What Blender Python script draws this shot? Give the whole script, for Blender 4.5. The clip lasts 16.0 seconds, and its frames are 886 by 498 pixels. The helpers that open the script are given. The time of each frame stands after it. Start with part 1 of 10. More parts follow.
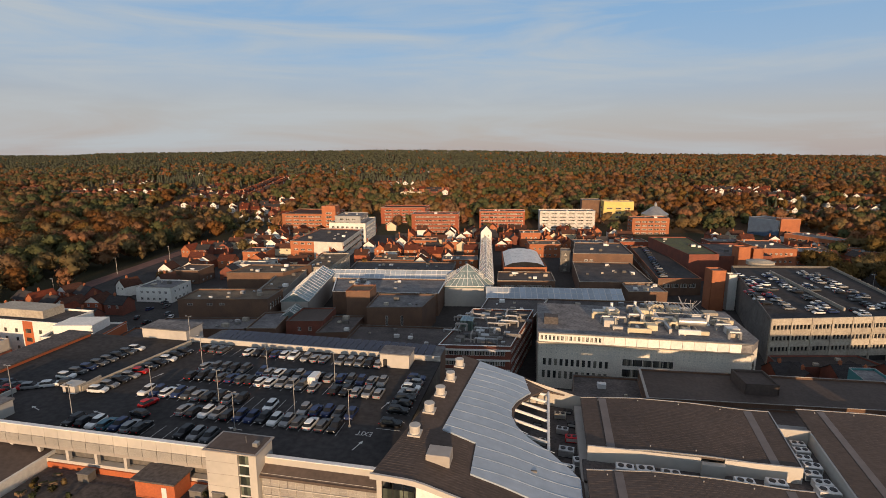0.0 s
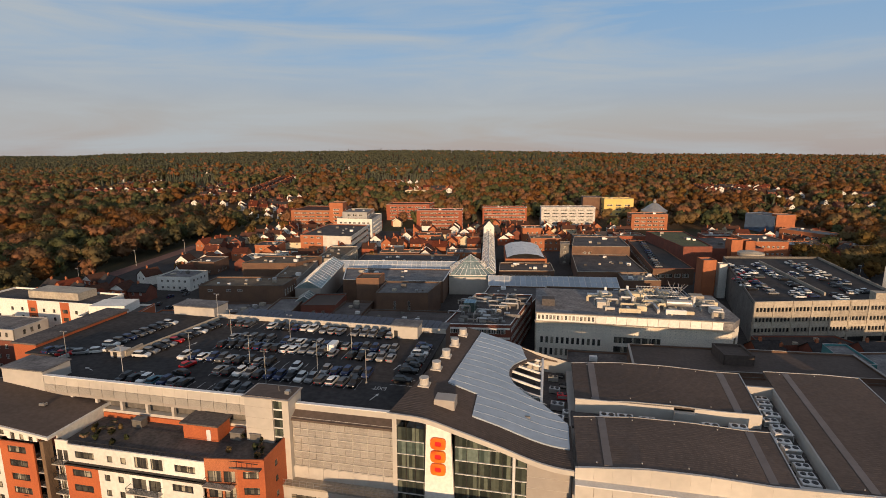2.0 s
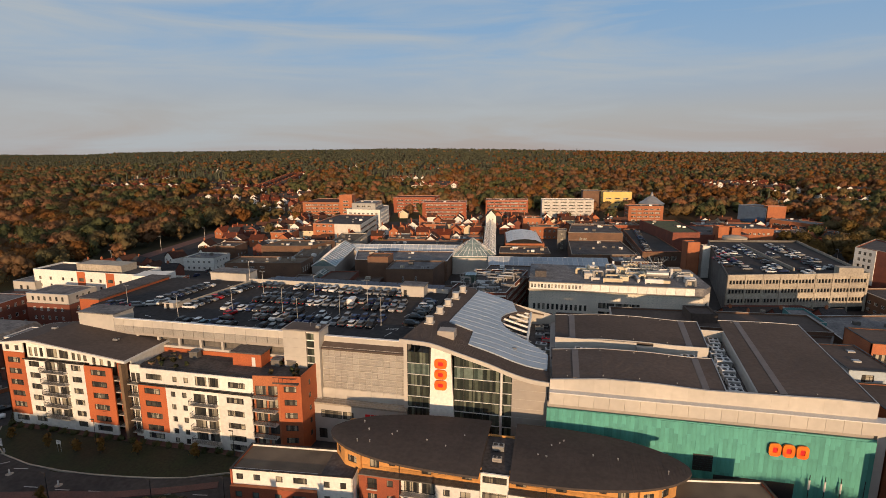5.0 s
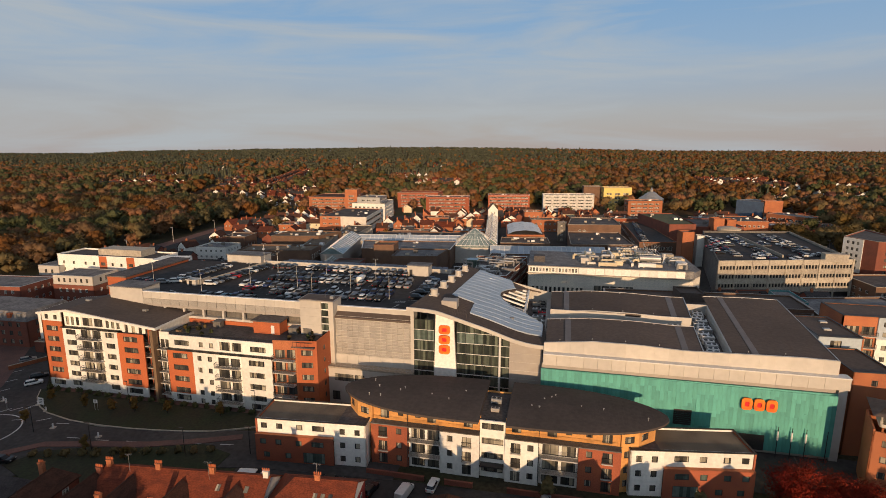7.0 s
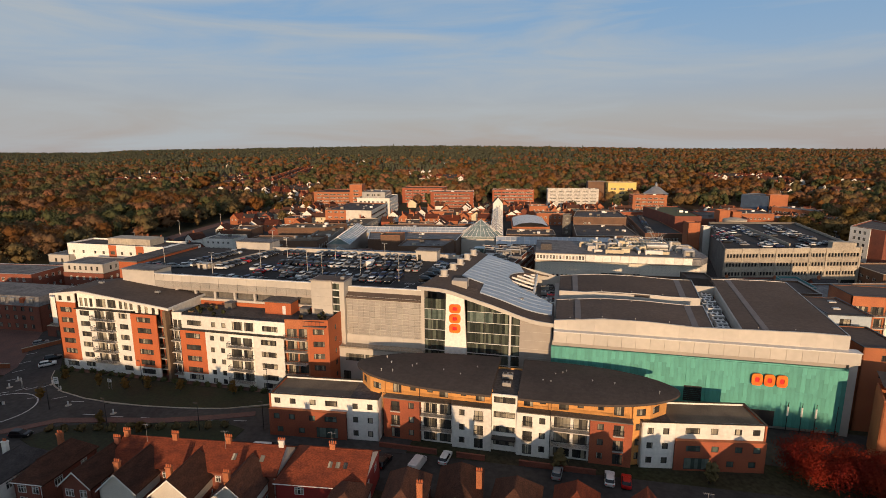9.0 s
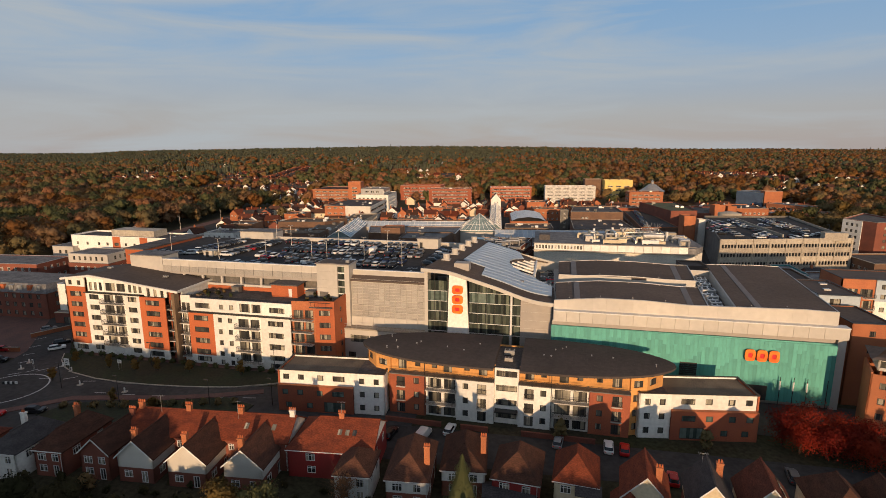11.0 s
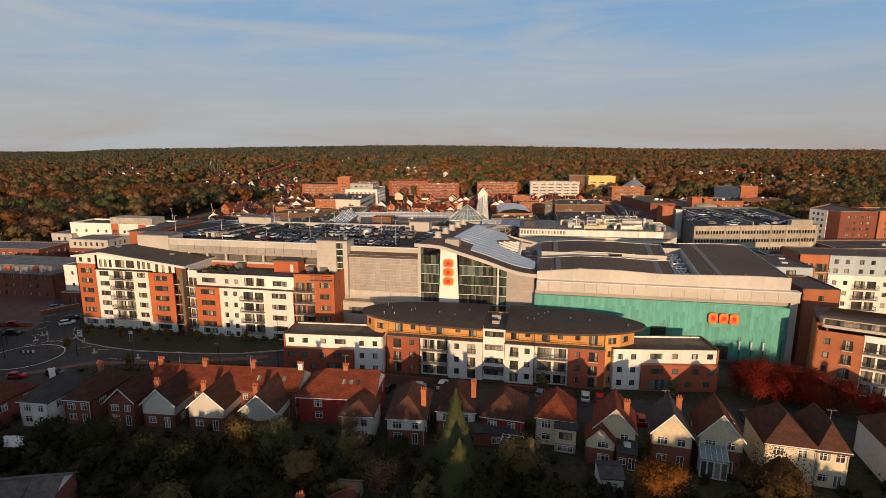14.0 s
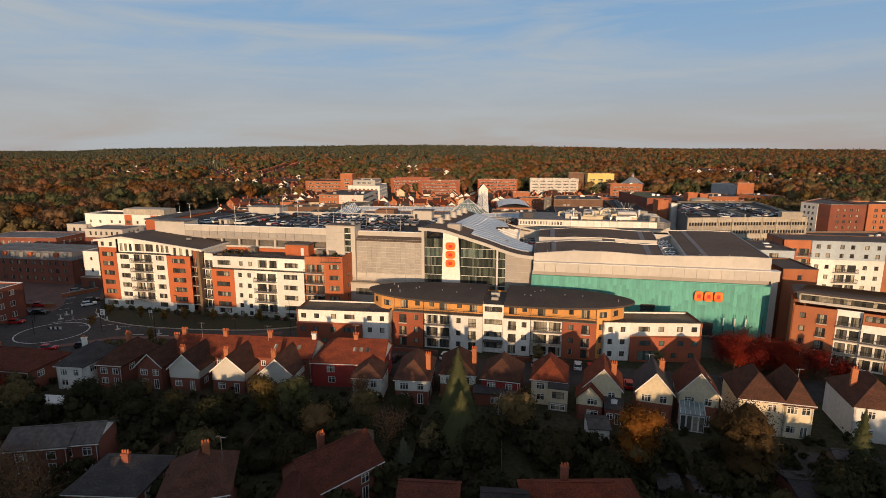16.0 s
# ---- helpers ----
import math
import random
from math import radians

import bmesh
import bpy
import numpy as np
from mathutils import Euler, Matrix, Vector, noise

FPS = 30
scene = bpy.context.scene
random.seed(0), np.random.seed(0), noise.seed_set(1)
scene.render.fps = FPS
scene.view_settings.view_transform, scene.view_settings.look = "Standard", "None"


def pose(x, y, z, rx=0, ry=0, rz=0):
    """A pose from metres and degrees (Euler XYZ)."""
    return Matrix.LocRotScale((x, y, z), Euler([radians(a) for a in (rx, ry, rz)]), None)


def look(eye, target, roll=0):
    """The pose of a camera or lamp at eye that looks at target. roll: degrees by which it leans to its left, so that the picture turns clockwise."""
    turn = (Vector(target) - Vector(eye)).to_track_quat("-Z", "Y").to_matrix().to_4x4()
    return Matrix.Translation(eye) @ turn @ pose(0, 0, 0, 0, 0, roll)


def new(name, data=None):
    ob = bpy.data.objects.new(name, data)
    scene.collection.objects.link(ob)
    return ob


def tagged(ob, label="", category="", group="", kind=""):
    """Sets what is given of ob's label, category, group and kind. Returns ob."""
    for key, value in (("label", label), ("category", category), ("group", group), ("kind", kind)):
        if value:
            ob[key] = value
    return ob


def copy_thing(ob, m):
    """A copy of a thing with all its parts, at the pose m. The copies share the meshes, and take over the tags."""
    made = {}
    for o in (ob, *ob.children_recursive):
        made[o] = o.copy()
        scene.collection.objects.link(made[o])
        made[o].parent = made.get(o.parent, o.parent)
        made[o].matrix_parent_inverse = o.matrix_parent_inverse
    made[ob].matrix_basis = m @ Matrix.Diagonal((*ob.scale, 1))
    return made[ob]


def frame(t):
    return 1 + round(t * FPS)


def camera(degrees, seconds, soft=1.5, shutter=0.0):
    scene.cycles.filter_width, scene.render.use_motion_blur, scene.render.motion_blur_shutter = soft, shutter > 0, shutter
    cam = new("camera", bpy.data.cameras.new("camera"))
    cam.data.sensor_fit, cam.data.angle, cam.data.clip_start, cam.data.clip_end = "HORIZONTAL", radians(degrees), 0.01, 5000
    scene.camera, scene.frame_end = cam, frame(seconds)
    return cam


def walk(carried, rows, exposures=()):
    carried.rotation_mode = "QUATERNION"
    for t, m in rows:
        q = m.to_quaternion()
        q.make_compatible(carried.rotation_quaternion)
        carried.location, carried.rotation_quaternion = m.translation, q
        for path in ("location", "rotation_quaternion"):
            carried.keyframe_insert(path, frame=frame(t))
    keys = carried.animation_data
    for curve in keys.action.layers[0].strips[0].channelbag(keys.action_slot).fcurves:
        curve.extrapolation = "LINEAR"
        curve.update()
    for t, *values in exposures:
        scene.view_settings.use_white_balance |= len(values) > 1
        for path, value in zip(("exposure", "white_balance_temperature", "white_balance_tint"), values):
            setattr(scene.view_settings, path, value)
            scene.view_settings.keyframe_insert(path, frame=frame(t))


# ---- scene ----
cam = camera(81.5, 16.0, soft=0.7)

PATH = [
    (0.0, (-10.89, 71.89, 71.16), (-29.89, 168.25, 52.32), 0.07),
    (0.5, (-10.34, 68.50, 70.69), (-29.53, 164.83, 51.94), 0.05),
    (1.0, (-9.78, 65.10, 70.13), (-29.14, 161.39, 51.37), 0.03),
    (1.5, (-9.22, 61.66, 69.58), (-28.75, 157.94, 50.88), 0.00),
    (2.0, (-8.57, 58.11, 68.90), (-28.27, 154.34, 50.18), -0.01),
    (2.5, (-7.77, 54.46, 68.17), (-27.61, 150.68, 49.48), -0.02),
    (3.0, (-6.85, 50.64, 67.37), (-26.97, 146.80, 48.67), -0.03),
    (3.5, (-5.89, 46.84, 66.62), (-26.22, 142.95, 47.92), -0.04),
    (4.0, (-4.96, 43.11, 65.80), (-25.52, 139.17, 47.06), -0.04),
    (6.5, (-1.31, 26.87, 61.59), (-22.24, 122.82, 42.72), -0.01),
    (7.0, (-1.05, 24.80, 60.65), (-22.31, 120.66, 41.73), 0.02),
    (7.5, (-1.17, 23.78, 59.58), (-22.48, 119.61, 40.57), 0.02),
    (8.0, (-1.55, 23.41, 58.39), (-22.91, 119.24, 39.37), -0.00),
    (8.5, (-2.03, 23.18, 57.23), (-23.69, 118.94, 38.22), -0.06),
    (9.0, (-2.45, 22.68, 56.13), (-24.23, 118.41, 37.13), -0.11),
    (11.5, (-2.97, 16.65, 51.61), (-23.62, 112.68, 32.88), -0.11),
    (12.0, (-2.86, 14.91, 50.90), (-22.83, 111.09, 32.15), -0.09),
    (12.5, (-2.72, 13.01, 50.26), (-22.22, 109.29, 31.55), -0.06),
    (13.0, (-2.51, 10.99, 49.57), (-21.59, 107.35, 30.82), -0.02),
    (13.5, (-2.23, 9.01, 48.89), (-21.06, 105.41, 30.15), 0.02),
    (14.0, (-1.95, 6.93, 48.17), (-20.58, 103.38, 29.43), 0.05),
    (14.5, (-1.68, 4.90, 47.40), (-20.27, 101.36, 28.71), 0.07),
    (15.0, (-1.36, 2.73, 46.59), (-19.94, 99.19, 27.88), 0.09),
    (15.5, (-1.07, 0.47, 45.82), (-19.72, 96.93, 27.17), 0.10),
    (16.0, (-0.74, -1.98, 45.15), (-19.48, 94.46, 26.47), 0.10),
]
walk(cam, [(t, look(eye, target, roll)) for t, eye, target, roll in PATH], [(0.0, 0.19), (2.5, 0.05), (6.5, 0.03), (9.0, 0.02), (16.0, 0.04)])

# ---- world, sun, exposure ----
SUN_EL, SUN_AZ = 7.5, 13.0   # degrees above the horizon; degrees east of south-behind
sd = Vector((math.sin(radians(SUN_AZ)) * math.cos(radians(SUN_EL)), -math.cos(radians(SUN_AZ)) * math.cos(radians(SUN_EL)), math.sin(radians(SUN_EL))))
world = bpy.data.worlds.new("sky")
scene.world = world
world.use_nodes = True
wn, wl = world.node_tree.nodes, world.node_tree.links
wn.clear()
w_out = wn.new("ShaderNodeOutputWorld")
w_bg = wn.new("ShaderNodeBackground")
w_sky = wn.new("ShaderNodeTexSky")
w_sky.sky_type = 'NISHITA'
w_sky.sun_disc = False
w_sky.sun_elevation = radians(SUN_EL)
w_sky.sun_rotation = radians(180 - SUN_AZ)
w_sky.air_density, w_sky.dust_density, w_sky.ozone_density = 1.0, 0.6, 1.6
w_tc = wn.new("ShaderNodeTexCoord")
w_map = wn.new("ShaderNodeMapping")
w_map.inputs["Scale"].default_value = (1.2, 1.2, 9.0)
w_map.inputs["Rotation"].default_value = (radians(3), radians(9), 0.0)
w_map.inputs["Location"].default_value = (0.35, 0.0, 0.2)
w_noise = wn.new("ShaderNodeTexNoise")
w_noise.inputs["Scale"].default_value = 1.9
w_noise.inputs["Detail"].default_value = 6.0
w_noise.inputs["Roughness"].default_value = 0.55
w_noise.inputs["Distortion"].default_value = 0.6
w_ramp = wn.new("ShaderNodeValToRGB")
w_ramp.color_ramp.elements[0].position = 0.42
w_ramp.color_ramp.elements[1].position = 0.68
w_ramp.color_ramp.elements[0].color = (0, 0, 0, 1)
w_ramp.color_ramp.elements[1].color = (0.85, 0.85, 0.85, 1)
w_mix = wn.new("ShaderNodeMixRGB")
w_mix.inputs[2].default_value = (4.25, 4.6, 4.85, 1)
wl.new(w_tc.outputs["Generated"], w_map.inputs["Vector"])
wl.new(w_map.outputs["Vector"], w_noise.inputs["Vector"])
wl.new(w_noise.outputs["Fac"], w_ramp.inputs["Fac"])
w_sep = wn.new("ShaderNodeSeparateXYZ")
wl.new(w_tc.outputs["Generated"], w_sep.inputs["Vector"])
w_high = wn.new("ShaderNodeMapRange")
w_high.inputs["From Min"].default_value, w_high.inputs["From Max"].default_value = 0.28, 0.6
w_high.inputs["To Min"].default_value, w_high.inputs["To Max"].default_value = 1.0, 0.6
w_cover = wn.new("ShaderNodeMath")
w_cover.operation = 'MULTIPLY'
wl.new(w_sep.outputs["Z"], w_high.inputs["Value"])
wl.new(w_ramp.outputs["Color"], w_cover.inputs[0])
wl.new(w_high.outputs["Result"], w_cover.inputs[1])
wl.new(w_cover.outputs["Value"], w_mix.inputs["Fac"])
w_veil = wn.new("ShaderNodeValToRGB")
for p, c in ((0.0, (4.0, 3.5, 3.5)), (0.07, (3.95, 3.95, 4.25)), (0.16, (2.8, 4.05, 5.75)), (0.30, (1.7, 3.55, 6.1))):
    q = w_veil.color_ramp.elements[0] if p == 0 else w_veil.color_ramp.elements.new(p)
    q.color = (c[0] / 10, c[1] / 10, c[2] / 10, 1)
w_veil.color_ramp.elements[-1].color = (0.235, 0.235, 0.29, 1)
q = w_veil.color_ramp.elements.new(0.5)
q.color = (0.275, 0.295, 0.36, 1)
w_gain = wn.new("ShaderNodeVectorMath")
w_gain.operation = 'SCALE'
w_gain.inputs["Scale"].default_value = 10.0
wl.new(w_sep.outputs["Z"], w_veil.inputs["Fac"])
wl.new(w_veil.outputs["Color"], w_gain.inputs[0])
w_haze = wn.new("ShaderNodeMixRGB")
w_side = wn.new("ShaderNodeMapRange")   # the veil thins towards the sun
w_side.inputs["From Min"].default_value, w_side.inputs["From Max"].default_value = -0.6, 0.1
w_side.inputs["To Min"].default_value, w_side.inputs["To Max"].default_value = 0.42, 0.86
wl.new(w_sep.outputs["Y"], w_side.inputs["Value"])
wl.new(w_side.outputs["Result"], w_haze.inputs["Fac"])
wl.new(w_sky.outputs["Color"], w_haze.inputs[1])
wl.new(w_gain.outputs["Vector"], w_haze.inputs[2])
wl.new(w_haze.outputs["Color"], w_mix.inputs[1])
w_glow = wn.new("ShaderNodeMapRange")   # the sky brightens round the sun
w_glow.inputs["From Min"].default_value, w_glow.inputs["From Max"].default_value = -0.9, 0.0
w_glow.inputs["To Min"].default_value, w_glow.inputs["To Max"].default_value = 0.155, 0.10
wl.new(w_sep.outputs["Y"], w_glow.inputs["Value"])
wl.new(w_glow.outputs["Result"], w_bg.inputs["Strength"])
wl.new(w_mix.outputs["Color"], w_bg.inputs["Color"])
wl.new(w_bg.outputs["Background"], w_out.inputs["Surface"])

sun = new("sun", bpy.data.lights.new("sun", "SUN"))
sun.data.energy, sun.data.angle, sun.data.color = 4.6, radians(0.6), (1.0, 0.668, 0.395)
sun.matrix_world = look(sd * 500, (0, 0, 0))

# ---- materials ----
def mat(name, c1, c2=None, rough=0.8, metal=0.0, fine=4.0, big=0.25, bump=0.15, stain=0.25, vary=0.12, spec=0.4, stretch=(1, 1, 1)):
    """A worn surface: two colours mixed by a large noise, grain and stains, a little spread from piece to piece."""
    m = bpy.data.materials.new(name)
    m.use_nodes = True
    n, l = m.node_tree.nodes, m.node_tree.links
    b = n["Principled BSDF"]
    c2 = c2 or tuple(v * 0.72 for v in c1)
    tc = n.new("ShaderNodeTexCoord")
    mp = n.new("ShaderNodeMapping")
    mp.inputs["Scale"].default_value = stretch
    l.new(tc.outputs["Object"], mp.inputs["Vector"])
    n1 = n.new("ShaderNodeTexNoise")
    n1.inputs["Scale"].default_value, n1.inputs["Detail"].default_value = big, 5.0
    n2 = n.new("ShaderNodeTexNoise")
    n2.inputs["Scale"].default_value, n2.inputs["Detail"].default_value = fine, 4.0
    for q in (n1, n2):
        l.new(mp.outputs["Vector"], q.inputs["Vector"])
    mx = n.new("ShaderNodeMixRGB")
    mx.inputs[1].default_value, mx.inputs[2].default_value = (*c1, 1), (*c2, 1)
    r1 = n.new("ShaderNodeMapRange")
    r1.inputs["From Min"].default_value, r1.inputs["From Max"].default_value = 0.35, 0.68
    l.new(n1.outputs["Fac"], r1.inputs["Value"])
    l.new(r1.outputs["Result"], mx.inputs["Fac"])
    oi = n.new("ShaderNodeObjectInfo")
    r2 = n.new("ShaderNodeMapRange")
    r2.inputs["To Min"].default_value, r2.inputs["To Max"].default_value = 1 - vary, 1 + vary
    l.new(oi.outputs["Random"], r2.inputs["Value"])
    r3 = n.new("ShaderNodeMapRange")
    r3.inputs["From Min"].default_value, r3.inputs["From Max"].default_value = 0.3, 0.7
    r3.inputs["To Min"].default_value, r3.inputs["To Max"].default_value = 1 - stain, 1 + stain * 0.6
    l.new(n2.outputs["Fac"], r3.inputs["Value"])
    mu = n.new("ShaderNodeMath")
    mu.operation = 'MULTIPLY'
    l.new(r2.outputs["Result"], mu.inputs[0])
    l.new(r3.outputs["Result"], mu.inputs[1])
    hs = n.new("ShaderNodeVectorMath")
    hs.operation = 'SCALE'
    l.new(mx.outputs["Color"], hs.inputs[0])
    l.new(mu.outputs["Value"], hs.inputs["Scale"])
    l.new(hs.outputs["Vector"], b.inputs["Base Color"])
    b.inputs["Roughness"].default_value = rough
    b.inputs["Metallic"].default_value = metal
    b.inputs["Specular IOR Level"].default_value = spec
    if bump:
        bp = n.new("ShaderNodeBump")
        bp.inputs["Strength"].default_value, bp.inputs["Distance"].default_value = bump, 0.05
        l.new(n2.outputs["Fac"], bp.inputs["Height"])
        l.new(bp.outputs["Normal"], b.inputs["Normal"])
    return m


def leafmat(name, cols, spread=0.30):
    """Foliage: each tree has its own autumn tone, which drifts over the crown and from clump to clump."""
    m = bpy.data.materials.new(name)
    m.use_nodes = True
    n, l = m.node_tree.nodes, m.node_tree.links
    b = n["Principled BSDF"]
    geo = n.new("ShaderNodeNewGeometry")
    nz = n.new("ShaderNodeTexNoise")
    nz.inputs["Scale"].default_value, nz.inputs["Detail"].default_value = 0.16, 1.0
    l.new(geo.outputs["Position"], nz.inputs["Vector"])
    tone = n.new("ShaderNodeAttribute")
    tone.attribute_name = "tone"
    mix = n.new("ShaderNodeMath")
    mix.operation = 'MULTIPLY_ADD'
    mix.inputs[1].default_value = spread
    l.new(nz.outputs["Fac"], mix.inputs[0])
    l.new(tone.outputs["Fac"], mix.inputs[2])
    add = n.new("ShaderNodeMath")
    add.operation = 'MULTIPLY_ADD'
    add.inputs[1].default_value = 0.12
    l.new(geo.outputs["Random Per Island"], add.inputs[0])
    l.new(mix.outputs["Value"], add.inputs[2])
    rp = n.new("ShaderNodeValToRGB")
    e = rp.color_ramp.elements
    for _ in range(len(cols) - 2):
        e.new(0.5)
    for i, c in enumerate(cols):
        e[i].position = 0.2 + 0.9 * i / (len(cols) - 1) if i < len(cols) - 1 else 1.0
        e[i].color = (*c, 1)
    l.new(add.outputs["Value"], rp.inputs["Fac"])
    l.new(rp.outputs["Color"], b.inputs["Base Color"])
    lean = n.new("ShaderNodeAttribute")   # leaves shade with the curve of their clump
    lean.attribute_name = "lean"
    l.new(lean.outputs["Vector"], b.inputs["Normal"])
    tl = n.new("ShaderNodeBsdfTranslucent")   # thin leaves let some light through
    l.new(rp.outputs["Color"], tl.inputs["Color"])
    l.new(lean.outputs["Vector"], tl.inputs["Normal"])
    ms = n.new("ShaderNodeMixShader")
    ms.inputs["Fac"].default_value = 0.36
    l.new(b.outputs["BSDF"], ms.inputs[1])
    l.new(tl.outputs["BSDF"], ms.inputs[2])
    l.new(ms.outputs["Shader"], n["Material Output"].inputs["Surface"])
    b.inputs["Roughness"].default_value = 0.8
    b.inputs["Specular IOR Level"].default_value = 0.1
    return m


def panemat(name, dark, pale, share):
    """Window glass: dark rooms behind most panes, drawn curtains or blinds behind some."""
    m = bpy.data.materials.new(name)
    m.use_nodes = True
    n, l = m.node_tree.nodes, m.node_tree.links
    b = n["Principled BSDF"]
    oi = n.new("ShaderNodeObjectInfo")
    rp = n.new("ShaderNodeValToRGB")
    e = rp.color_ramp.elements
    e[0].position, e[0].color = 0.0, (*dark, 1)
    e[1].position, e[1].color = 1.0, (*pale, 1)
    for pos, k in ((1 - share * 1.6, 0.12), (1 - share, 0.3), (1 - share * 0.4, 0.75)):
        q = e.new(pos)
        q.color = (*[a + (c - a) * k for a, c in zip(dark, pale)], 1)
    tc = n.new("ShaderNodeTexCoord")
    nz = n.new("ShaderNodeTexNoise")
    nz.inputs["Scale"].default_value = 1.3
    l.new(tc.outputs["Object"], nz.inputs["Vector"])
    mr = n.new("ShaderNodeMapRange")
    mr.inputs["To Min"].default_value, mr.inputs["To Max"].default_value = 0.55, 1.4
    l.new(nz.outputs["Fac"], mr.inputs["Value"])
    sc = n.new("ShaderNodeVectorMath")
    sc.operation = 'SCALE'
    sx = n.new("ShaderNodeSeparateXYZ")
    l.new(tc.outputs["Object"], sx.inputs["Vector"])
    cell = n.new("ShaderNodeMath")   # the lights of a window, 0.65 m wide
    cell.operation = 'MULTIPLY_ADD'
    cell.inputs[1].default_value, cell.inputs[2].default_value = 1.55, 0.5
    l.new(sx.outputs["X"], cell.inputs[0])
    flo = n.new("ShaderNodeMath")
    flo.operation = 'FLOOR'
    l.new(cell.outputs["Value"], flo.inputs[0])
    key = n.new("ShaderNodeMath")
    key.operation = 'MULTIPLY_ADD'
    key.inputs[1].default_value = 97.0
    l.new(oi.outputs["Random"], key.inputs[0])
    l.new(flo.outputs["Value"], key.inputs[2])
    wht = n.new("ShaderNodeTexWhiteNoise")
    wht.noise_dimensions = '1D'
    l.new(key.outputs["Value"], wht.inputs["W"])
    l.new(wht.outputs["Value"], rp.inputs["Fac"])
    l.new(rp.outputs["Color"], sc.inputs[0])
    l.new(mr.outputs["Result"], sc.inputs["Scale"])
    l.new(sc.outputs["Vector"], b.inputs["Base Color"])
    b.inputs["Roughness"].default_value = 0.07
    b.inputs["Specular IOR Level"].default_value = 0.6
    return m


M = {}
M["brick"] = mat("red_brick", (0.36, 0.10, 0.045), (0.27, 0.075, 0.04), 0.85, fine=6, stain=0.3)
M["brick2"] = mat("orange_brick", (0.42, 0.145, 0.06), (0.33, 0.112, 0.052), 0.85, fine=6, stain=0.3)
M["brick_dark"] = mat("brown_brick", (0.175, 0.098, 0.06), (0.13, 0.075, 0.05), 0.88, fine=6)
M["brick_old"] = mat("old_red_brick", (0.24, 0.075, 0.045), (0.17, 0.06, 0.04), 0.9, fine=6)
M["terracotta"] = mat("terracotta_cladding", (0.45, 0.12, 0.04), (0.38, 0.10, 0.04), 0.75, fine=3, stain=0.15)
M["ochre"] = mat("ochre_render", (0.62, 0.30, 0.09), (0.52, 0.25, 0.08), 0.85, fine=2, stain=0.15)
M["white"] = mat("white_render", (0.78, 0.75, 0.68), (0.68, 0.65, 0.59), 0.85, fine=1.5, big=0.12, stain=0.12, bump=0.08)
M["cream"] = mat("cream_render", (0.66, 0.56, 0.38), (0.57, 0.48, 0.33), 0.85, fine=2, stain=0.15)
M["pebble"] = mat("pebbledash", (0.62, 0.58, 0.50), (0.50, 0.46, 0.40), 0.92, fine=9, stain=0.2)
M["redpaint"] = mat("red_painted_brick", (0.32, 0.03, 0.025), (0.25, 0.03, 0.025), 0.7, fine=5, stain=0.15)
M["pale_blue"] = mat("pale_blue_render", (0.38, 0.43, 0.46), (0.33, 0.375, 0.405), 0.8, fine=1.5, big=0.12, stain=0.1, bump=0.05)
M["clad"] = mat("grey_cladding", (0.50, 0.46, 0.40), (0.43, 0.40, 0.36), 0.55, fine=0.8, big=0.1, stain=0.08, bump=0.03, vary=0.05)
M["clad_dark"] = mat("taupe_cladding", (0.36, 0.32, 0.28), (0.31, 0.28, 0.25), 0.6, fine=0.8, big=0.1, stain=0.08, bump=0.03, vary=0.05)
M["screen"] = mat("perforated_screen", (0.40, 0.37, 0.33), (0.33, 0.31, 0.28), 0.5, 0.2, fine=14, stain=0.3, vary=0.08)
M["walk"] = mat("paler_roof_strip", (0.165, 0.138, 0.125), (0.135, 0.112, 0.10), 0.6, fine=1.2, big=0.3, stain=0.12, bump=0.05)
M["roof_brown"] = mat("brown_metal_roof", (0.116, 0.088, 0.073), (0.088, 0.068, 0.057), 0.8, 0.0, fine=1.2, big=0.08, stain=0.18, bump=0.05, spec=0.15)
M["roof_oval"] = mat("dark_brown_metal_roof", (0.085, 0.068, 0.060), (0.066, 0.054, 0.048), 0.8, fine=1.2, big=0.1, stain=0.15, bump=0.05, spec=0.12)
M["roof_dark"] = mat("dark_roof_membrane", (0.125, 0.108, 0.10), (0.075, 0.068, 0.065), 0.85, fine=1.5, big=0.2, stain=0.35, spec=0.12)
M["roof_grey"] = mat("grey_roof_felt", (0.22, 0.21, 0.205), (0.13, 0.125, 0.125), 0.8, fine=1.2, big=0.25, stain=0.35, spec=0.12)
M["roof_moss"] = mat("mossy_roof", (0.12, 0.13, 0.045), (0.08, 0.075, 0.05), 0.95, fine=1.5, stain=0.4)
M["gravel"] = mat("gravel_roof", (0.20, 0.155, 0.11), (0.13, 0.10, 0.075), 0.95, fine=7, stain=0.45, bump=0.4, spec=0.12)
M["tile_red"] = mat("red_clay_tile", (0.175, 0.044, 0.022), (0.115, 0.032, 0.019), 0.85, fine=3.5, big=0.5, stain=0.4, bump=0.4, vary=0.2, stretch=(1, 1, 3), spec=0.12)
M["tile_brown"] = mat("brown_clay_tile", (0.102, 0.046, 0.030), (0.068, 0.034, 0.024), 0.88, fine=3.5, big=0.5, stain=0.4, bump=0.4, vary=0.2, stretch=(1, 1, 3), spec=0.12)
# Dull clay tile; the rear roofs' deep shade is put into its colour.
M["tile_dull"] = mat("dull_shaded_clay_tile", (0.125, 0.040, 0.026), (0.085, 0.032, 0.022), 0.9, fine=3.5, big=0.5, stain=0.4, bump=0.4, vary=0.2, stretch=(1, 1, 3), spec=0.1)
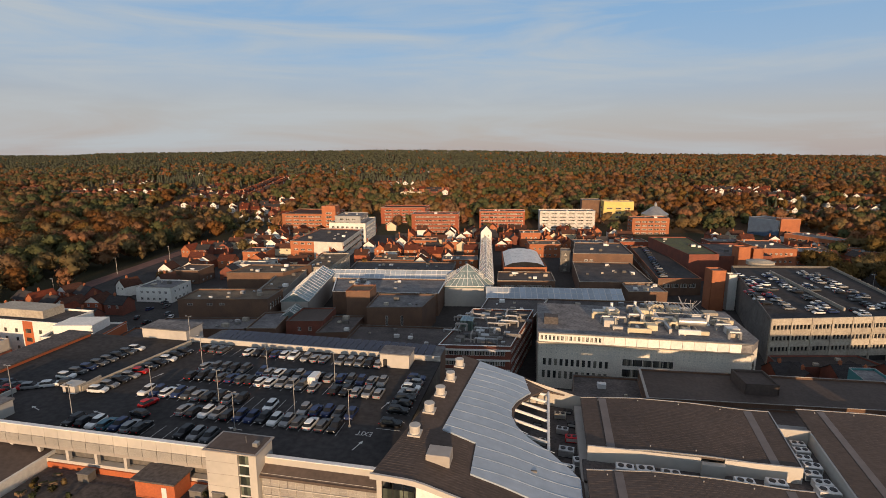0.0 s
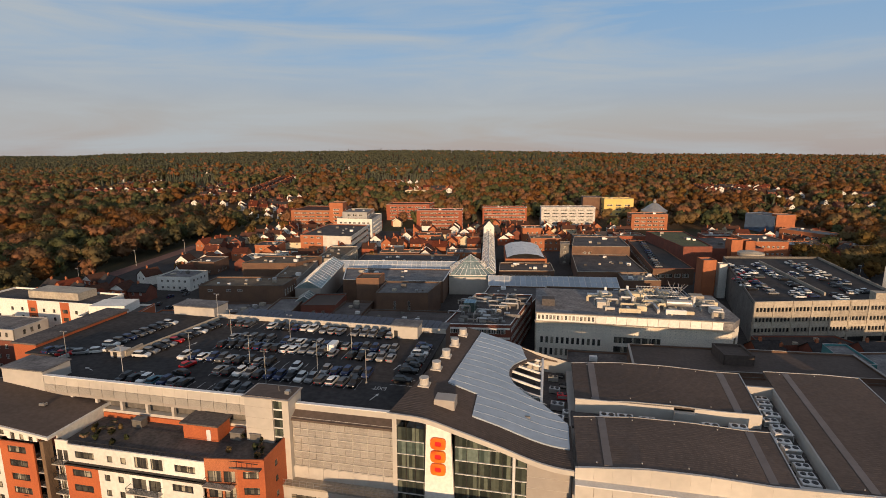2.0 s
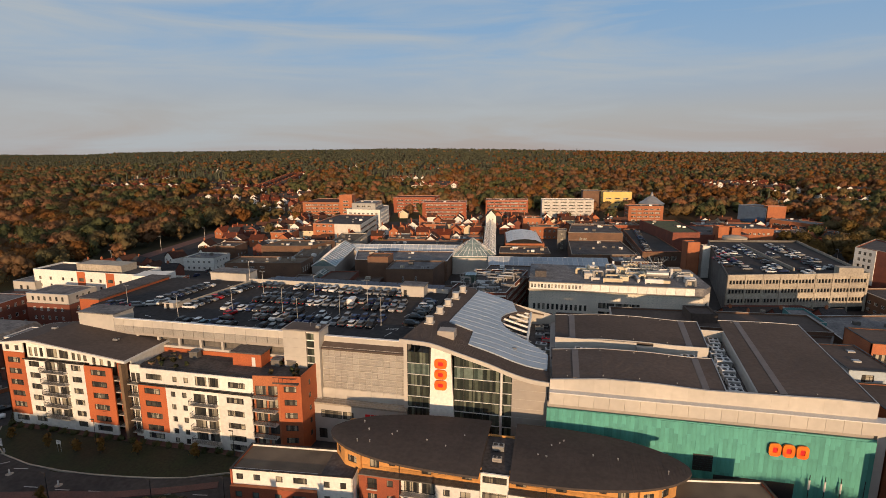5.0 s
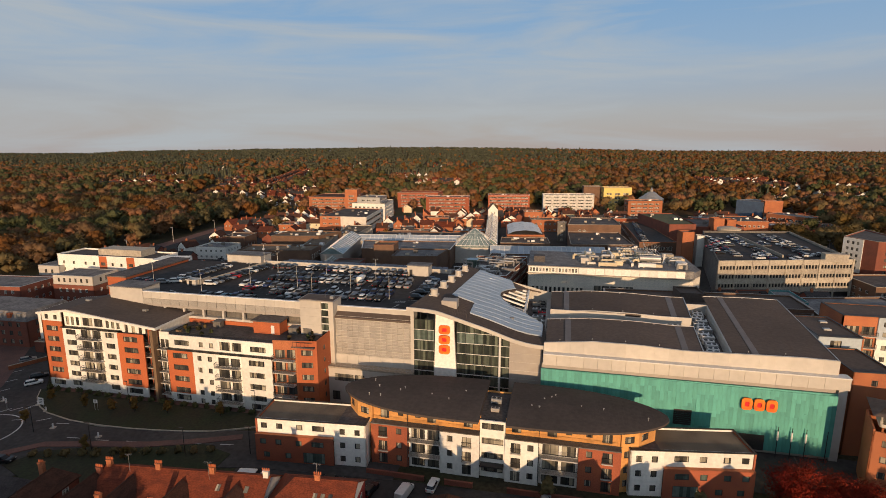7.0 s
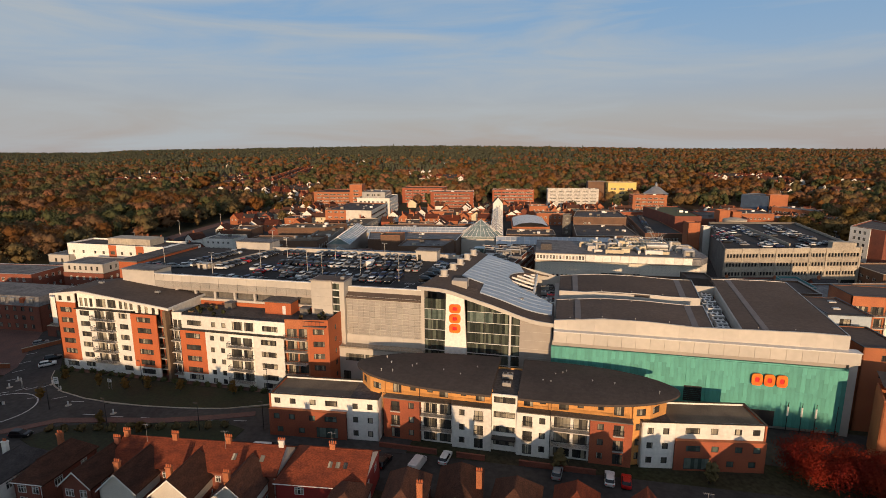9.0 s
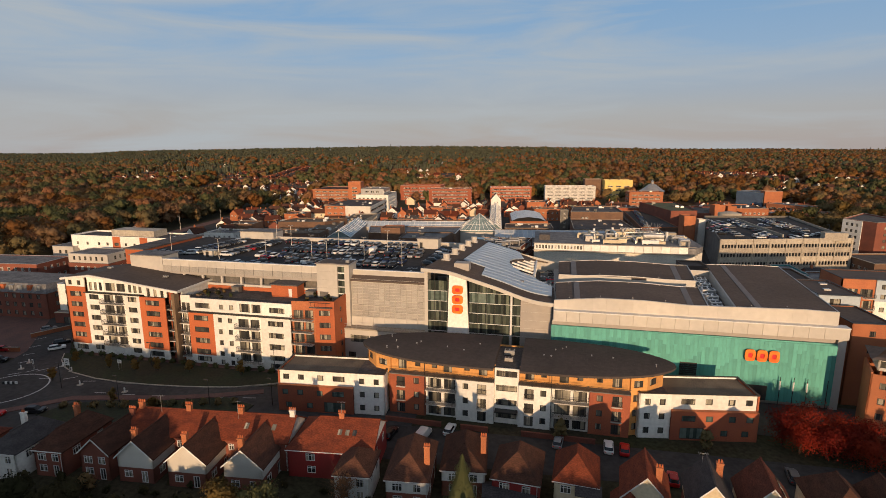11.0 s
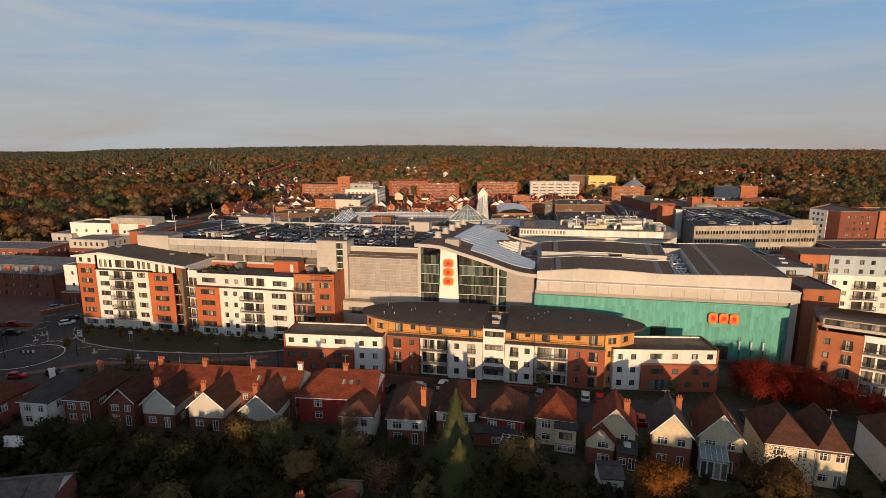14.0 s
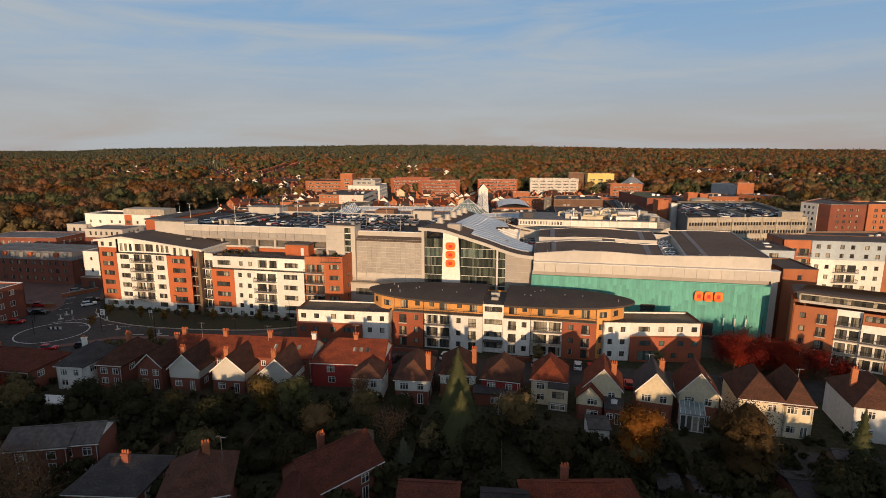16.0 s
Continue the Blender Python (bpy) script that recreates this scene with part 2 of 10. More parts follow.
M["slate"] = mat("grey_slate", (0.062, 0.055, 0.054), (0.044, 0.04, 0.04), 0.75, fine=3.5, big=0.5, stain=0.35, bump=0.3, vary=0.2, stretch=(1, 1, 3), spec=0.12)
M["asphalt"] = mat("asphalt", (0.066, 0.060, 0.056), (0.048, 0.044, 0.042), 0.9, fine=1.0, big=0.07, stain=0.25, spec=0.12)
M["deck"] = mat("deck_asphalt", (0.068, 0.062, 0.060), (0.047, 0.044, 0.043), 0.88, fine=0.8, big=0.09, stain=0.3, spec=0.12)
M["paving"] = mat("red_paving", (0.17, 0.085, 0.065), (0.12, 0.065, 0.055), 0.9, fine=3, stain=0.25)
M["grass"] = mat("grass", (0.024, 0.034, 0.011), (0.034, 0.030, 0.014), 0.95, fine=2, big=0.12, stain=0.4, bump=0.4)
M["soil"] = mat("leafy_soil", (0.055, 0.045, 0.028), (0.04, 0.042, 0.02), 0.95, fine=1.2, big=0.05, stain=0.4, bump=0.4, spec=0.12)
M["litter"] = mat("fallen_leaves", (0.115, 0.066, 0.036), (0.075, 0.056, 0.030), 0.95, fine=1.2, big=0.02, stain=0.4, bump=0.3, spec=0.1)
M["paint"] = mat("road_paint", (0.62, 0.60, 0.56), (0.45, 0.44, 0.42), 0.7, fine=5, stain=0.25)
M["concrete"] = mat("concrete", (0.42, 0.37, 0.29), (0.32, 0.28, 0.23), 0.85, fine=1.6, big=0.2, stain=0.25)
M["pale_concrete"] = mat("pale_panelled_concrete", (0.66, 0.60, 0.50), (0.56, 0.51, 0.43), 0.88, fine=2.5, big=0.15, stain=0.2)
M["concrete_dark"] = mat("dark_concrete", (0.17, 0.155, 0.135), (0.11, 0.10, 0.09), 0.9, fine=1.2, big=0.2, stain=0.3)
M["copper"] = mat("green_copper", (0.10, 0.36, 0.29), (0.075, 0.27, 0.235), 0.55, 0.1, fine=1.3, big=0.35, stain=0.18, vary=0.15, stretch=(1.5, 1.5, 0.35))
M["metal"] = mat("galvanised_metal", (0.46, 0.45, 0.43), (0.36, 0.35, 0.34), 0.4, 0.6, fine=3, stain=0.15)
M["white_metal"] = mat("white_painted_metal", (0.72, 0.70, 0.66), (0.62, 0.60, 0.57), 0.45, fine=2, stain=0.12)
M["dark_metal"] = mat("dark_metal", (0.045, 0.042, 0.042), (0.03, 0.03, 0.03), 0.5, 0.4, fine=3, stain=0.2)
M["wood"] = mat("weathered_timber", (0.22, 0.14, 0.08), (0.15, 0.10, 0.065), 0.85, fine=3, stain=0.3, stretch=(4, 4, 0.5))
M["etfe"] = mat("translucent_roof_sheet", (0.36, 0.41, 0.46), (0.31, 0.36, 0.41), 0.28, 0.0, fine=0.7, big=0.1, stain=0.10, bump=0.03, spec=0.6)
M["glassroof"] = mat("glass_roof", (0.20, 0.26, 0.25), (0.13, 0.17, 0.17), 0.15, 0.0, fine=0.9, big=0.2, stain=0.3, bump=0.02, spec=0.9)
M["pane"] = panemat("window_glass", (0.024, 0.025, 0.026), (0.42, 0.38, 0.29), 0.34)
M["pane_green"] = panemat("green_tinted_glass", (0.05, 0.07, 0.06), (0.16, 0.20, 0.17), 0.5)
M["glass_dark"] = panemat("dark_atrium_glass", (0.022, 0.027, 0.024), (0.15, 0.17, 0.13), 0.35)
M["car_glass"] = mat("tinted_car_glass", (0.016, 0.017, 0.019), None, 0.12, fine=2, stain=0.1, bump=0, spec=0.35)
M["solar"] = mat("solar_glass", (0.02, 0.028, 0.055), (0.015, 0.02, 0.04), 0.15, 0.0, fine=1, stain=0.2, bump=0.01, spec=0.7)
M["orange"] = mat("orange_sign", (0.85, 0.22, 0.02), (0.80, 0.10, 0.015), 0.4, fine=1, big=0.6, stain=0.05, bump=0)
M["red"] = mat("red_sign", (0.62, 0.015, 0.02), (0.5, 0.015, 0.02), 0.45, fine=1, stain=0.05, bump=0)
M["tealblock"] = mat("teal_panel", (0.06, 0.22, 0.22), (0.05, 0.17, 0.18), 0.6, fine=1, stain=0.1)
M["yellow"] = mat("yellow_render", (0.68, 0.48, 0.15), (0.58, 0.42, 0.14), 0.85, fine=2, stain=0.12)
M["bark"] = mat("bark", (0.09, 0.065, 0.045), (0.06, 0.045, 0.033), 0.95, fine=5, stain=0.4, bump=0.5)
M["rubber"] = mat("tyre_rubber", (0.02, 0.02, 0.02), None, 0.85, fine=8, stain=0.1)
M["blue_net"] = mat("blue_scaffold_net", (0.10, 0.15, 0.22), (0.08, 0.11, 0.17), 0.8, fine=3, stain=0.3)
M["wrap"] = mat("white_sheeting", (0.62, 0.58, 0.52), (0.42, 0.39, 0.35), 0.7, fine=0.9, big=0.5, stain=0.3)
for k, c in dict(silver=(0.25, 0.25, 0.25), grey=(0.085, 0.088, 0.092), black=(0.012, 0.012, 0.014), blue=(0.02, 0.035, 0.10), white=(0.74, 0.73, 0.70), red=(0.45, 0.012, 0.012), teal=(0.05, 0.13, 0.17)).items():
    M["car_" + k] = mat("car_paint_" + k, c, tuple(v * 0.9 for v in c), 0.34, 0.1, fine=2, stain=0.08, bump=0, spec=0.45, vary=0.15)
M["leaf_oak"] = leafmat("oak_leaves", [(0.1493, 0.1316, 0.0607), (0.2088, 0.1518, 0.067), (0.2846, 0.172, 0.0734), (0.3478, 0.1796, 0.0759)])
M["leaf_beech"] = leafmat("beech_leaves", [(0.2094, 0.1355, 0.0715), (0.2772, 0.1478, 0.0739), (0.3388, 0.1552, 0.0763), (0.2895, 0.1133, 0.0665)])
M["leaf_gold"] = leafmat("golden_leaves", [(0.13, 0.100, 0.036), (0.21, 0.122, 0.036), (0.28, 0.150, 0.040)])
M["leaf_rust"] = leafmat("rusty_leaves", [(0.19, 0.075, 0.016), (0.29, 0.112, 0.020), (0.36, 0.15, 0.026)])
# Brown leaves, darkened in colour for a tree that stands mostly in shade.
M["leaf_brown"] = leafmat("shade_dulled_brown_leaves", [(0.085, 0.055, 0.022), (0.12, 0.066, 0.026), (0.15, 0.078, 0.030)])
M["leaf_copper"] = leafmat("copper_leaves", [(0.167, 0.075, 0.0254), (0.2552, 0.1126, 0.0345), (0.3146, 0.1491, 0.0442)])
M["leaf_red"] = leafmat("scarlet_leaves", [(0.16, 0.016, 0.012), (0.27, 0.028, 0.015), (0.40, 0.055, 0.020)])
M["leaf_green"] = leafmat("green_leaves", [(0.0875, 0.1, 0.045), (0.1225, 0.125, 0.0525), (0.175, 0.155, 0.0625)])
# Distance haze is put into this colour: paler and greyer than plain needles.
M["leaf_pine"] = leafmat("haze_toned_pine_needles", [(0.1104, 0.1176, 0.0768), (0.138, 0.1416, 0.0888), (0.1656, 0.1632, 0.096)])
# Darker copy of the green leaves, with the gardens' shade put into it.
M["leaf_garden_shade"] = leafmat("shade_toned_garden_leaves", [(0.044, 0.046, 0.021), (0.060, 0.055, 0.024), (0.086, 0.062, 0.028)])
M["twig"] = mat("bare_twigs", (0.17, 0.095, 0.05), (0.12, 0.07, 0.04), 0.95, fine=3, stain=0.3)


# ---- mesh helpers ----
class MB:
    """Collects quads and boxes into one mesh."""
    def __init__(self):
        self.v, self.f, self.mi = [], [], []

    def face(self, pts, mi=0):
        k = len(self.v)
        self.v += [tuple(p) for p in pts]
        self.f.append(tuple(range(k, k + len(pts))))
        self.mi.append(mi)

    def box(self, x0, y0, z0, x1, y1, z1, mi=0, bevel=0.0):
        b = min(bevel, (x1 - x0) / 3, (y1 - y0) / 3)
        t = [(x0, y0), (x1, y0), (x1, y1), (x0, y1)]
        i = [(x0 + b, y0 + b), (x1 - b, y0 + b), (x1 - b, y1 - b), (x0 + b, y1 - b)]
        rings = [[(x, y, z0) for x, y in t]]
        if b:
            rings += [[(x, y, z1 - b) for x, y in t], [(x, y, z1) for x, y in i]]
        else:
            rings += [[(x, y, z1) for x, y in t]]
        self.rings(rings, mi)

    def rings(self, rings, mi=0, cap=True):
        k, n = len(self.v), len(rings[0])
        for r in rings:
            self.v += [tuple(p) for p in r]
        for a in range(len(rings) - 1):
            for j in range(n):
                self.f.append((k + a * n + j, k + a * n + (j + 1) % n, k + (a + 1) * n + (j + 1) % n, k + (a + 1) * n + j))
                self.mi.append(mi)
        if cap:
            self.f.append(tuple(k + n - 1 - j for j in range(n)))
            self.f.append(tuple(k + (len(rings) - 1) * n + j for j in range(n)))
            self.mi += [mi, mi]

    def cyl(self, x, y, z0, z1, r0, r1=None, n=10, mi=0):
        r1 = r0 if r1 is None else r1
        c = [(math.cos(2 * math.pi * j / n), math.sin(2 * math.pi * j / n)) for j in range(n)]
        self.rings([[(x + r0 * a, y + r0 * b, z0) for a, b in c], [(x + r1 * a, y + r1 * b, z1) for a, b in c]], mi)

    def bar(self, p, q, r, mi=0, n=6):
        p, q = Vector(p), Vector(q)
        d = (q - p).normalized()
        a = d.orthogonal().normalized()
        b = d.cross(a)
        c = [a * math.cos(2 * math.pi * j / n) * r + b * math.sin(2 * math.pi * j / n) * r for j in range(n)]
        self.rings([[p + o for o in c], [q + o for o in c]], mi)

    def mesh(self, name, mats):
        me = bpy.data.meshes.new(name)
        me.from_pydata(self.v, [], self.f)
        for m in mats:
            me.materials.append(m)
        if len(mats) > 1:
            me.polygons.foreach_set("material_index", self.mi)
        me.update()
        return me


def part(name, mb, material, parent=None, label="", at=None):
    """One mesh object under a thing or a part."""
    mats = material if isinstance(material, (list, tuple)) else [material]
    me = mb.mesh(name, mats) if isinstance(mb, MB) else mb
    ob = new(name, me)
    ob.parent = parent
    if at is not None:
        ob.matrix_basis = at
    return tagged(ob, label)


def thing(name, label, category, m=None, group="", kind=""):
    ob = new(name)
    ob.empty_display_size = 0.5
    if m is not None:
        ob.matrix_basis = m
    return tagged(ob, label, category, group, kind)


WIN = {}


def window_frame(hw, h, f, d, bars, transom, glazed):
    """One welded frame with its bars; glazed: the panes belong to the same sheet."""
    us = [-hw, -hw + f] + [u for b in bars for u in (b - f / 2, b + f / 2)] + [hw - f, hw]
    zs = [0, f] + ([transom, transom + f * 0.8] if transom else []) + [h - f, h]
    nu, nz = len(us), len(zs)
    mb = MB()
    mb.v = [(u, y, z) for y in (-d, -0.03) for z in zs for u in us]
    at = lambda k, j, i: k * nu * nz + j * nu + i
    hole = lambda j, i: 0 <= i < nu - 1 and 0 <= j < nz - 1 and i % 2 == 1 and j % 2 == 1
    for j in range(nz - 1):
        for i in range(nu - 1):
            if not hole(j, i):
                mb.f.append((at(0, j, i), at(0, j, i + 1), at(0, j + 1, i + 1), at(0, j + 1, i)))
                mb.mi.append(0)
                continue
            ring = [(j, i), (j, i + 1), (j + 1, i + 1), (j + 1, i)]
            for (a, b), (c, e) in zip(ring, ring[1:] + ring[:1]):
                mb.f.append((at(0, a, b), at(0, c, e), at(1, c, e), at(1, a, b)))
                mb.mi.append(0)
            if glazed:
                mb.f.append(tuple(at(1, *q) for q in ring))
                mb.mi.append(1)
    edge = [(0, i) for i in range(nu - 1)] + [(j, nu - 1) for j in range(nz - 1)] + [(nz - 1, i) for i in range(nu - 1, 0, -1)] + [(j, 0) for j in range(nz - 1, 0, -1)]
    for (a, b), (c, e) in zip(edge, edge[1:] + edge[:1]):
        mb.f.append((at(0, c, e), at(0, a, b), at(1, a, b), at(1, c, e)))
        mb.mi.append(0)
    return mb


def window_mesh(w, h, style, frame_mat, glass):
    key = (round(w, 2), round(h, 2), style, frame_mat, glass)
    if key not in WIN:
        f, d, hw = min(0.09, w * 0.09), 0.08, w / 2
        nb = {"one": 0, "two": 1, "three": 2, "door": 1}.get(style, 0)
        bars = [-hw + w * (i + 1) / (nb + 1) for i in range(nb)]
        tr = h * 0.68 if style in ("two", "three") and h > 1.0 else None
        pane = MB()
        pane.face([(-hw + f * 0.6, -0.03, f * 0.6), (hw - f * 0.6, -0.03, f * 0.6), (hw - f * 0.6, -0.03, h - f * 0.6), (-hw + f * 0.6, -0.03, h - f * 0.6)])
        WIN[key] = (window_frame(hw, h, f, d, bars, tr, False).mesh("window", [M[frame_mat]]), pane.mesh("pane", [M[glass]]), window_frame(hw, h, f, d, [0.0], None, True).mesh("window", [M[frame_mat], M[glass]]))
    return WIN[key]


def wall(parent, p0, p1, z0, z1, material, wins=(), depth=0.18, thick=0.3, name="wall", label="", frame_mat="white_metal", glass="pane", pane=True):
    """A wall from p0 to p1 with real openings. wins: (u, z, w, h, style), u and z from the wall's start, u the middle."""
    dx, dy = p1[0] - p0[0], p1[1] - p0[1]
    L = math.hypot(dx, dy)
    if wins and parent is not None:
        nrm = parent.matrix_basis.to_3x3() @ Vector((dy, -dx, 0))
        at = parent.matrix_basis @ Vector((*p0, 0))
        if nrm.y > 0.15 * L or nrm.x > 0.9 * L and at.x > 30 or nrm.x < -0.9 * L and at.x < -30:
            wins = ()   # blind walls on the far sides
    ux, uy = dx / L, dy / L
    nx, ny = uy, -ux
    P = lambda u, z, o: (p0[0] + ux * u + nx * o, p0[1] + uy * u + ny * o, z0 + z)
    H = z1 - z0
    ws = [(u - w / 2, u + w / 2, z, z + h, s) for u, z, w, h, s in wins if u - w / 2 > 0.05 and u + w / 2 < L - 0.05 and z >= 0 and z + h < H]
    us = sorted({0.0, L, *[round(v, 3) for w in ws for v in w[:2]]})
    zs = sorted({0.0, H, *[round(v, 3) for w in ws for v in w[2:4]]})
    mb = MB()
    for b in range(len(zs) - 1):
        run = None
        for a in range(len(us) - 1):
            cu, cz = (us[a] + us[a + 1]) / 2, (zs[b] + zs[b + 1]) / 2
            hole = any(w[0] < cu < w[1] and w[2] < cz < w[3] for w in ws)
            if not hole:
                run = us[a] if run is None else run
            if run is not None and (hole or a == len(us) - 2):
                e = us[a] if hole else us[a + 1]
                mb.face([P(run, zs[b], 0), P(e, zs[b], 0), P(e, zs[b + 1], 0), P(run, zs[b + 1], 0)])
                run = None
    for a, b, c, d, s in ws:
        mb.face([P(a, c, 0), P(b, c, 0), P(b, c, -depth), P(a, c, -depth)])
        mb.face([P(a, d, -depth), P(b, d, -depth), P(b, d, 0), P(a, d, 0)])
        mb.face([P(a, c, 0), P(a, c, -depth), P(a, d, -depth), P(a, d, 0)])
        mb.face([P(b, c, -depth), P(b, c, 0), P(b, d, 0), P(b, d, -depth)])
    mb.face([P(L, 0, -thick), P(0, 0, -thick), P(0, H, -thick), P(L, H, -thick)])
    mb.face([P(0, H, 0), P(L, H, 0), P(L, H, -thick), P(0, H, -thick)])
    mb.face([P(0, 0, -thick), P(0, 0, 0), P(0, H, 0), P(0, H, -thick)])
    mb.face([P(L, 0, 0), P(L, 0, -thick), P(L, H, -thick), P(L, H, 0)])
    ob = part(name, mb, material, parent, label)
    for a, b, c, d, s in ws:
        wm, pm, fm = window_mesh(b - a, d - c, s, frame_mat, glass)
        m = Matrix(((ux, -nx, 0, 0), (uy, -ny, 0, 0), (0, 0, 1, 0), (0, 0, 0, 1)))
        m.translation = P((a + b) / 2, c, -depth + 0.05)
        wo = part("window", wm if pane else fm, [], parent, at=m)
        if pane:
            part("pane", pm, [], wo)
    return ob


def grid(L, z_first, storeys, storey_h, spacing, w, h, style="two", margin=1.2):
    n = max(1, int((L - 2 * margin) / spacing))
    off = (L - (n - 1) * spacing) / 2
    return [(off + i * spacing, z_first + k * storey_h, w, h, style) for k in range(storeys) for i in range(n)]


def flat_roof(parent, w, d, h, roof_mat, coping, parapet=0.5, over=0.0):
    """A sunk roof behind a coping, for walls of w by d and height h."""
    t = 0.35
    r = MB()
    r.box(t, t, h - parapet - 0.2, w - t, d - t, h - parapet)
    part("roof", r, roof_mat, parent)
    c = MB()
    o = 0.06 + over
    c.box(-o, -o, h, w + o, t, h + 0.12)
    c.box(-o, d - t, h, w + o, d + o, h + 0.12)
    c.box(-o, t, h, t, d - t, h + 0.12)
    c.box(w - t, t, h, w + o, d - t, h + 0.12)
    part("coping", c, coping, parent)


def block(name, label, x, y, ang, w, d, h, wall_mat, roof_mat, storeys=2, spacing=3.6, ww=1.6, wh=1.3, style="two", z0=-2.5, sides="frl", coping="concrete", parapet=0.5, frame_mat="white_metal", sill=1.0, category="building", group="", storey_h=None, clutter=0, first=0):
    """A flat-roofed building: x, y its front corner, ang its turn, storeys of windows on the sides named."""
    t = thing(name, label, category, pose(x, y, z0, 0, 0, ang), group)
    sh = storey_h or (h - parapet) / max(1, storeys)
    cs = [(0, 0), (w, 0), (w, d), (0, d)]
    for i, s in enumerate("frbl"):
        p0, p1 = cs[i], cs[(i + 1) % 4]
        L = math.dist(p0, p1)
        seen = s in sides and not (s == "r" and x > 20) and not (s == "l" and x < 0)
        g = grid(L, sill + first * sh, storeys - first, sh, spacing, ww, wh, style) if seen else ()
        wall(t, p0, p1, 0, h, M[wall_mat], g, frame_mat=frame_mat, pane=False)
    flat_roof(t, w, d, h, M[roof_mat], M[coping], parapet)
    rnd = random.Random(int(x * 7 + y * 13))
    for i in range(clutter):
        a, b = rnd.uniform(1.5, w - 3.5), rnd.uniform(1.5, d - 3)
        u = MB()
        sx, sy, sz = rnd.uniform(0.8, 2.6), rnd.uniform(0.8, 2.0), rnd.uniform(0.5, 1.6)
        if rnd.random() < 0.3:
            u.cyl(a, b, h - parapet, h - parapet + sz, 0.5, 0.45, 10)
            u.cyl(a, b, h - parapet + sz, h - parapet + sz + 0.2, 0.7, 0.3, 10)
        else:
            u.box(a, b, h - parapet, a + sx, b + sy, h - parapet + sz, 0, 0.08)
            u.box(a + 0.15, b - 0.04, h - parapet + 0.2, a + sx - 0.15, b, h - parapet + sz - 0.2)
        part("roof_unit", u, M[rnd.choice(("metal", "white_metal", "concrete", "concrete_dark"))], t)
    return t


def gable_roof(w, d, eave, rise, over=0.35, hip=0.0, thick=0.18):
    """A pitched roof mesh, ridge along x, for walls w by d. hip: how far the ridge ends are drawn in."""
    mb = MB()
    a, b = -over, w + over
    y0, y1, ym = -over, d + over, d / 2
    drop = rise / (d / 2) * over
    e = eave - drop
    r = eave + rise
    h = max(hip, 0.001) - over if hip else -over
    R0, R1 = (a + (hip if hip else 0), ym, r), (b - (hip if hip else 0), ym, r)
    A, B, C, D = (a, y0, e), (b, y0, e), (b, y1, e), (a, y1, e)
    dn = lambda p: (p[0], p[1], p[2] - thick)
    mb.face([A, B, R1, R0])
    mb.face([C, D, R0, R1])
    if hip:
        mb.face([B, C, R1])
        mb.face([D, A, R0])
        mb.face([dn(A), dn(D), dn(C), dn(B)])
    else:
        mb.face([dn(R0), dn(R1), dn(B), dn(A)])
        mb.face([dn(R1), dn(R0), dn(D), dn(C)])
        for p, q in ((A, R0), (R0, D), (C, R1), (R1, B)):
            mb.face([p, q, dn(q), dn(p)])
    for p, q in ((B, A), (D, C)) + (((C, B), (A, D)) if hip else ()):
        mb.face([p, q, dn(q), dn(p)])
    # ridge tiles
    mb.box(R0[0], ym - 0.12, r - 0.05, R1[0], ym + 0.12, r + 0.07)
    return mb


def chimney(parent, x, y, z0, z1, pots=2, m="brick2", along=0):
    mb = MB()
    a, b = (0.45, 0.3) if not along else (0.3, 0.45)
    mb.box(x - a, y - b, z0, x + a, y + b, z1 - 0.25)
    mb.box(x - a - 0.07, y - b - 0.07, z1 - 0.25, x + a + 0.07, y + b + 0.07, z1)
    ch = part("chimney", mb, M[m], parent)
    for i in range(pots):
        pt = MB()
        o = (i - (pots - 1) / 2) * 0.36
        px, py = (x + o, y) if not along else (x, y + o)
        pt.cyl(px, py, z1, z1 + 0.45, 0.14, 0.11, 8)
        part("chimney_pot", pt, M["terracotta"], ch)
    return ch


def gable_end(parent, p0, p1, z0, rise, material, thick=0.3):
    """The triangle of wall under a gable."""
    dx, dy = p1[0] - p0[0], p1[1] - p0[1]
    L = math.hypot(dx, dy)
    nx, ny = dy / L * -thick, -dx / L * -thick
    a, b, c = (*p0, z0), (*p1, z0), ((p0[0] + p1[0]) / 2, (p0[1] + p1[1]) / 2, z0 + rise)
    k = lambda p: (p[0] + nx, p[1] + ny, p[2])
    mb = MB()
    mb.face([a, b, c])
    mb.face([k(b), k(a), k(c)])
    mb.face([b, k(b), k(c), c])
    mb.face([k(a), a, c, k(c)])
    return part("gable", mb, material, parent)

# ---- ground ----
G = -2.5


RIDGE = [(-3000, 33), (-2500, 32), (-2200, 45), (-1600, 53), (-900, 61), (-300, 61), (200, 53), (700, 48), (1000, 46), (1400, 43), (2400, 43)]   # height of the skyline, west to east


def ground_z(x, y):
    s = min(1.0, max(0.0, (y - 540) / 1750))
    t = min(1.0, max(0.0, (y - 540) / 500))
    lump = noise.noise(Vector((x / 420, y / 420, 3.1))) * 4 + noise.noise(Vector((x / 150, y / 150, 9.7))) * 2.5
    a = x * 2350 / max(y, 700)
    k = next((i for i, p in enumerate(RIDGE) if a < p[0]), len(RIDGE))
    if k in (0, len(RIDGE)):
        top = RIDGE[min(k, len(RIDGE) - 1)][1]
    else:
        (x0, z0), (x1, z1) = RIDGE[k - 1], RIDGE[k]
        top = z0 + (z1 - z0) * (a - x0) / (x1 - x0)
    return G + top * s ** 0.85 + t * lump


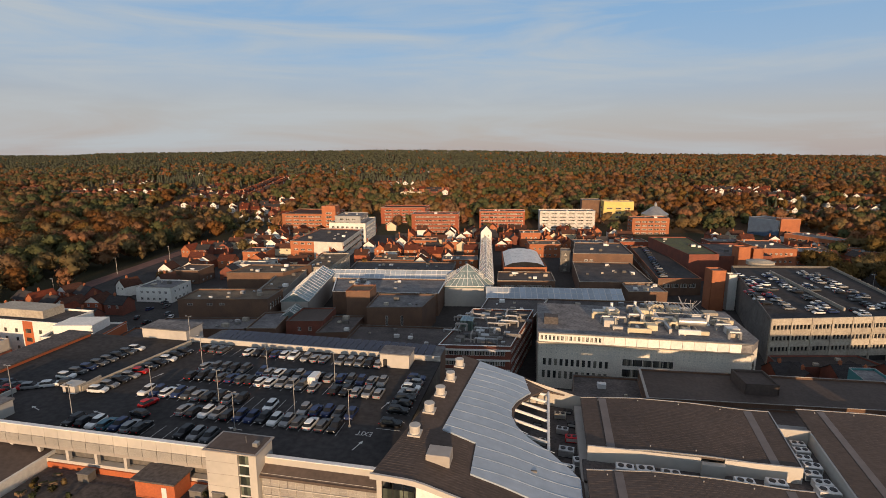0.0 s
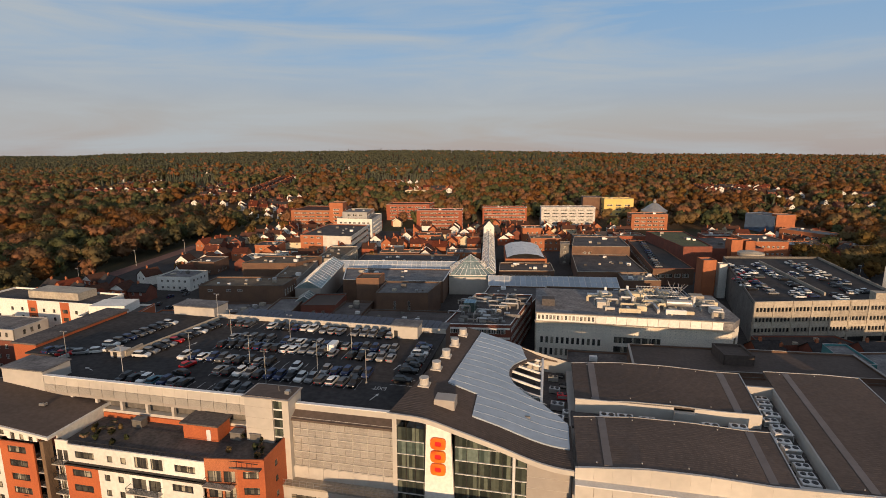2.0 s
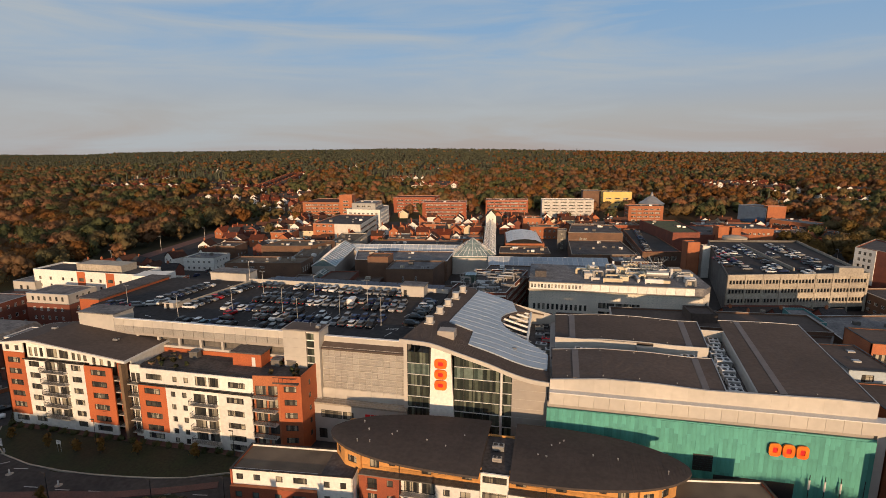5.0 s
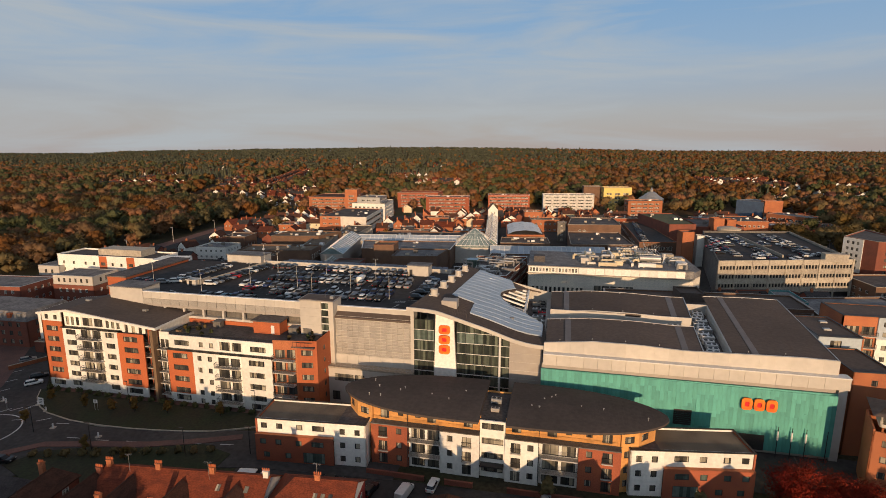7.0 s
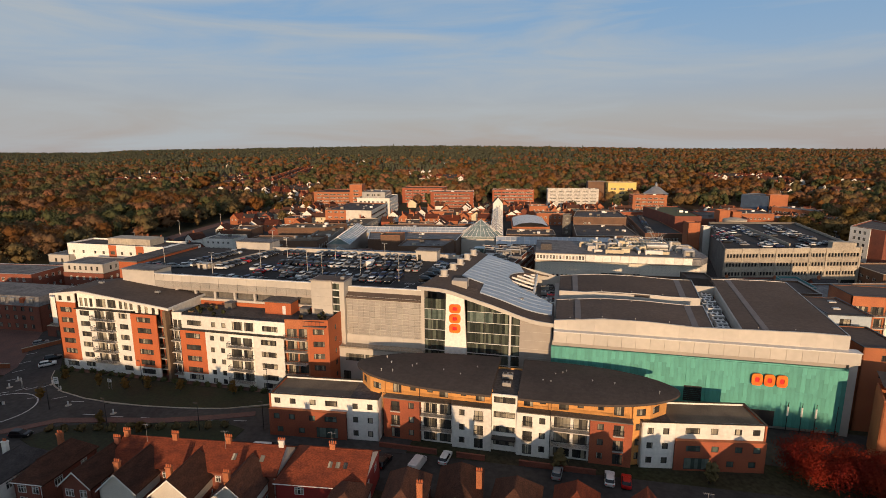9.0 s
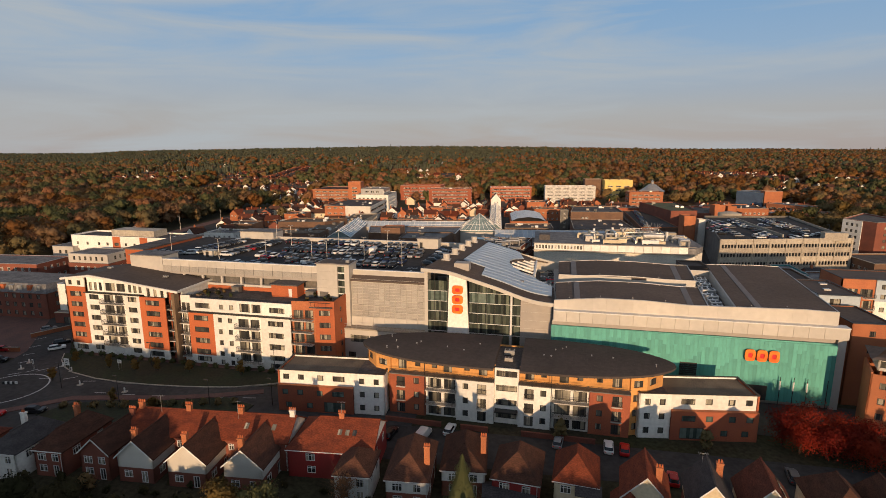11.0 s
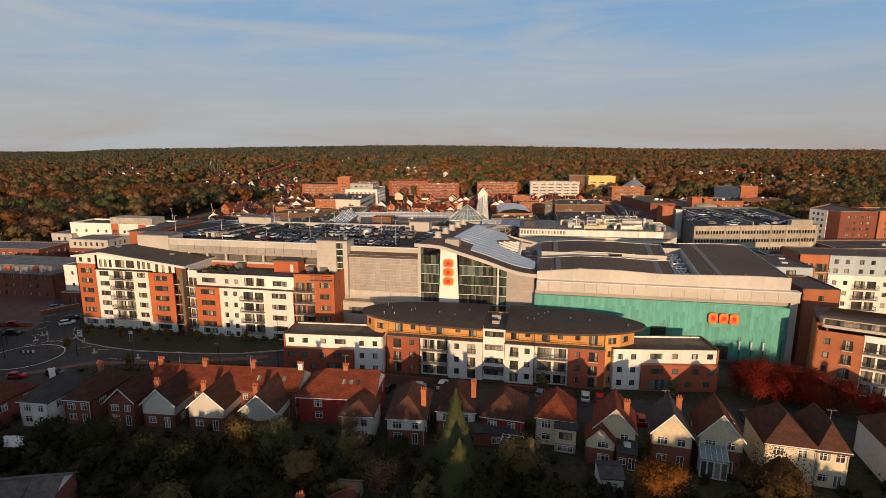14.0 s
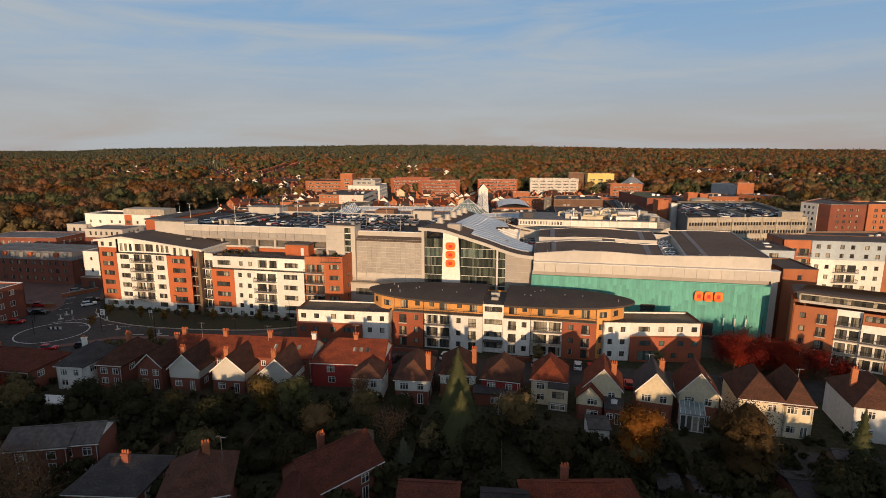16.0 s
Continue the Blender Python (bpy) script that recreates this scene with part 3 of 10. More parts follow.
xs = sorted({*range(-4200, 4201, 300), *range(-1500, 1501, 75)})
ys = sorted({*range(-2400, 0, 300), *range(0, 500, 50), *range(500, 2600, 60), *range(2600, 4800, 300)})
gv = [(x, y, ground_z(x, y) if y < 2400 else ground_z(x, 2400) - (y - 2400) * 0.03) for y in ys for x in xs]
gf = [(j * len(xs) + i, j * len(xs) + i + 1, (j + 1) * len(xs) + i + 1, (j + 1) * len(xs) + i) for j in range(len(ys) - 1) for i in range(len(xs) - 1)]
gm = bpy.data.meshes.new("ground")
gm.from_pydata(gv, [], gf)
gm.materials.append(M["soil"])
gm.materials.append(M["litter"])
gm.polygons.foreach_set("material_index", [1 if ys[k // (len(xs) - 1)] > 540 else 0 for k in range(len(gf))])
tagged(new("ground", gm), "dark leafy ground rising to wooded hills", "ground", kind="structure")


def patch(name, pts, material, label, lift=0.03, thick=0.0, category="ground"):
    mb = MB()
    mb.rings([[(x, y, G - 0.2) for x, y in pts], [(x, y, G + lift) for x, y in pts]])
    return tagged(part(name, mb, M[material], None), label, category, kind="structure")


patch("pavement_town", [(-262, 200), (-150, 146), (-62, 160), (70, 160), (240, 200), (250, 480), (150, 540), (-250, 540), (-280, 405), (-258, 300)], "asphalt", "dark asphalt yards and streets of the town centre", 0.03)
patch("road_1", [(-175, 84), (-112, 88), (-98, 100), (-58, 108), (-30, 110), (-30, 124), (-62, 121), (-104, 114), (-117, 117), (-128, 122.5), (-143, 137), (-160, 156), (-171, 156), (-146, 126), (-143, 118), (-175, 112)], "asphalt", "dark asphalt road with a mini roundabout", 0.15)
patch("road_2", [(-62, 97), (62, 103), (62, 113), (-62, 109.5)], "asphalt", "asphalt parking street behind the houses", 0.05)
patch("pavement_1", [(-132, 124), (-118, 124), (-103, 115.5), (-62, 123.5), (-56, 137), (-132, 128.5)], "paving", "red block paving round the flats", 0.10)
patch("pavement_2", [(-119.0, 97.4), (-113.4, 102.0), (-108.6, 106.3), (-98.4, 108.7), (-86, 111.3), (-74.7, 115.4), (-68, 118.4), (-67, 116.6), (-74.2, 113.4), (-85.6, 109.3), (-98, 106.7), (-107.6, 104.5), (-112, 100.4), (-117.4, 95.8)], "paving", "red block pavement with a kerb", 0.27)
patch("pavement_3", [(-215, 112), (-138, 122), (-144, 160), (-215, 160)], "paving", "red brick-paved forecourt of the offices", 0.12)
patch("pavement_4", [(-56, 128), (62, 120), (62, 137), (-56, 141)], "asphalt", "shaded service yard below the cinema wall", 0.07)
KERB = [(-133.6, 126.4), (-130.2, 122.6), (-125.1, 119.0), (-120.4, 116.9), (-111.8, 115.2), (-103.3, 114.8), (-95.7, 115.1), (-88.7, 115.8), (-81.9, 116.8), (-75.5, 118.2), (-67.5, 121.7), (-63, 124.5)]
patch("verge_1", KERB + [(-63, 127), (-132.6, 127)], "grass", "mown grass bank in front of the flats", 0.26)
patch("verge_kerb", KERB + [(x - 0.05, y - 0.28) for x, y in KERB[::-1]], "concrete", "pale concrete kerb along the grass bank", 0.30)
patch("verge_2", [(-106, 103.2), (-98, 106.4), (-85.6, 109.0), (-74.2, 113.1), (-66, 111), (-66, 99.5), (-97, 93.5), (-109, 97.5)], "grass", "grass verge behind the terrace", 0.24)
patch("driveway", [(36, 77.5), (54, 76), (56, 83), (38, 83.5)], "asphalt", "grey drive behind the garden wall", 0.04)
ring = MB()
n = 40
for k in range(n):
    a0, a1 = 2 * math.pi * k / n, 2 * math.pi * (k + 0.94) / n
    ring.face([(-127.5 + r * math.cos(a), 106 + r * math.sin(a) * 0.95, G + 0.165) for r, a in ((8.6, a0), (8.6, a1), (8.25, a1), (8.25, a0))][::-1])
tagged(part("roundabout_marking", ring, M["paint"]), "worn white ring painted on the road", "road marking", kind="structure")
for x, y, a, L in ((-112, 113.5, 12, 3), (-104, 109, 8, 3), (-97, 109.6, 8, 3), (-90, 110.6, 8, 3), (-83, 111.6, 8, 3), (-76, 112.8, 9, 3), (-69, 114, 9, 3), (-127, 119, 70, 3), (-129, 125, 75, 3), (-131, 132, 80, 3), (-118, 114, 40, 3)):
    mb = MB()
    mb.box(-L / 2, -0.09, 0, L / 2, 0.09, 0.012)
    tagged(part("lane_dash", mb, M["paint"], None, at=pose(x, y, G + 0.162, 0, 0, a)), "white dash painted on the asphalt", "road marking", "lane dashes", "structure")


ch = thing("chevron_block", "black and white chevron block on the roundabout", "road sign", pose(-129.2, 108.2, G + 0.06, 0, 0, 12))
for i in range(6):
    mb = MB()
    mb.box(-1.8 + i * 0.6, -0.1, 0.0, -1.21 + i * 0.6, 0.1, 0.75, 0, 0.02)
    part("chevron", mb, M["white_metal" if i % 2 else "dark_metal"], ch)
for x, y, a in ((-131.5, 115.5, 60), (-129.5, 116.5, 55), (-127.5, 117, 65), (-134, 113, 40), (-124, 112.5, 20), (-139, 119.5, 50), (-143, 124, 55), (-147, 129, 55), (-151.5, 134.5, 55)):
    mb = MB()
    mb.box(-1.3, -0.1, 0, 1.3, 0.1, 0.012)
    tagged(part("lane_dash", mb, M["paint"], None, at=pose(x, y, G + 0.162, 0, 0, a)), "white dash painted on the asphalt", "road marking", "lane dashes", "structure")
for x, y in ((-135.4, 115.8), (-137.2, 119.4), (-126.5, 119.6), (-121.5, 117.5), (-112.5, 111.5), (-99, 110.6)):
    bo = thing("bollard", "short pale traffic bollard on a kerbed island", "bollard", pose(x, y, G + 0.06), "traffic bollards")
    mb = MB()
    mb.cyl(0, 0, 0, 0.12, 0.75, 0.7, 12)
    part("island", mb, M["concrete"], bo)
    mb = MB()
    mb.box(-0.14, -0.1, 0.12, 0.14, 0.1, 1.15, 0, 0.04)
    part("post", mb, M["white_metal"], bo)


# ---- trees ----
def lobes(rng, h, r, count, low=0.42):
    c = []
    for i in range(count):
        a, q = rng.uniform(0, 2 * math.pi), rng.uniform(0, 0.62) * r
        z = h * rng.uniform(low, 0.86)
        s = r * rng.uniform(0.34, 0.58) * (1.1 - 0.45 * abs(z / h - 0.58))
        c.append((q * math.cos(a), q * math.sin(a), z, s))
    c.append((0, 0, h * 0.80, r * 0.45))
    return np.array(c)


T8 = np.array([[(1, 0, 0), (0, 1, 0), (0, 0, 1)], [(0, 1, 0), (-1, 0, 0), (0, 0, 1)], [(-1, 0, 0), (0, -1, 0), (0, 0, 1)], [(0, -1, 0), (1, 0, 0), (0, 0, 1)],
               [(0, 1, 0), (1, 0, 0), (0, 0, -1)], [(-1, 0, 0), (0, 1, 0), (0, 0, -1)], [(0, -1, 0), (-1, 0, 0), (0, 0, -1)], [(1, 0, 0), (0, -1, 0), (0, 0, -1)]], dtype=float)


def crown_tris(rng, h, r, tris, leaf, count=9, low=0.42, inner=0.72, airy=False):
    """Many small leaf clumps on the skin of uneven lobes, round a dense core; gives the triangles and their shading directions."""
    L = lobes(rng, h, r, count, low)
    k = rng.choice(len(L), tris, p=L[:, 3] ** 2 / (L[:, 3] ** 2).sum())
    d = rng.normal(size=(tris, 3))
    d /= np.linalg.norm(d, axis=1)[:, None]
    d[:, 2] = np.where(d[:, 2] < -0.5, -d[:, 2], d[:, 2])
    c = L[k, :3] + d * (L[k, 3] * rng.uniform(inner, 1.82 - inner, tris))[:, None] * np.array([1, 1, 0.85])
    v = clumps(rng, c, d + rng.normal(size=(tris, 3)) * 0.36, leaf * rng.uniform(0.6, 1.5, tris))
    out = (c - np.array([0, 0, h * 0.5])) / np.array([r, r, h * 0.5])
    fine = tris > 100
    lean = np.repeat((d + 0.5 * out + rng.normal(size=(tris, 3)) * (0.42 if fine else 0.3))[:, None], 3, 1)
    if airy:
        return v, lean
    core = L[:, None, None, :3] + T8[None] * (L[:, 3] * (0.74 if fine else 0.9))[:, None, None, None]
    core_lean = T8[None] + np.array([0, 0, 0.25]) + rng.normal(size=core.shape) * 0.22
    return np.concatenate([v, core.reshape(-1, 3, 3)]), np.concatenate([lean, core_lean.reshape(-1, 3, 3)])


def clumps(rng, c, nrm, s):
    nrm /= np.linalg.norm(nrm, axis=1)[:, None]
    a = np.cross(nrm, rng.normal(size=nrm.shape))
    a /= np.linalg.norm(a, axis=1)[:, None]
    b = np.cross(nrm, a)
    v = np.empty((len(c), 3, 3))
    for j, (p, q) in enumerate(((1.0, 0.1), (-0.6, 0.85), (-0.5, -0.9))):
        v[:, j] = c + a * (s * p)[:, None] + b * (s * q)[:, None]
    return v


def conifer_tris(rng, h, r, tris, leaf):
    z = h * (0.08 + 0.92 * rng.uniform(0, 1, tris) ** 1.3)
    tier = 0.78 + 0.22 * np.cos(z / h * 2 * math.pi * 7)
    q = r * (1 - z / h) ** 0.85 * tier * rng.uniform(0.55, 1.08, tris) + 0.05 * h / 16
    a = rng.uniform(0, 2 * math.pi, tris)
    c = np.stack([q * np.cos(a), q * np.sin(a), z], 1)
    nrm = np.stack([np.cos(a), np.sin(a), np.full(tris, 0.75)], 1)
    v = clumps(rng, c, nrm + rng.normal(size=(tris, 3)) * 0.35, leaf * rng.uniform(0.6, 1.4, tris) * (1.15 - 0.6 * z / h))
    lean = np.repeat((nrm + rng.normal(size=(tris, 3)) * 0.25)[:, None], 3, 1)
    g = [2 * math.pi * j / 6 for j in range(7)]
    cone = np.array([[(0.7 * r * math.cos(p), 0.7 * r * math.sin(p), 0.1 * h), (0.7 * r * math.cos(t), 0.7 * r * math.sin(t), 0.1 * h), (0, 0, h * 0.96)] for p, t in zip(g, g[1:])])
    cl = np.array([[(math.cos(p), math.sin(p), 0.4), (math.cos(t), math.sin(t), 0.4), (math.cos((p + t) / 2), math.sin((p + t) / 2), 0.4)] for p, t in zip(g, g[1:])])
    return np.concatenate([v, cone]), np.concatenate([lean, cl])


def tri_mesh(name, tris, lean, material, tone=0.3):
    v = tris.reshape(-1, 3)
    me = bpy.data.meshes.new(name)
    me.vertices.add(len(v))
    me.vertices.foreach_set("co", v.ravel())
    me.loops.add(len(v))
    me.loops.foreach_set("vertex_index", np.arange(len(v)))
    me.polygons.add(len(v) // 3)
    me.polygons.foreach_set("loop_start", np.arange(0, len(v), 3))
    me.materials.append(material)
    at = me.attributes.new("tone", 'FLOAT', 'POINT')
    at.data.foreach_set("value", np.broadcast_to(np.asarray(tone, dtype=np.float32), (len(v),)).copy())
    ln = lean.reshape(-1, 3)
    at = me.attributes.new("lean", 'FLOAT_VECTOR', 'POINT')
    at.data.foreach_set("vector", (ln / np.linalg.norm(ln, axis=1)[:, None]).astype(np.float32).ravel())
    me.update()
    me.validate()
    return me


def woods(name, label, spots, material, tris, leaf, pine=False, seed=1, h=(11, 17), wide=0.42, category="woodland", count=12):
    """A stretch of woodland as one mesh: eight crowns, turned and scaled over the spots."""
    rng = np.random.default_rng(seed)
    protos = [conifer_tris(rng, 1, 0.24, tris, leaf / 16) if pine else crown_tris(rng, 1, wide, tris, leaf / 14, count, 0.34, 0.78) for _ in range(8)]
    out, leans, tones = [], [], []
    for i, (x, y, z) in enumerate(spots):
        p, ln = protos[rng.integers(8)]
        a, s = rng.uniform(0, 2 * math.pi), rng.uniform(*h)
        t = rng.uniform(0.85, 1.2)
        R = np.array([[math.cos(a), -math.sin(a), 0], [math.sin(a), math.cos(a), 0], [0, 0, 1]]) * s
        leans.append(ln @ (R / s).T)
        R[:2] *= t
        out.append(p @ R.T + np.array([x, y, z - 0.3]))
        tones.append(np.full(p.shape[0] * 3, rng.uniform(0.05, 0.60)))
    return tagged(new(name, tri_mesh(name, np.concatenate(out), np.concatenate(leans), material, np.concatenate(tones))), label, category, kind="stuff")


TREE_N = [0]


def tree(x, y, h, r, leaf_mat, label, tris=1100, leaf=0.32, conifer=False, z=None, bare=False, airy=False):
    TREE_N[0] += 1
    rng = np.random.default_rng(100 + TREE_N[0])
    t = thing("tree", label, "tree", pose(x, y, G if z is None else z))
    mb = MB()
    k = 8
    rr = 0.022 * h + 0.06
    lean = rng.normal(size=2) * 0.03 * h
    rings = []
    for i in range(5):
        f = i / 4
        rings.append([(lean[0] * f * f + rr * (1 - 0.75 * f) * math.cos(2 * math.pi * j / k), lean[1] * f * f + rr * (1 - 0.75 * f) * math.sin(2 * math.pi * j / k), h * (0.92 if conifer else 0.62) * f) for j in range(k)])
    mb.rings(rings)
    part("trunk", mb, M["bark"], t)
    if not conifer:
        for i in range(20 if bare else 4 if tris > 600 else 2):
            a = i * 2.4 + rng.uniform(0, 0.6)
            z0 = h * rng.uniform(0.28, 0.6)
            q = r * rng.uniform(0.5, 0.95)
            lb = MB()
            mid = (q * 0.45 * math.cos(a), q * 0.45 * math.sin(a), z0 + h * 0.16)
            end = (q * math.cos(a + 0.2), q * math.sin(a + 0.2), z0 + h * rng.uniform(0.22, 0.36))
            lb.bar((0, 0, z0), mid, rr * 0.35, n=5)
            lb.bar(mid, end, rr * 0.2, n=5)
            if bare:
                for j in range(9):
                    d = Vector(rng.normal(size=3)) * r * 0.3
                    lb.bar(Vector(mid).lerp(Vector(end), rng.uniform(0.2, 1)), Vector(end) + Vector((d.x, d.y, abs(d.z) * 1.2)), rr * 0.07, n=3)
            part("limb", lb, M["twig" if bare else "bark"], t)
    tr, ln = conifer_tris(rng, h, r, tris, leaf) if conifer else crown_tris(rng, h, r, tris, leaf, 30, 0.24, 0.5, airy)
    if bare:
        tr, ln = tr[:tris], ln[:tris]
    part("crown", tri_mesh("crown", tr, ln, M[leaf_mat], rng.uniform(0.1, 0.6)), [], t)
    return t


def shrub(x, y, h, r, leaf_mat, label, tris=260, leaf=0.2, z=None):
    TREE_N[0] += 1
    rng = np.random.default_rng(500 + TREE_N[0])
    t = thing("shrub", label, "shrub", pose(x, y, G if z is None else z))
    mb = MB()
    for i in range(5):
        a = i * 1.26
        mb.bar((0, 0, 0), (0.4 * r * math.cos(a), 0.4 * r * math.sin(a), h * 0.6), 0.03, n=4)
    part("stem", mb, M["bark"], t)
    tr, ln = crown_tris(rng, h, r, tris, leaf, 7)
    tr[..., 2] = tr[..., 2] * 1.15 - 0.25 * h
    tr[..., 2] = np.maximum(tr[..., 2], 0.02)
    part("foliage", tri_mesh("foliage", tr, ln, M[leaf_mat], rng.uniform(0.0, 0.6)), [], t)
    return t


rw = random.Random(5)
EST = [(-465, 606, -362, 642), (-505, 700, -412, 762), (-562, 770, -515, 862), (-735, 715, -548, 762), (-745, 808, -690, 900), (-865, 762, -800, 802), (-372, 590, -318, 702), (-342, 535, -280, 590), (205, 832, 318, 932), (366, 824, 404, 852), (296, 708, 352, 738), (232, 678, 262, 702), (266, 768, 296, 792), (-285, 880, -220, 900), (-215, 776, -148, 826)]   # clearings with houses
STREET = [(-420, 715), (-442, 790), (-463, 870), (-489, 950), (-468, 1020)]   # street of houses climbing the hill
TOWN = [(-246, 380, -186, 498), (-250, 495, -188, 552), (-188, 500, -128, 600), (-130, 505, -84, 548), (-76, 548, -24, 580), (-20, 540, 40, 578), (24, 615, 84, 656), (60, 540, 102, 570), (82, 598, 112, 626), (160, 488, 218, 586), (-186, 300, 150, 540)]


def clearing(x, y):
    """2 inside an estate or along its street, 1 just in front of one."""
    for a, b, c, d in EST:
        if a - 8 < x < c + 8 and b - 14 < y < d:
            return 2
        if a - 12 < x < c + 12 and b - 45 < y < d:
            return 1
    for (a, b), (c, d) in zip(STREET, STREET[1:]):
        if b <= y < d and abs(x - (a + (c - a) * (y - b) / (d - b))) < 30:
            return 2
    return 0


def wooded(x, y):
    if y < 560 and x < 0:
        edge = -260 - max(0, min(y, 406) - 300) * 0.17 - max(0, 250 - y) * 0.12 + max(0, y - 406) * 0.2
        return x < edge - 4 and y > 215 - (x + 280) * 0.05 and x > -700
    if y < 420:
        return False
    if y < 560 and x < 150 + (560 - y) * 0.5:
        return False
    return not any(a - 5 < x < c + 5 and b - 16 < y < d + 3 for a, b, c, d in TOWN)


near = {k: [] for k in ("oak", "beech", "gold", "green", "copper")}
species = {k: [] for k in ("oak", "beech", "gold", "green", "copper", "pine")}
far = {k: [] for k in ("oak", "beech", "green", "copper", "pine")}
low, middling = [], []


def kind_of(x, y, cell):
    """Each tree has its own leaf colour; neighbours are only loosely alike."""
    q = 0.5 + 0.62 * noise.noise(Vector((x / cell, y / cell, 1.3))) + rw.uniform(-0.42, 0.42) + (0.15 if x > 0 else 0.05)
    return "green" if q < 0.36 else "oak" if q < 0.58 else "gold" if q < 0.63 else "beech" if q < 0.86 else "copper"


for y in range(215, 1000, 12):
    for i in range(int((2.04 * y + 200) / 12.5)):
        x = -1.36 * y - 60 + i * 12.5 + rw.uniform(-4.5, 4.5)
        yy = y + rw.uniform(-5, 5)
        if not wooded(x, yy):
            continue
        e = clearing(x, yy)
        if e and rw.random() < (0.74 if e == 2 else 0.12):
            continue
        if e:
            (low if e == 2 else middling).append((x, yy, ground_z(x, yy)))
            continue
        k = kind_of(x, yy, 75)
        if yy < 520 and rw.random() < 0.12:
            continue
        if yy > 800 and x < 50 and noise.noise(Vector((x / 200, yy / 200, 7))) > 0.12 or yy > 640 and x > 0 and rw.random() < 0.06:
            k = "pine"
        (near if yy < 520 else species)[k].append((x, yy, ground_z(x, yy)))
for y in range(1000, 2420, 19):
    for i in range(int((2.04 * y + 200) / 16.5)):
        x = -1.36 * y - 60 + i * 16.5 + rw.uniform(-7, 7)
        yy = y + rw.uniform(-8, 8)
        if clearing(x, yy) and rw.random() < 0.8:
            continue
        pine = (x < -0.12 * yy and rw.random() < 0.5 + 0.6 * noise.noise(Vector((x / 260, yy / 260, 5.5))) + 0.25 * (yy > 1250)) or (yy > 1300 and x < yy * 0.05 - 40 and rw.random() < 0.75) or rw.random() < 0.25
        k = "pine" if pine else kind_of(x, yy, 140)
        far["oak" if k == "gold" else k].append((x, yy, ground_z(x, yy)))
names = dict(oak="mixed oak woodland turning brown and gold", beech="rust and copper autumn beech woodland", gold="yellow autumn birch and maple trees", green="dark green broadleaf trees", copper="bright orange and rust-red trees", pine="pine wood coloured grey-green and pale for haze")
for k, s in near.items():
    woods("near_woodland_" + k, names[k] + " beside the town", s, M["leaf_" + k], 460, 0.55, False, 51 + len(k), (11, 18), 0.6)
for k, s in species.items():
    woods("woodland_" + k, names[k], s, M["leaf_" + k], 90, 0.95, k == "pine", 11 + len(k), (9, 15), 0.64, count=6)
for k, s in far.items():
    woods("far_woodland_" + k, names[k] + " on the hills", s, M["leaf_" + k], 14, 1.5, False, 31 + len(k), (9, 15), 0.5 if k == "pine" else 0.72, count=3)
woods("slope_trees", "middling olive-brown trees below the estates", middling, M["leaf_oak"], 90, 0.8, False, 62, (6, 10), 0.6, count=6)
woods("estate_trees", "small garden trees among the estates", low, M["leaf_oak"], 74, 0.7, False, 61, (3.5, 7), 0.55, count=6)
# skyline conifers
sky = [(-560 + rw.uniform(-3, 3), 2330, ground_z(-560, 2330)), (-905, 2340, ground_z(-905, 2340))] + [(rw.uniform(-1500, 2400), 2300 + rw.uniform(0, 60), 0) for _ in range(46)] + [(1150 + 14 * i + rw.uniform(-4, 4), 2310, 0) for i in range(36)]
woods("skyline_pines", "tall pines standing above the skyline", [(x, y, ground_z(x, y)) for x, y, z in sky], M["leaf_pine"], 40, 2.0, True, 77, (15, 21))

# ---- shopping centre: car park ----
RP = [(-40.0, 24.0), (-34.2, 24.0), (-27.9, 23.7), (-22.8, 22.2), (-15.5, 20.1), (-10.1, 18.2), (-6.4, 17.3), (-2.6, 17.0), (4.0, 17.0)]


def wave(x):
    return float(np.interp(x, [p[0] for p in RP], [p[1] for p in RP]) * 0.5 + 0.25 * np.interp(x - 1.6, [p[0] for p in RP], [p[1] for p in RP]) + 0.25 * np.interp(x + 1.6, [p[0] for p in RP], [p[1] for p in RP]))


cp = thing("multi_storey_car_park", "pale grey clad car park with an open roof deck full of cars", "car park", kind="structure")
mb = MB()
mb.box(-121, 141.4, 19.6, -34.5, 189, 20.0)
mb.box(-134, 155, 19.6, -121, 189, 20.0)
part("deck", mb, M["deck"], cp)
# Solid block, coloured dark for the shade inside the open storeys.
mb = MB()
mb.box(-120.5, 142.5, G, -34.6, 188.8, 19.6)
part("core", mb, M["concrete_dark"], cp, "solid dark block standing in for shaded storeys behind the screens")
# front, western half: parapet band, screens, open slots with columns
for i in range(17):
    x0 = -112 + i * 2.88
    mb = MB()
    mb.box(x0 + 0.02, 141.0, 20.4, x0 + 2.86, 141.4, 22.2)
    part("parapet_panel", mb, M["clad"], cp)
    mb = MB()
    mb.box(x0 + 0.05, 140.9, 18.9, x0 + 2.83, 141.1, 20.38)
    part("screen", mb, M["screen"], cp)
    mb = MB()
    mb.box(x0 + 0.02, 141.0, 18.2, x0 + 2.86, 141.3, 18.88)
    part("fascia_panel", mb, M["clad_dark"], cp)
mb = MB()
mb.box(-112, 140.9, 22.2, -63, 141.7, 22.36)
mb.box(-54, 140.9, 21.9, -34, 141.7, 22.06)
part("coping", mb, M["white_metal"], cp)
mb = MB()
mb.box(-112, 141.0, 15.4, -63, 142.3, 16.2)
mb.box(-112, 141.0, 11.2, -63, 142.3, 12.2)
mb.box(-112, 141.0, 7.0, -63, 142.3, 8.0)
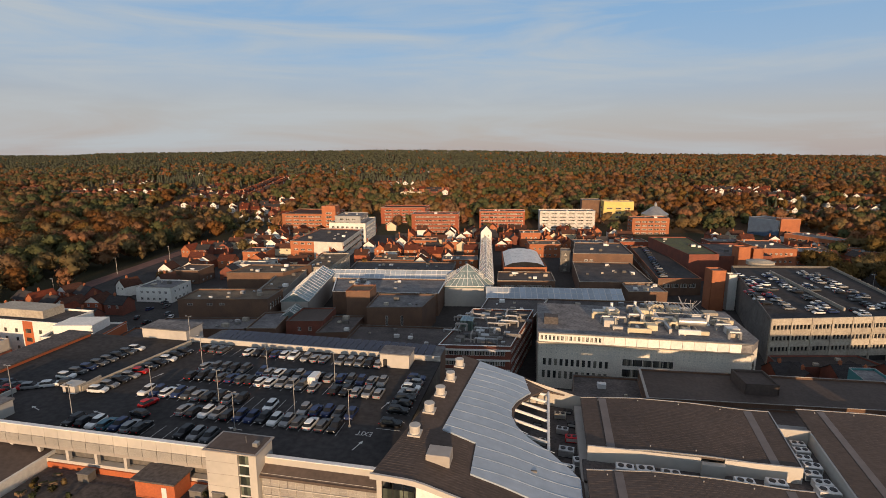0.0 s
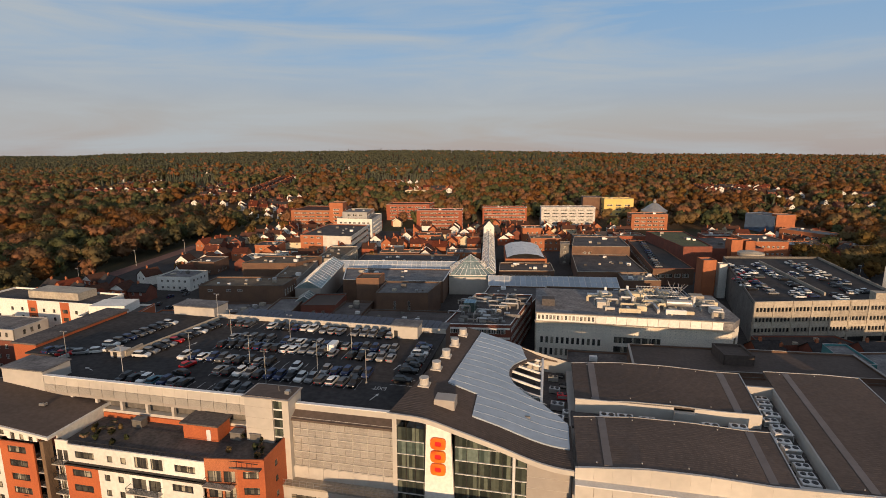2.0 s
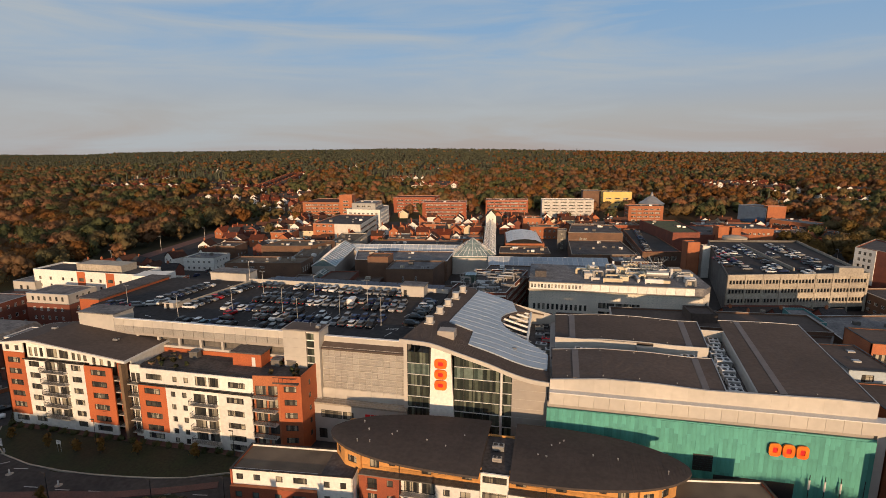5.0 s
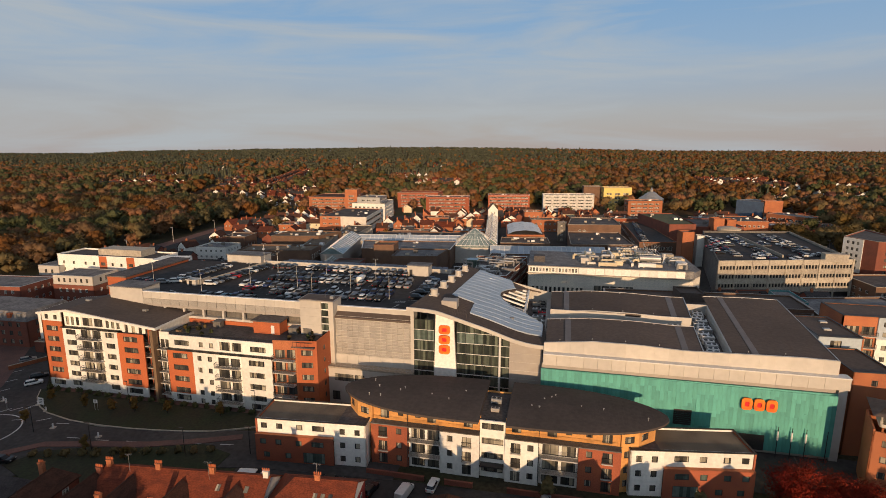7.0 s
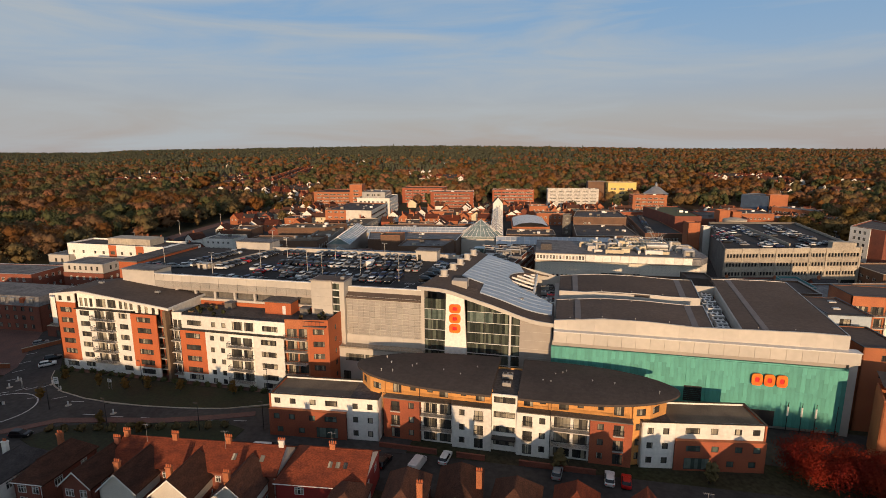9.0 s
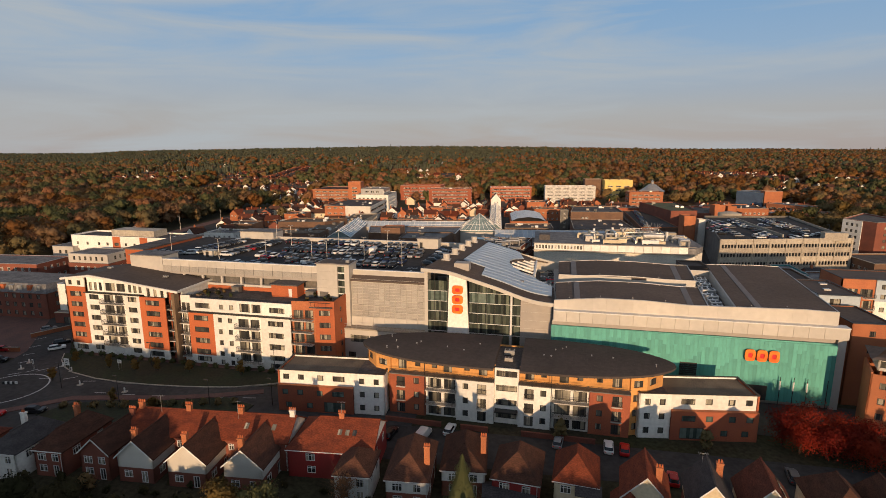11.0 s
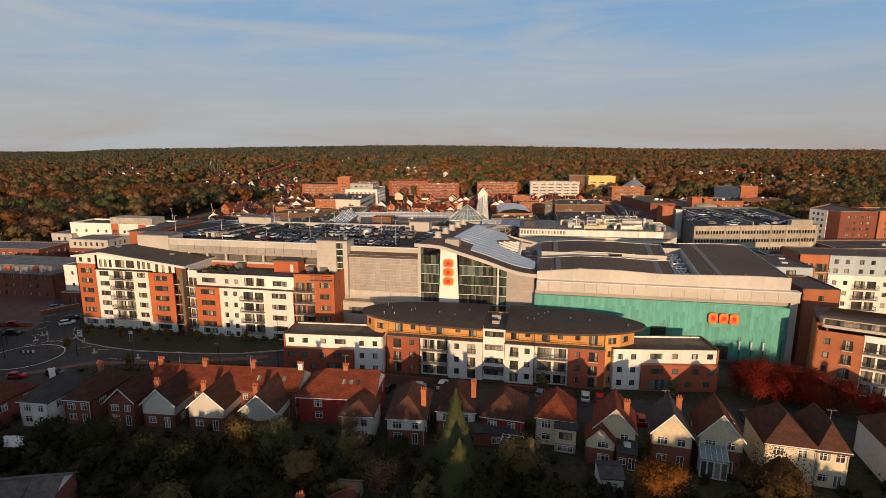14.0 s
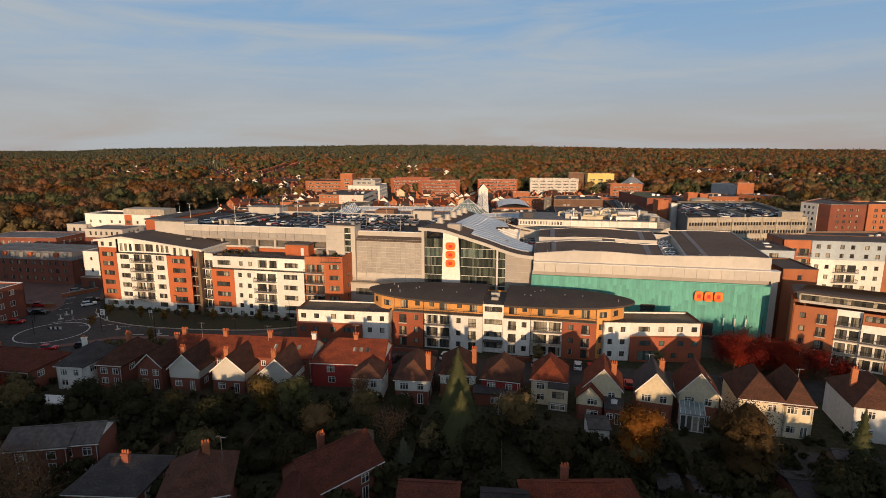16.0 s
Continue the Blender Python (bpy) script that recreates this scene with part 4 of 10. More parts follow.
mb.box(-112, 141.0, G, -63, 142.3, 4.0)
part("spandrel", mb, M["clad"], cp)
for i in range(9):
    mb = MB()
    mb.box(-111.8 + i * 6.05, 141.05, G, -111.2 + i * 6.05, 141.7, 18.2)
    part("column", mb, M["clad"], cp)
# tower with a glazed slot
tw = MB()
tw.box(-63.3, 138.6, G, -57.6, 143.6, 23.6)
tw.box(-55.6, 138.6, G, -54.3, 143.6, 23.6)
tw.box(-57.6, 139.2, G, -55.6, 143.6, 23.6)
tower = part("stair_tower", tw, M["clad"], cp, "pale panelled stair tower")
mb = MB()
mb.box(-63.6, 138.2, 23.6, -54.0, 144.0, 23.78)
part("coping", mb, M["clad_dark"], tower)
mb = MB()
mb.box(-63.2, 138.6, 23.78, -54.4, 143.6, 23.84)
part("roof", mb, M["roof_brown"], tower, "brown felted tower roof")
mb = MB()
mb.box(-55.9, 140.4, 23.84, -55.0, 141.3, 24.5, 0, 0.05)
mb.cyl(-57.6, 141.4, 23.84, 24.9, 0.05, 0.05, 6)
part("roof_vent", mb, M["metal"], tower)
for k in range(11):
    z = 3.0 + k * 1.85
    mb = MB()
    mb.box(-57.5, 138.95, z, -55.7, 139.05, z + 1.6)
    part("pane", mb, M["glass_dark"], tower)
    mb = MB()
    mb.box(-57.6, 138.85, z + 1.6, -55.6, 139.2, z + 1.85)
    part("transom", mb, M["white_metal"], tower)
for k in range(12):
    mb = MB()
    mb.box(-63.32, 138.57, G + 2.2 * k + 2.16, -57.6, 138.6, G + 2.2 * k + 2.2)
    part("joint", mb, M["clad_dark"], tower)
# front, eastern half: parapet, sunk roof strip, big screen, ledge with railing, base wall
mb = MB()
mb.box(-54.3, 141.2, 19.6, -34.2, 141.6, 21.9)
part("parapet_panel", mb, M["clad"], cp)
mb = MB()
mb.face([(-54.3, 139.4, 19.7), (-33.6, 139.4, 19.7), (-33.6, 141.2, 20.6), (-54.3, 141.2, 20.6)])
mb.box(-54.4, 139.2, 19.3, -33.5, 139.5, 19.75)
part("strip_roof", mb, M["roof_brown"], cp)
for i in range(14):
    for k in range(6):
        x0, z0 = -54.1 + i * 1.47, 9.9 + k * 1.55
        mb = MB()
        mb.box(x0 + 0.04, 139.7, z0 + 0.05, x0 + 1.43, 139.78, z0 + 1.5)
        part("screen", mb, M["screen"], cp)
mb = MB()
for i in range(8):
    mb.box(-54.13 + i * 2.94, 139.58, 9.6, -54.07 + i * 2.94, 139.75, 19.4)
for k in range(7):
    mb.box(-54.2, 139.54, 9.78 + k * 1.55, -33.5, 139.7, 9.92 + k * 1.55)
    mb.box(-54.2, 139.66, 10.55 + k * 1.55, -33.5, 139.7, 10.6 + k * 1.55)
part("screen_frame", mb, M["clad"], cp)
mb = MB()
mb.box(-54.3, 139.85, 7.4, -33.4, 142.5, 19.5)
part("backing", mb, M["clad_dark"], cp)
for i in range(7):
    mb = MB()
    mb.box(-54.3 + i * 2.98, 139.5, 7.4, -54.3 + i * 2.98 + 2.94, 139.85, 9.75)
    part("wall_panel", mb, M["clad"], cp)
mb = MB()
mb.box(-56.5, 136.8, 7.0, -33.4, 139.9, 7.4)
part("ledge", mb, M["concrete"], cp)
wall(cp, (-56.5, 137.0), (-33.4, 137.0), G, 7.0, M["clad"], [(5.2, 6.2, 5.0, 1.9, "three"), (9.3, 6.2, 2.6, 1.9, "one"), (3, 1.0, 2.0, 2.4, "one"), (8, 1.0, 1.2, 2.3, "one")], name="base_wall", frame_mat="dark_metal")
mb = MB()
for i in range(17):
    mb.bar((-56.3 + i * 1.42, 136.95, 7.4), (-56.3 + i * 1.42, 136.95, 8.5), 0.035, n=4)
for z in (7.9, 8.5):
    mb.bar((-56.4, 136.95, z), (-33.5, 136.95, z), 0.035, n=4)
part("railing", mb, M["metal"], cp)
s = thing("gym_sign", "red sign of plain bars on the grey wall", "sign", pose(-43, 136.9, 4.7))
for i, (a, b) in enumerate(((0, 1.2), (1.35, 2.1), (2.25, 3.0), (3.15, 3.9), (4.05, 5.2), (5.4, 6.6))):
    mb = MB()
    mb.box(a, -0.15, 0.0 if i != 5 else -0.15, b, 0.0, 0.95 if i != 5 else 1.1, 0, 0.05)
    part("bar", mb, M["red"], s)

# deck walls, ramp, boxes
for nm, b, m in (("far_parapet", (-104, 188.6, 20, -34.6, 189, 21.3), "clad"), ("left_parapet", (-121, 141.4, 20, -120.7, 155, 21.0), "clad"), ("ramp_wall", (-107.4, 157.6, 20, -107.0, 163, 21.5), "concrete")):
    mb = MB()
    mb.box(*b)
    part(nm, mb, M[m], cp)
mb = MB()
mb.rings([[(-107.2, 158, 20.004), (-106.9, 158, 20.004), (-102.2, 187, 20.004), (-102.5, 187, 20.004)], [(-107.2, 158, 21.2), (-106.9, 158, 21.2), (-102.2, 187, 21.2), (-102.5, 187, 21.2)]])
part("ramp_wall", mb, M["concrete"], cp)


def deck_box(x0, y0, x1, y1, z0, z1, label, m="clad", roof="roof_grey"):
    mb = MB()
    mb.box(x0, y0, z0, x1, y1, z1)
    ob = part("lift_house", mb, M[m], cp, label)
    mb = MB()
    mb.box(x0 - 0.25, y0 - 0.25, z1, x1 + 0.25, y1 + 0.25, z1 + 0.25)
    part("roof", mb, M[roof], ob)
    mb = MB()
    mb.box(x0 + 0.8, y0 - 0.05, z0 + 0.02, x0 + 1.8, y0 - 0.004, z0 + 2.1)
    part("door", mb, M["dark_metal"], ob)


deck_box(-122.8, 141, -112.1, 147.5, 15, 23.0, "pale clad corner lift house")
deck_box(-48.2, 183, -41.0, 188, 20, 23.3, "cream lift house on the deck")
deck_box(-119.2, 189.2, -105.4, 196, 15, 22.6, "cream stair block with a flat roof")
deck_box(-110.5, 156.6, -107.4, 159, 20, 21.6, "low cream plinth by the ramp", roof="clad")
mb = MB()
mb.box(-141, 158, 14, -134, 187, 20.8)
ob = part("plant_room", mb, M["terracotta"], cp, "long terracotta-sided plant room")
mb = MB()
mb.box(-141.4, 157.6, 20.8, -133.6, 187.4, 21.2)
part("roof", mb, M["roof_dark"], ob)
mb = MB()
mb.box(-104, 189.2, G, -36, 203, 18.0)
lower = part("rear_wing", mb, M["brick_dark"], cp)
mb = MB()
mb.rings([[(-104.2, 189.1, 18), (-36, 189.1, 18), (-36, 203.3, 18), (-104.2, 203.3, 18)], [(-104, 189.2, 18.6), (-36, 189.2, 18.6), (-36, 203, 18.3), (-104, 203, 18.3)]])
part("wing_roof", mb, M["roof_grey"], lower)
for i in range(30):
    for k in range(3):
        x, y = -101 + i * 2.1, 192 + k * 3.4
        mb = MB()
        mb.rings([[(x, y, 18.75), (x + 1.9, y, 18.75), (x + 1.9, y + 2.6, 19.15), (x, y + 2.6, 19.15)], [(x, y, 18.82), (x + 1.9, y, 18.82), (x + 1.9, y + 2.6, 19.22), (x, y + 2.6, 19.22)]])
        part("solar_panel", mb, M["solar"], lower)

# bay lines and lettering on the deck
ln = MB()
for y0, y1, a, b in ((181.6, 186.6, -97, -48), (171.6, 176.4, -90, -44), (166.6, 171.4, -90, -44), (158.2, 162.9, -94, -45), (152.2, 157.0, -81, -45), (144.4, 149.2, -99, -68)):
    x = a
    while x < b:
        ln.box(x - 0.05, y0, 20.004, x + 0.05, y1, 20.012)
        x += 2.45
for y in range(156, 180, 3):
    ln.box(-40.2, y * 1.0, 20.004, -35.4, y + 0.1, 20.012)
part("bay_lines", ln, M["paint"], cp)
for x, y, a in ((-41.2, 165, 75), (-41.6, 150, 75), (-97, 168, 75), (-88, 164.7, 172), (-78, 164.8, 172), (-66, 150.8, 172), (-96, 151, 170), (-104, 172, 75), (-110, 150, 160)):
    mb = MB()
    mb.face([(-1.6, -0.09, 0), (0.7, -0.09, 0), (0.7, 0.09, 0), (-1.6, 0.09, 0)])
    mb.face([(0.7, -0.4, 0), (1.7, 0, 0), (0.7, 0.4, 0)])
    part("arrow", mb, M["paint"], cp, at=pose(x, y, 20.008, 0, 0, a))
cu = bpy.data.curves.new("exit_lettering", "FONT")
cu.body, cu.size = "EXIT", 1.5
cu.materials.append(M["paint"])
ob = new("exit_lettering", cu)
ob.parent, ob.matrix_basis = cp, pose(-40.2, 154.6, 20.01, 0, 0, 180)
ob.scale = (1, 1.4, 1)


def deck_lamp(x, y):
    t = thing("lamp_post", "tall grey lamp post with a small twin head", "lamp post", pose(x, y, 20), "deck lamp posts")
    mb = MB()
    mb.cyl(0, 0, 0, 0.35, 0.28, 0.24, 10)
    part("base", mb, M["concrete"], t)
    mb = MB()
    mb.cyl(0, 0, 0.35, 7.6, 0.09, 0.055, 8)
    part("pole", mb, M["metal"], t)
    for s in (-1, 1):
        mb = MB()
        mb.bar((0, 0, 7.55), (s * 0.5, 0, 7.65), 0.035, n=5)
        mb.box(min(s * 0.4, s * 0.85), -0.13, 7.6, max(s * 0.4, s * 0.85), 0.13, 7.74, 0, 0.03)
        part("lantern", mb, M["metal"], t)


for p in ((-98.1, 147.2), (-90.3, 175.0), (-89.2, 157.4), (-74.5, 158.4), (-54.8, 171.3), (-57.5, 157.8), (-45.3, 155.6), (-65.8, 150.4), (-72.5, 173.8), (-103, 187.6), (-118, 152)):
    deck_lamp(*p)

# ---- atrium ----
at = thing("atrium", "cinema atrium with a sweeping wave roof and a glazed front", "building", kind="structure")


def strips(y0, y1, xl, xr, dz, step=0.8, seg=26, thick=0.25):
    """A roof sheet that follows the wave between two edges."""
    mb = MB()
    rows, n = [], max(2, int((y1 - y0) / step))
    for j in range(n + 1):
        y = y0 + (y1 - y0) * j / n
        a, b = xl(y), xr(y)
        rows.append([(a + (b - a) * i / seg, y, wave(a + (b - a) * i / seg) + dz) for i in range(seg + 1)])
    for j in range(n):
        for i in range(seg):
            mb.face([rows[j][i], rows[j][i + 1], rows[j + 1][i + 1], rows[j + 1][i]])
        for r in (0, seg):
            p, q = rows[j][r], rows[j + 1][r]
            pts = [p, q, (q[0], q[1], q[2] - thick), (p[0], p[1], p[2] - thick)]
            mb.face(pts if r == 0 else pts[::-1])
    for row, flip in ((rows[0], 1), (rows[-1], 0)):
        for i in range(seg):
            p, q = row[i], row[i + 1]
            pts = [(p[0], p[1], p[2] - thick), (q[0], q[1], q[2] - thick), q, p]
            mb.face(pts if flip else pts[::-1])
    return mb


lerp = lambda y, pts: float(np.interp(y, [p[0] for p in pts], [p[1] for p in pts]))
left_edge = lambda y: lerp(y, [(137.4, -34.6), (156, -32.0), (185, -28.4)])
hole_edge = lambda y: lerp(y, [(137, -2.7), (151.5, -2.7), (154, -4.2), (157.7, -7.6), (159.7, -11.6), (162, -13.9), (165, -15.1), (168.5, -15.2), (171.8, -14.4), (177, -12.2), (182.4, -9.2), (182.6, -2.5), (186, -2.5)])
part("roof", strips(137.4, 185, left_edge, hole_edge, 0.0, 0.4, 34, 0.45), M["roof_brown"], at, "brown metal wave roof")
rb = MB()
y = 138.0
while y < 184.6:
    a = left_edge(y) + 0.2
    b = -28.6 if y > 152 else -21.5
    if y < 143.4:
        b = hole_edge(y) - 0.3
    k = max(2, int((b - a) / 1.5))
    for i in range(k):
        x0, x1 = a + (b - a) * i / k, a + (b - a) * (i + 1) / k
        rb.rings([[(x0, y, wave(x0)), (x1, y, wave(x1)), (x1, y + 0.09, wave(x1)), (x0, y + 0.09, wave(x0))], [(x0, y, wave(x0) + 0.02), (x1, y, wave(x1) + 0.02), (x1, y + 0.09, wave(x1) + 0.02), (x0, y + 0.09, wave(x0) + 0.02)]])
    y += 0.62
tagged(part("roof_ribs", rb, M["roof_brown"], at), kind="stuff")
fas = MB()
fas.rings([[(x, 137.0, wave(x) - 0.75), (x, 137.0, wave(x) + 0.12), (x, 137.4, wave(x) + 0.12), (x, 137.4, wave(x) - 0.75)] for x in [-34.8 + i * 0.67 for i in range(49)]])
part("fascia", fas, M["clad"], at, "pale curved roof edge")
sheet = part("light_sheet", strips(143.2, 184.2, lambda y: lerp(y, [(143, -20.6), (151.8, -20.8), (151.9, -26.8), (184.3, -24.2)]), lambda y: hole_edge(y) - 0.5 if y < 178 else lerp(y, [(178, -12.5), (184.3, -14)]), 0.32, 0.45, 30, 0.3), M["etfe"], at, "silvery translucent roof sheet with seams")
for i in range(13):
    yy = 145 + i * 2.95
    a = lerp(yy, [(143, -20.6), (151.8, -20.8), (151.9, -26.8), (184.3, -24.2)]) + 0.1
    b = hole_edge(yy) - 0.6 if yy < 178 else -13
    mb = MB()
    k = 10
    for j in range(k):
        x0, x1 = a + (b - a) * j / k, a + (b - a) * (j + 1) / k
        o0, o1 = 1.3 * math.sin(j / k * 2.2), 1.3 * math.sin((j + 1) / k * 2.2)
        mb.rings([[(x0, yy + o0, wave(x0) + 0.3), (x1, yy + o1, wave(x1) + 0.3), (x1, yy + o1 + 0.12, wave(x1) + 0.3), (x0, yy + o0 + 0.12, wave(x0) + 0.3)], [(x0, yy + o0, wave(x0) + 0.37), (x1, yy + o1, wave(x1) + 0.37), (x1, yy + o1 + 0.12, wave(x1) + 0.37), (x0, yy + o0 + 0.12, wave(x0) + 0.37)]])
    part("seam", mb, M["etfe"], sheet)
# well beside the atrium with white beams
mb = MB()
mb.box(-15.6, 153, 13.6, -2.2, 185, 14.0)
part("well_floor", mb, M["roof_dark"], at)
mb = MB()
mb.face([(-15, 184.2, 14), (-2, 182.0, 14), (2, 181.4, 14), (2, 181.4, 17.4), (-2, 182.0, 17.4), (-15, 184.2, 19.8)])
part("well_wall", mb, M["clad"], at)
for y0 in (161, 165, 169, 173, 177, 180.5):
    mb = MB()
    x0 = hole_edge(y0) - 0.2
    mb.rings([[(x0, y0, wave(x0) - 0.7), (-8.4, y0 + 0.8, 17.0), (-8.4, y0 + 1.15, 17.0), (x0, y0 + 0.35, wave(x0) - 0.7)], [(x0, y0, wave(x0) - 0.2), (-8.4, y0 + 0.8, 17.5), (-8.4, y0 + 1.15, 17.5), (x0, y0 + 0.35, wave(x0) - 0.2)]])
    part("beam", mb, M["white_metal"], at, "white roof beam")
mb = MB()
mb.bar((-8.4, 159, 17.2), (-8.4, 182.6, 17.6), 0.3, n=6)
for y0 in (159.4, 166, 173, 180):
    mb.bar((-8.4, y0, 14), (-8.4, y0, 17.3), 0.16, n=6)
part("beam", mb, M["white_metal"], at)
for i, (x, y) in enumerate(((-31.0, 149.4), (-30.3, 157.5), (-29.6, 164.4), (-28.9, 171.6), (-28.2, 179))):
    v = thing("roof_ventilator", "round cream roof ventilator on a square base", "ventilator", pose(x, y, wave(x)), "roof ventilators")
    mb = MB()
    mb.box(-1.1, -1.1, -0.3, 1.1, 1.1, 0.3)
    part("base", mb, M["clad"], v)
    mb = MB()
    mb.cyl(0, 0, 0.3, 1.55, 0.92, 0.92, 16)
    part("drum", mb, M["clad"], v)
    mb = MB()
    mb.cyl(0, 0, 1.55, 1.72, 1.0, 0.95, 16)
    part("cap", mb, M["clad"], v)
v = thing("roof_housing", "square taupe roof housing", "roof housing", pose(-27.6, 142.8, 23.2))
mb = MB()
mb.box(0, 0, -0.6, 3.8, 3.0, 1.3, 0, 0.1)
part("body", mb, M["clad_dark"], v)
# front: side returns, panel, glazing with floors behind
mb = MB()
mb.box(-34.3, 138.6, G, -33.4, 141.5, 23.0)
part("corner_wall", mb, M["clad"], at)
mb = MB()
mb.rings([[(-10.4, 138.4, G), (-3.0, 138.4, G), (-3.0, 141, G), (-10.4, 141, G)], [(-10.4, 138.4, 17.4), (-3.0, 138.4, 16.3), (-3.0, 141, 16.3), (-10.4, 141, 17.4)]])
part("wall", mb, M["clad_dark"], at, "taupe panelled wall beside the glazing")
for k in range(9):
    mb = MB()
    mb.box(-10.38, 138.36, G + 2.1 * k + 2.06, -3.02, 138.4, G + 2.1 * k + 2.1)
    part("joint", mb, M["clad"], at)
mb = MB()
mb.rings([[(-28.6, 138.0, G), (-22.4, 138.0, G), (-22.4, 138.8, G), (-28.6, 138.8, G)], [(-27.9, 137.9, 23.0), (-23.6, 137.9, 21.6), (-23.6, 138.8, 21.6), (-27.9, 138.8, 23.0)]])
panel = part("sign_panel", mb, M["white"], at, "tall white tapering sign panel")
mb = MB()
for x0, x1 in ((-33.4, -28.4), (-22.6, -10.4)):
    for z in (0.5, 4.6, 8.7, 12.8, 16.9):
        if z < wave((x0 + x1) / 2) - 2:
            mb.box(x0, 140.6, z, x1, 150, z + 0.5)
part("gallery_floor", mb, M["concrete"], at)
mb = MB()
mb.box(-33.4, 150, G, -10.4, 150.4, 19)
part("back_wall", mb, M["concrete_dark"], at)
for x0, x1, nx in ((-33.4, -28.4, 3), (-22.9, -10.4, 6)):
    for i in range(nx):
        for k in range(9):
            a, b = x0 + (x1 - x0) * i / nx, x0 + (x1 - x0) * (i + 1) / nx
            z0, z1 = G + 2.6 * k, G + 2.6 * (k + 1)
            z1 = min(z1, wave((a + b) / 2) - 0.9)
            if z1 - z0 > 0.4:
                mb = MB()
                mb.box(a + 0.05, 138.55, z0 + 0.05, b - 0.05, 138.6, z1 - 0.05)
                part("pane", mb, M["pane_green"] if k == 7 and i < 3 else M["glass_dark"], at)
    fr = MB()
    for i in range(nx + 1):
        a = x0 + (x1 - x0) * i / nx
        fr.box(a - 0.035, 138.45, G, a + 0.035, 138.7, wave(a) - 0.8, 1)
    for k in range(1, 9):
        z = G + 2.6 * k
        e = x1
        while wave(e) - 0.9 < z and e > x0:
            e -= 0.4
        if e > x0 + 0.5:
            fr.box(x0, 138.35, z - 0.05, e, 138.7, z + 0.05)
    part("mullions", fr, [M["white_metal"], M["dark_metal"]], at, "pale and dark steel glazing bars")
mb = MB()
mb.cyl(-12.6, 137.9, G, 18.3, 0.28, 0.28, 12)
part("column", mb, M["white_metal"], at, "round white column")
st = MB()
for k in range(26):
    a = k * 0.5
    st.rings([[(-31 + 1.3 * math.cos(a + o) * q, 140.2 + 0.9 * math.sin(a + o) * q, 0 + k * 0.8) for q, o in ((0.1, 0), (1, 0), (1, 0.55), (0.1, 0.55))], [(-31 + 1.3 * math.cos(a + o) * q, 140.2 + 0.9 * math.sin(a + o) * q, 0.12 + k * 0.8) for q, o in ((0.1, 0), (1, 0), (1, 0.55), (0.1, 0.55))]])
part("spiral_stair", st, M["metal"], at)


def logo(name, label, m, vertical):
    """Three plain rounded orange shapes in a row."""
    s = thing(name, label, "sign", m)
    for i in range(3):
        mb = MB()
        w, h = 1.95, 2.45
        cx = 0.2 + i * 2.2 + w / 2
        pts = []
        for j in range(20):
            a = 2 * math.pi * j / 20
            c, q = math.cos(a), math.sin(a)
            pts.append((cx + math.copysign(abs(c) ** 0.55, c) * w / 2, h / 2 + math.copysign(abs(q) ** 0.55, q) * h / 2))
        inner = [(cx + (x - cx) * 0.42, h / 2 + (z - h / 2) * 0.42) for x, z in pts]
        loops = [[(x, d, z) for x, z in ring] for ring, d in ((pts, -0.1), (pts, -0.45), (inner, -0.45), (inner, -0.1), (pts, -0.1))]
        mb.rings(loops, cap=False)
        part("shape", mb, M["orange"], s)
        mb = MB()
        mb.rings([[(x, -0.02, z) for x, z in inner], [(x, -0.3, z) for x, z in inner]])
        part("shape", mb, M["red"], s)
        mb = MB()
        mb.box(cx - 0.1, -0.12, 0.3, cx + 0.1, 0.25, h - 0.3)
        part("bracket", mb, M["dark_metal"], s)
    return s


logo("cinema_sign", "orange and red sign of plain shapes, upright on a white panel", pose(-27.1, 137.9, 20.3) @ pose(0, 0, 0, 0, 90, 0) @ Matrix.Scale(1.12, 4), True)
logo("cinema_sign", "orange and red sign of plain shapes on green copper", pose(37.95, 135.2, 7.6) @ Matrix.Scale(1.06, 4), False)

# ---- cinema hall ----
HP = [(-3, 18.0), (0, 18.3), (8, 19.1), (17.5, 19.1), (26.7, 18.6), (35.5, 18.8), (49, 19.1), (58, 18.9), (66, 18.6)]
hz_ = lambda x: float(np.interp(x, [p[0] for p in HP], [p[1] for p in HP]))
hall = thing("cinema_hall", "big cinema box with brown ribbed roofs and a green copper wall", "building", kind="structure")


def sheared(mb):
    """The hall's east side runs outwards towards the back."""
    mb.v = [(x + 0.115 * (y - 137) * min(1.0, max(0.0, (x + 2) / 32)), y, z) for x, y, z in mb.v]
    return mb


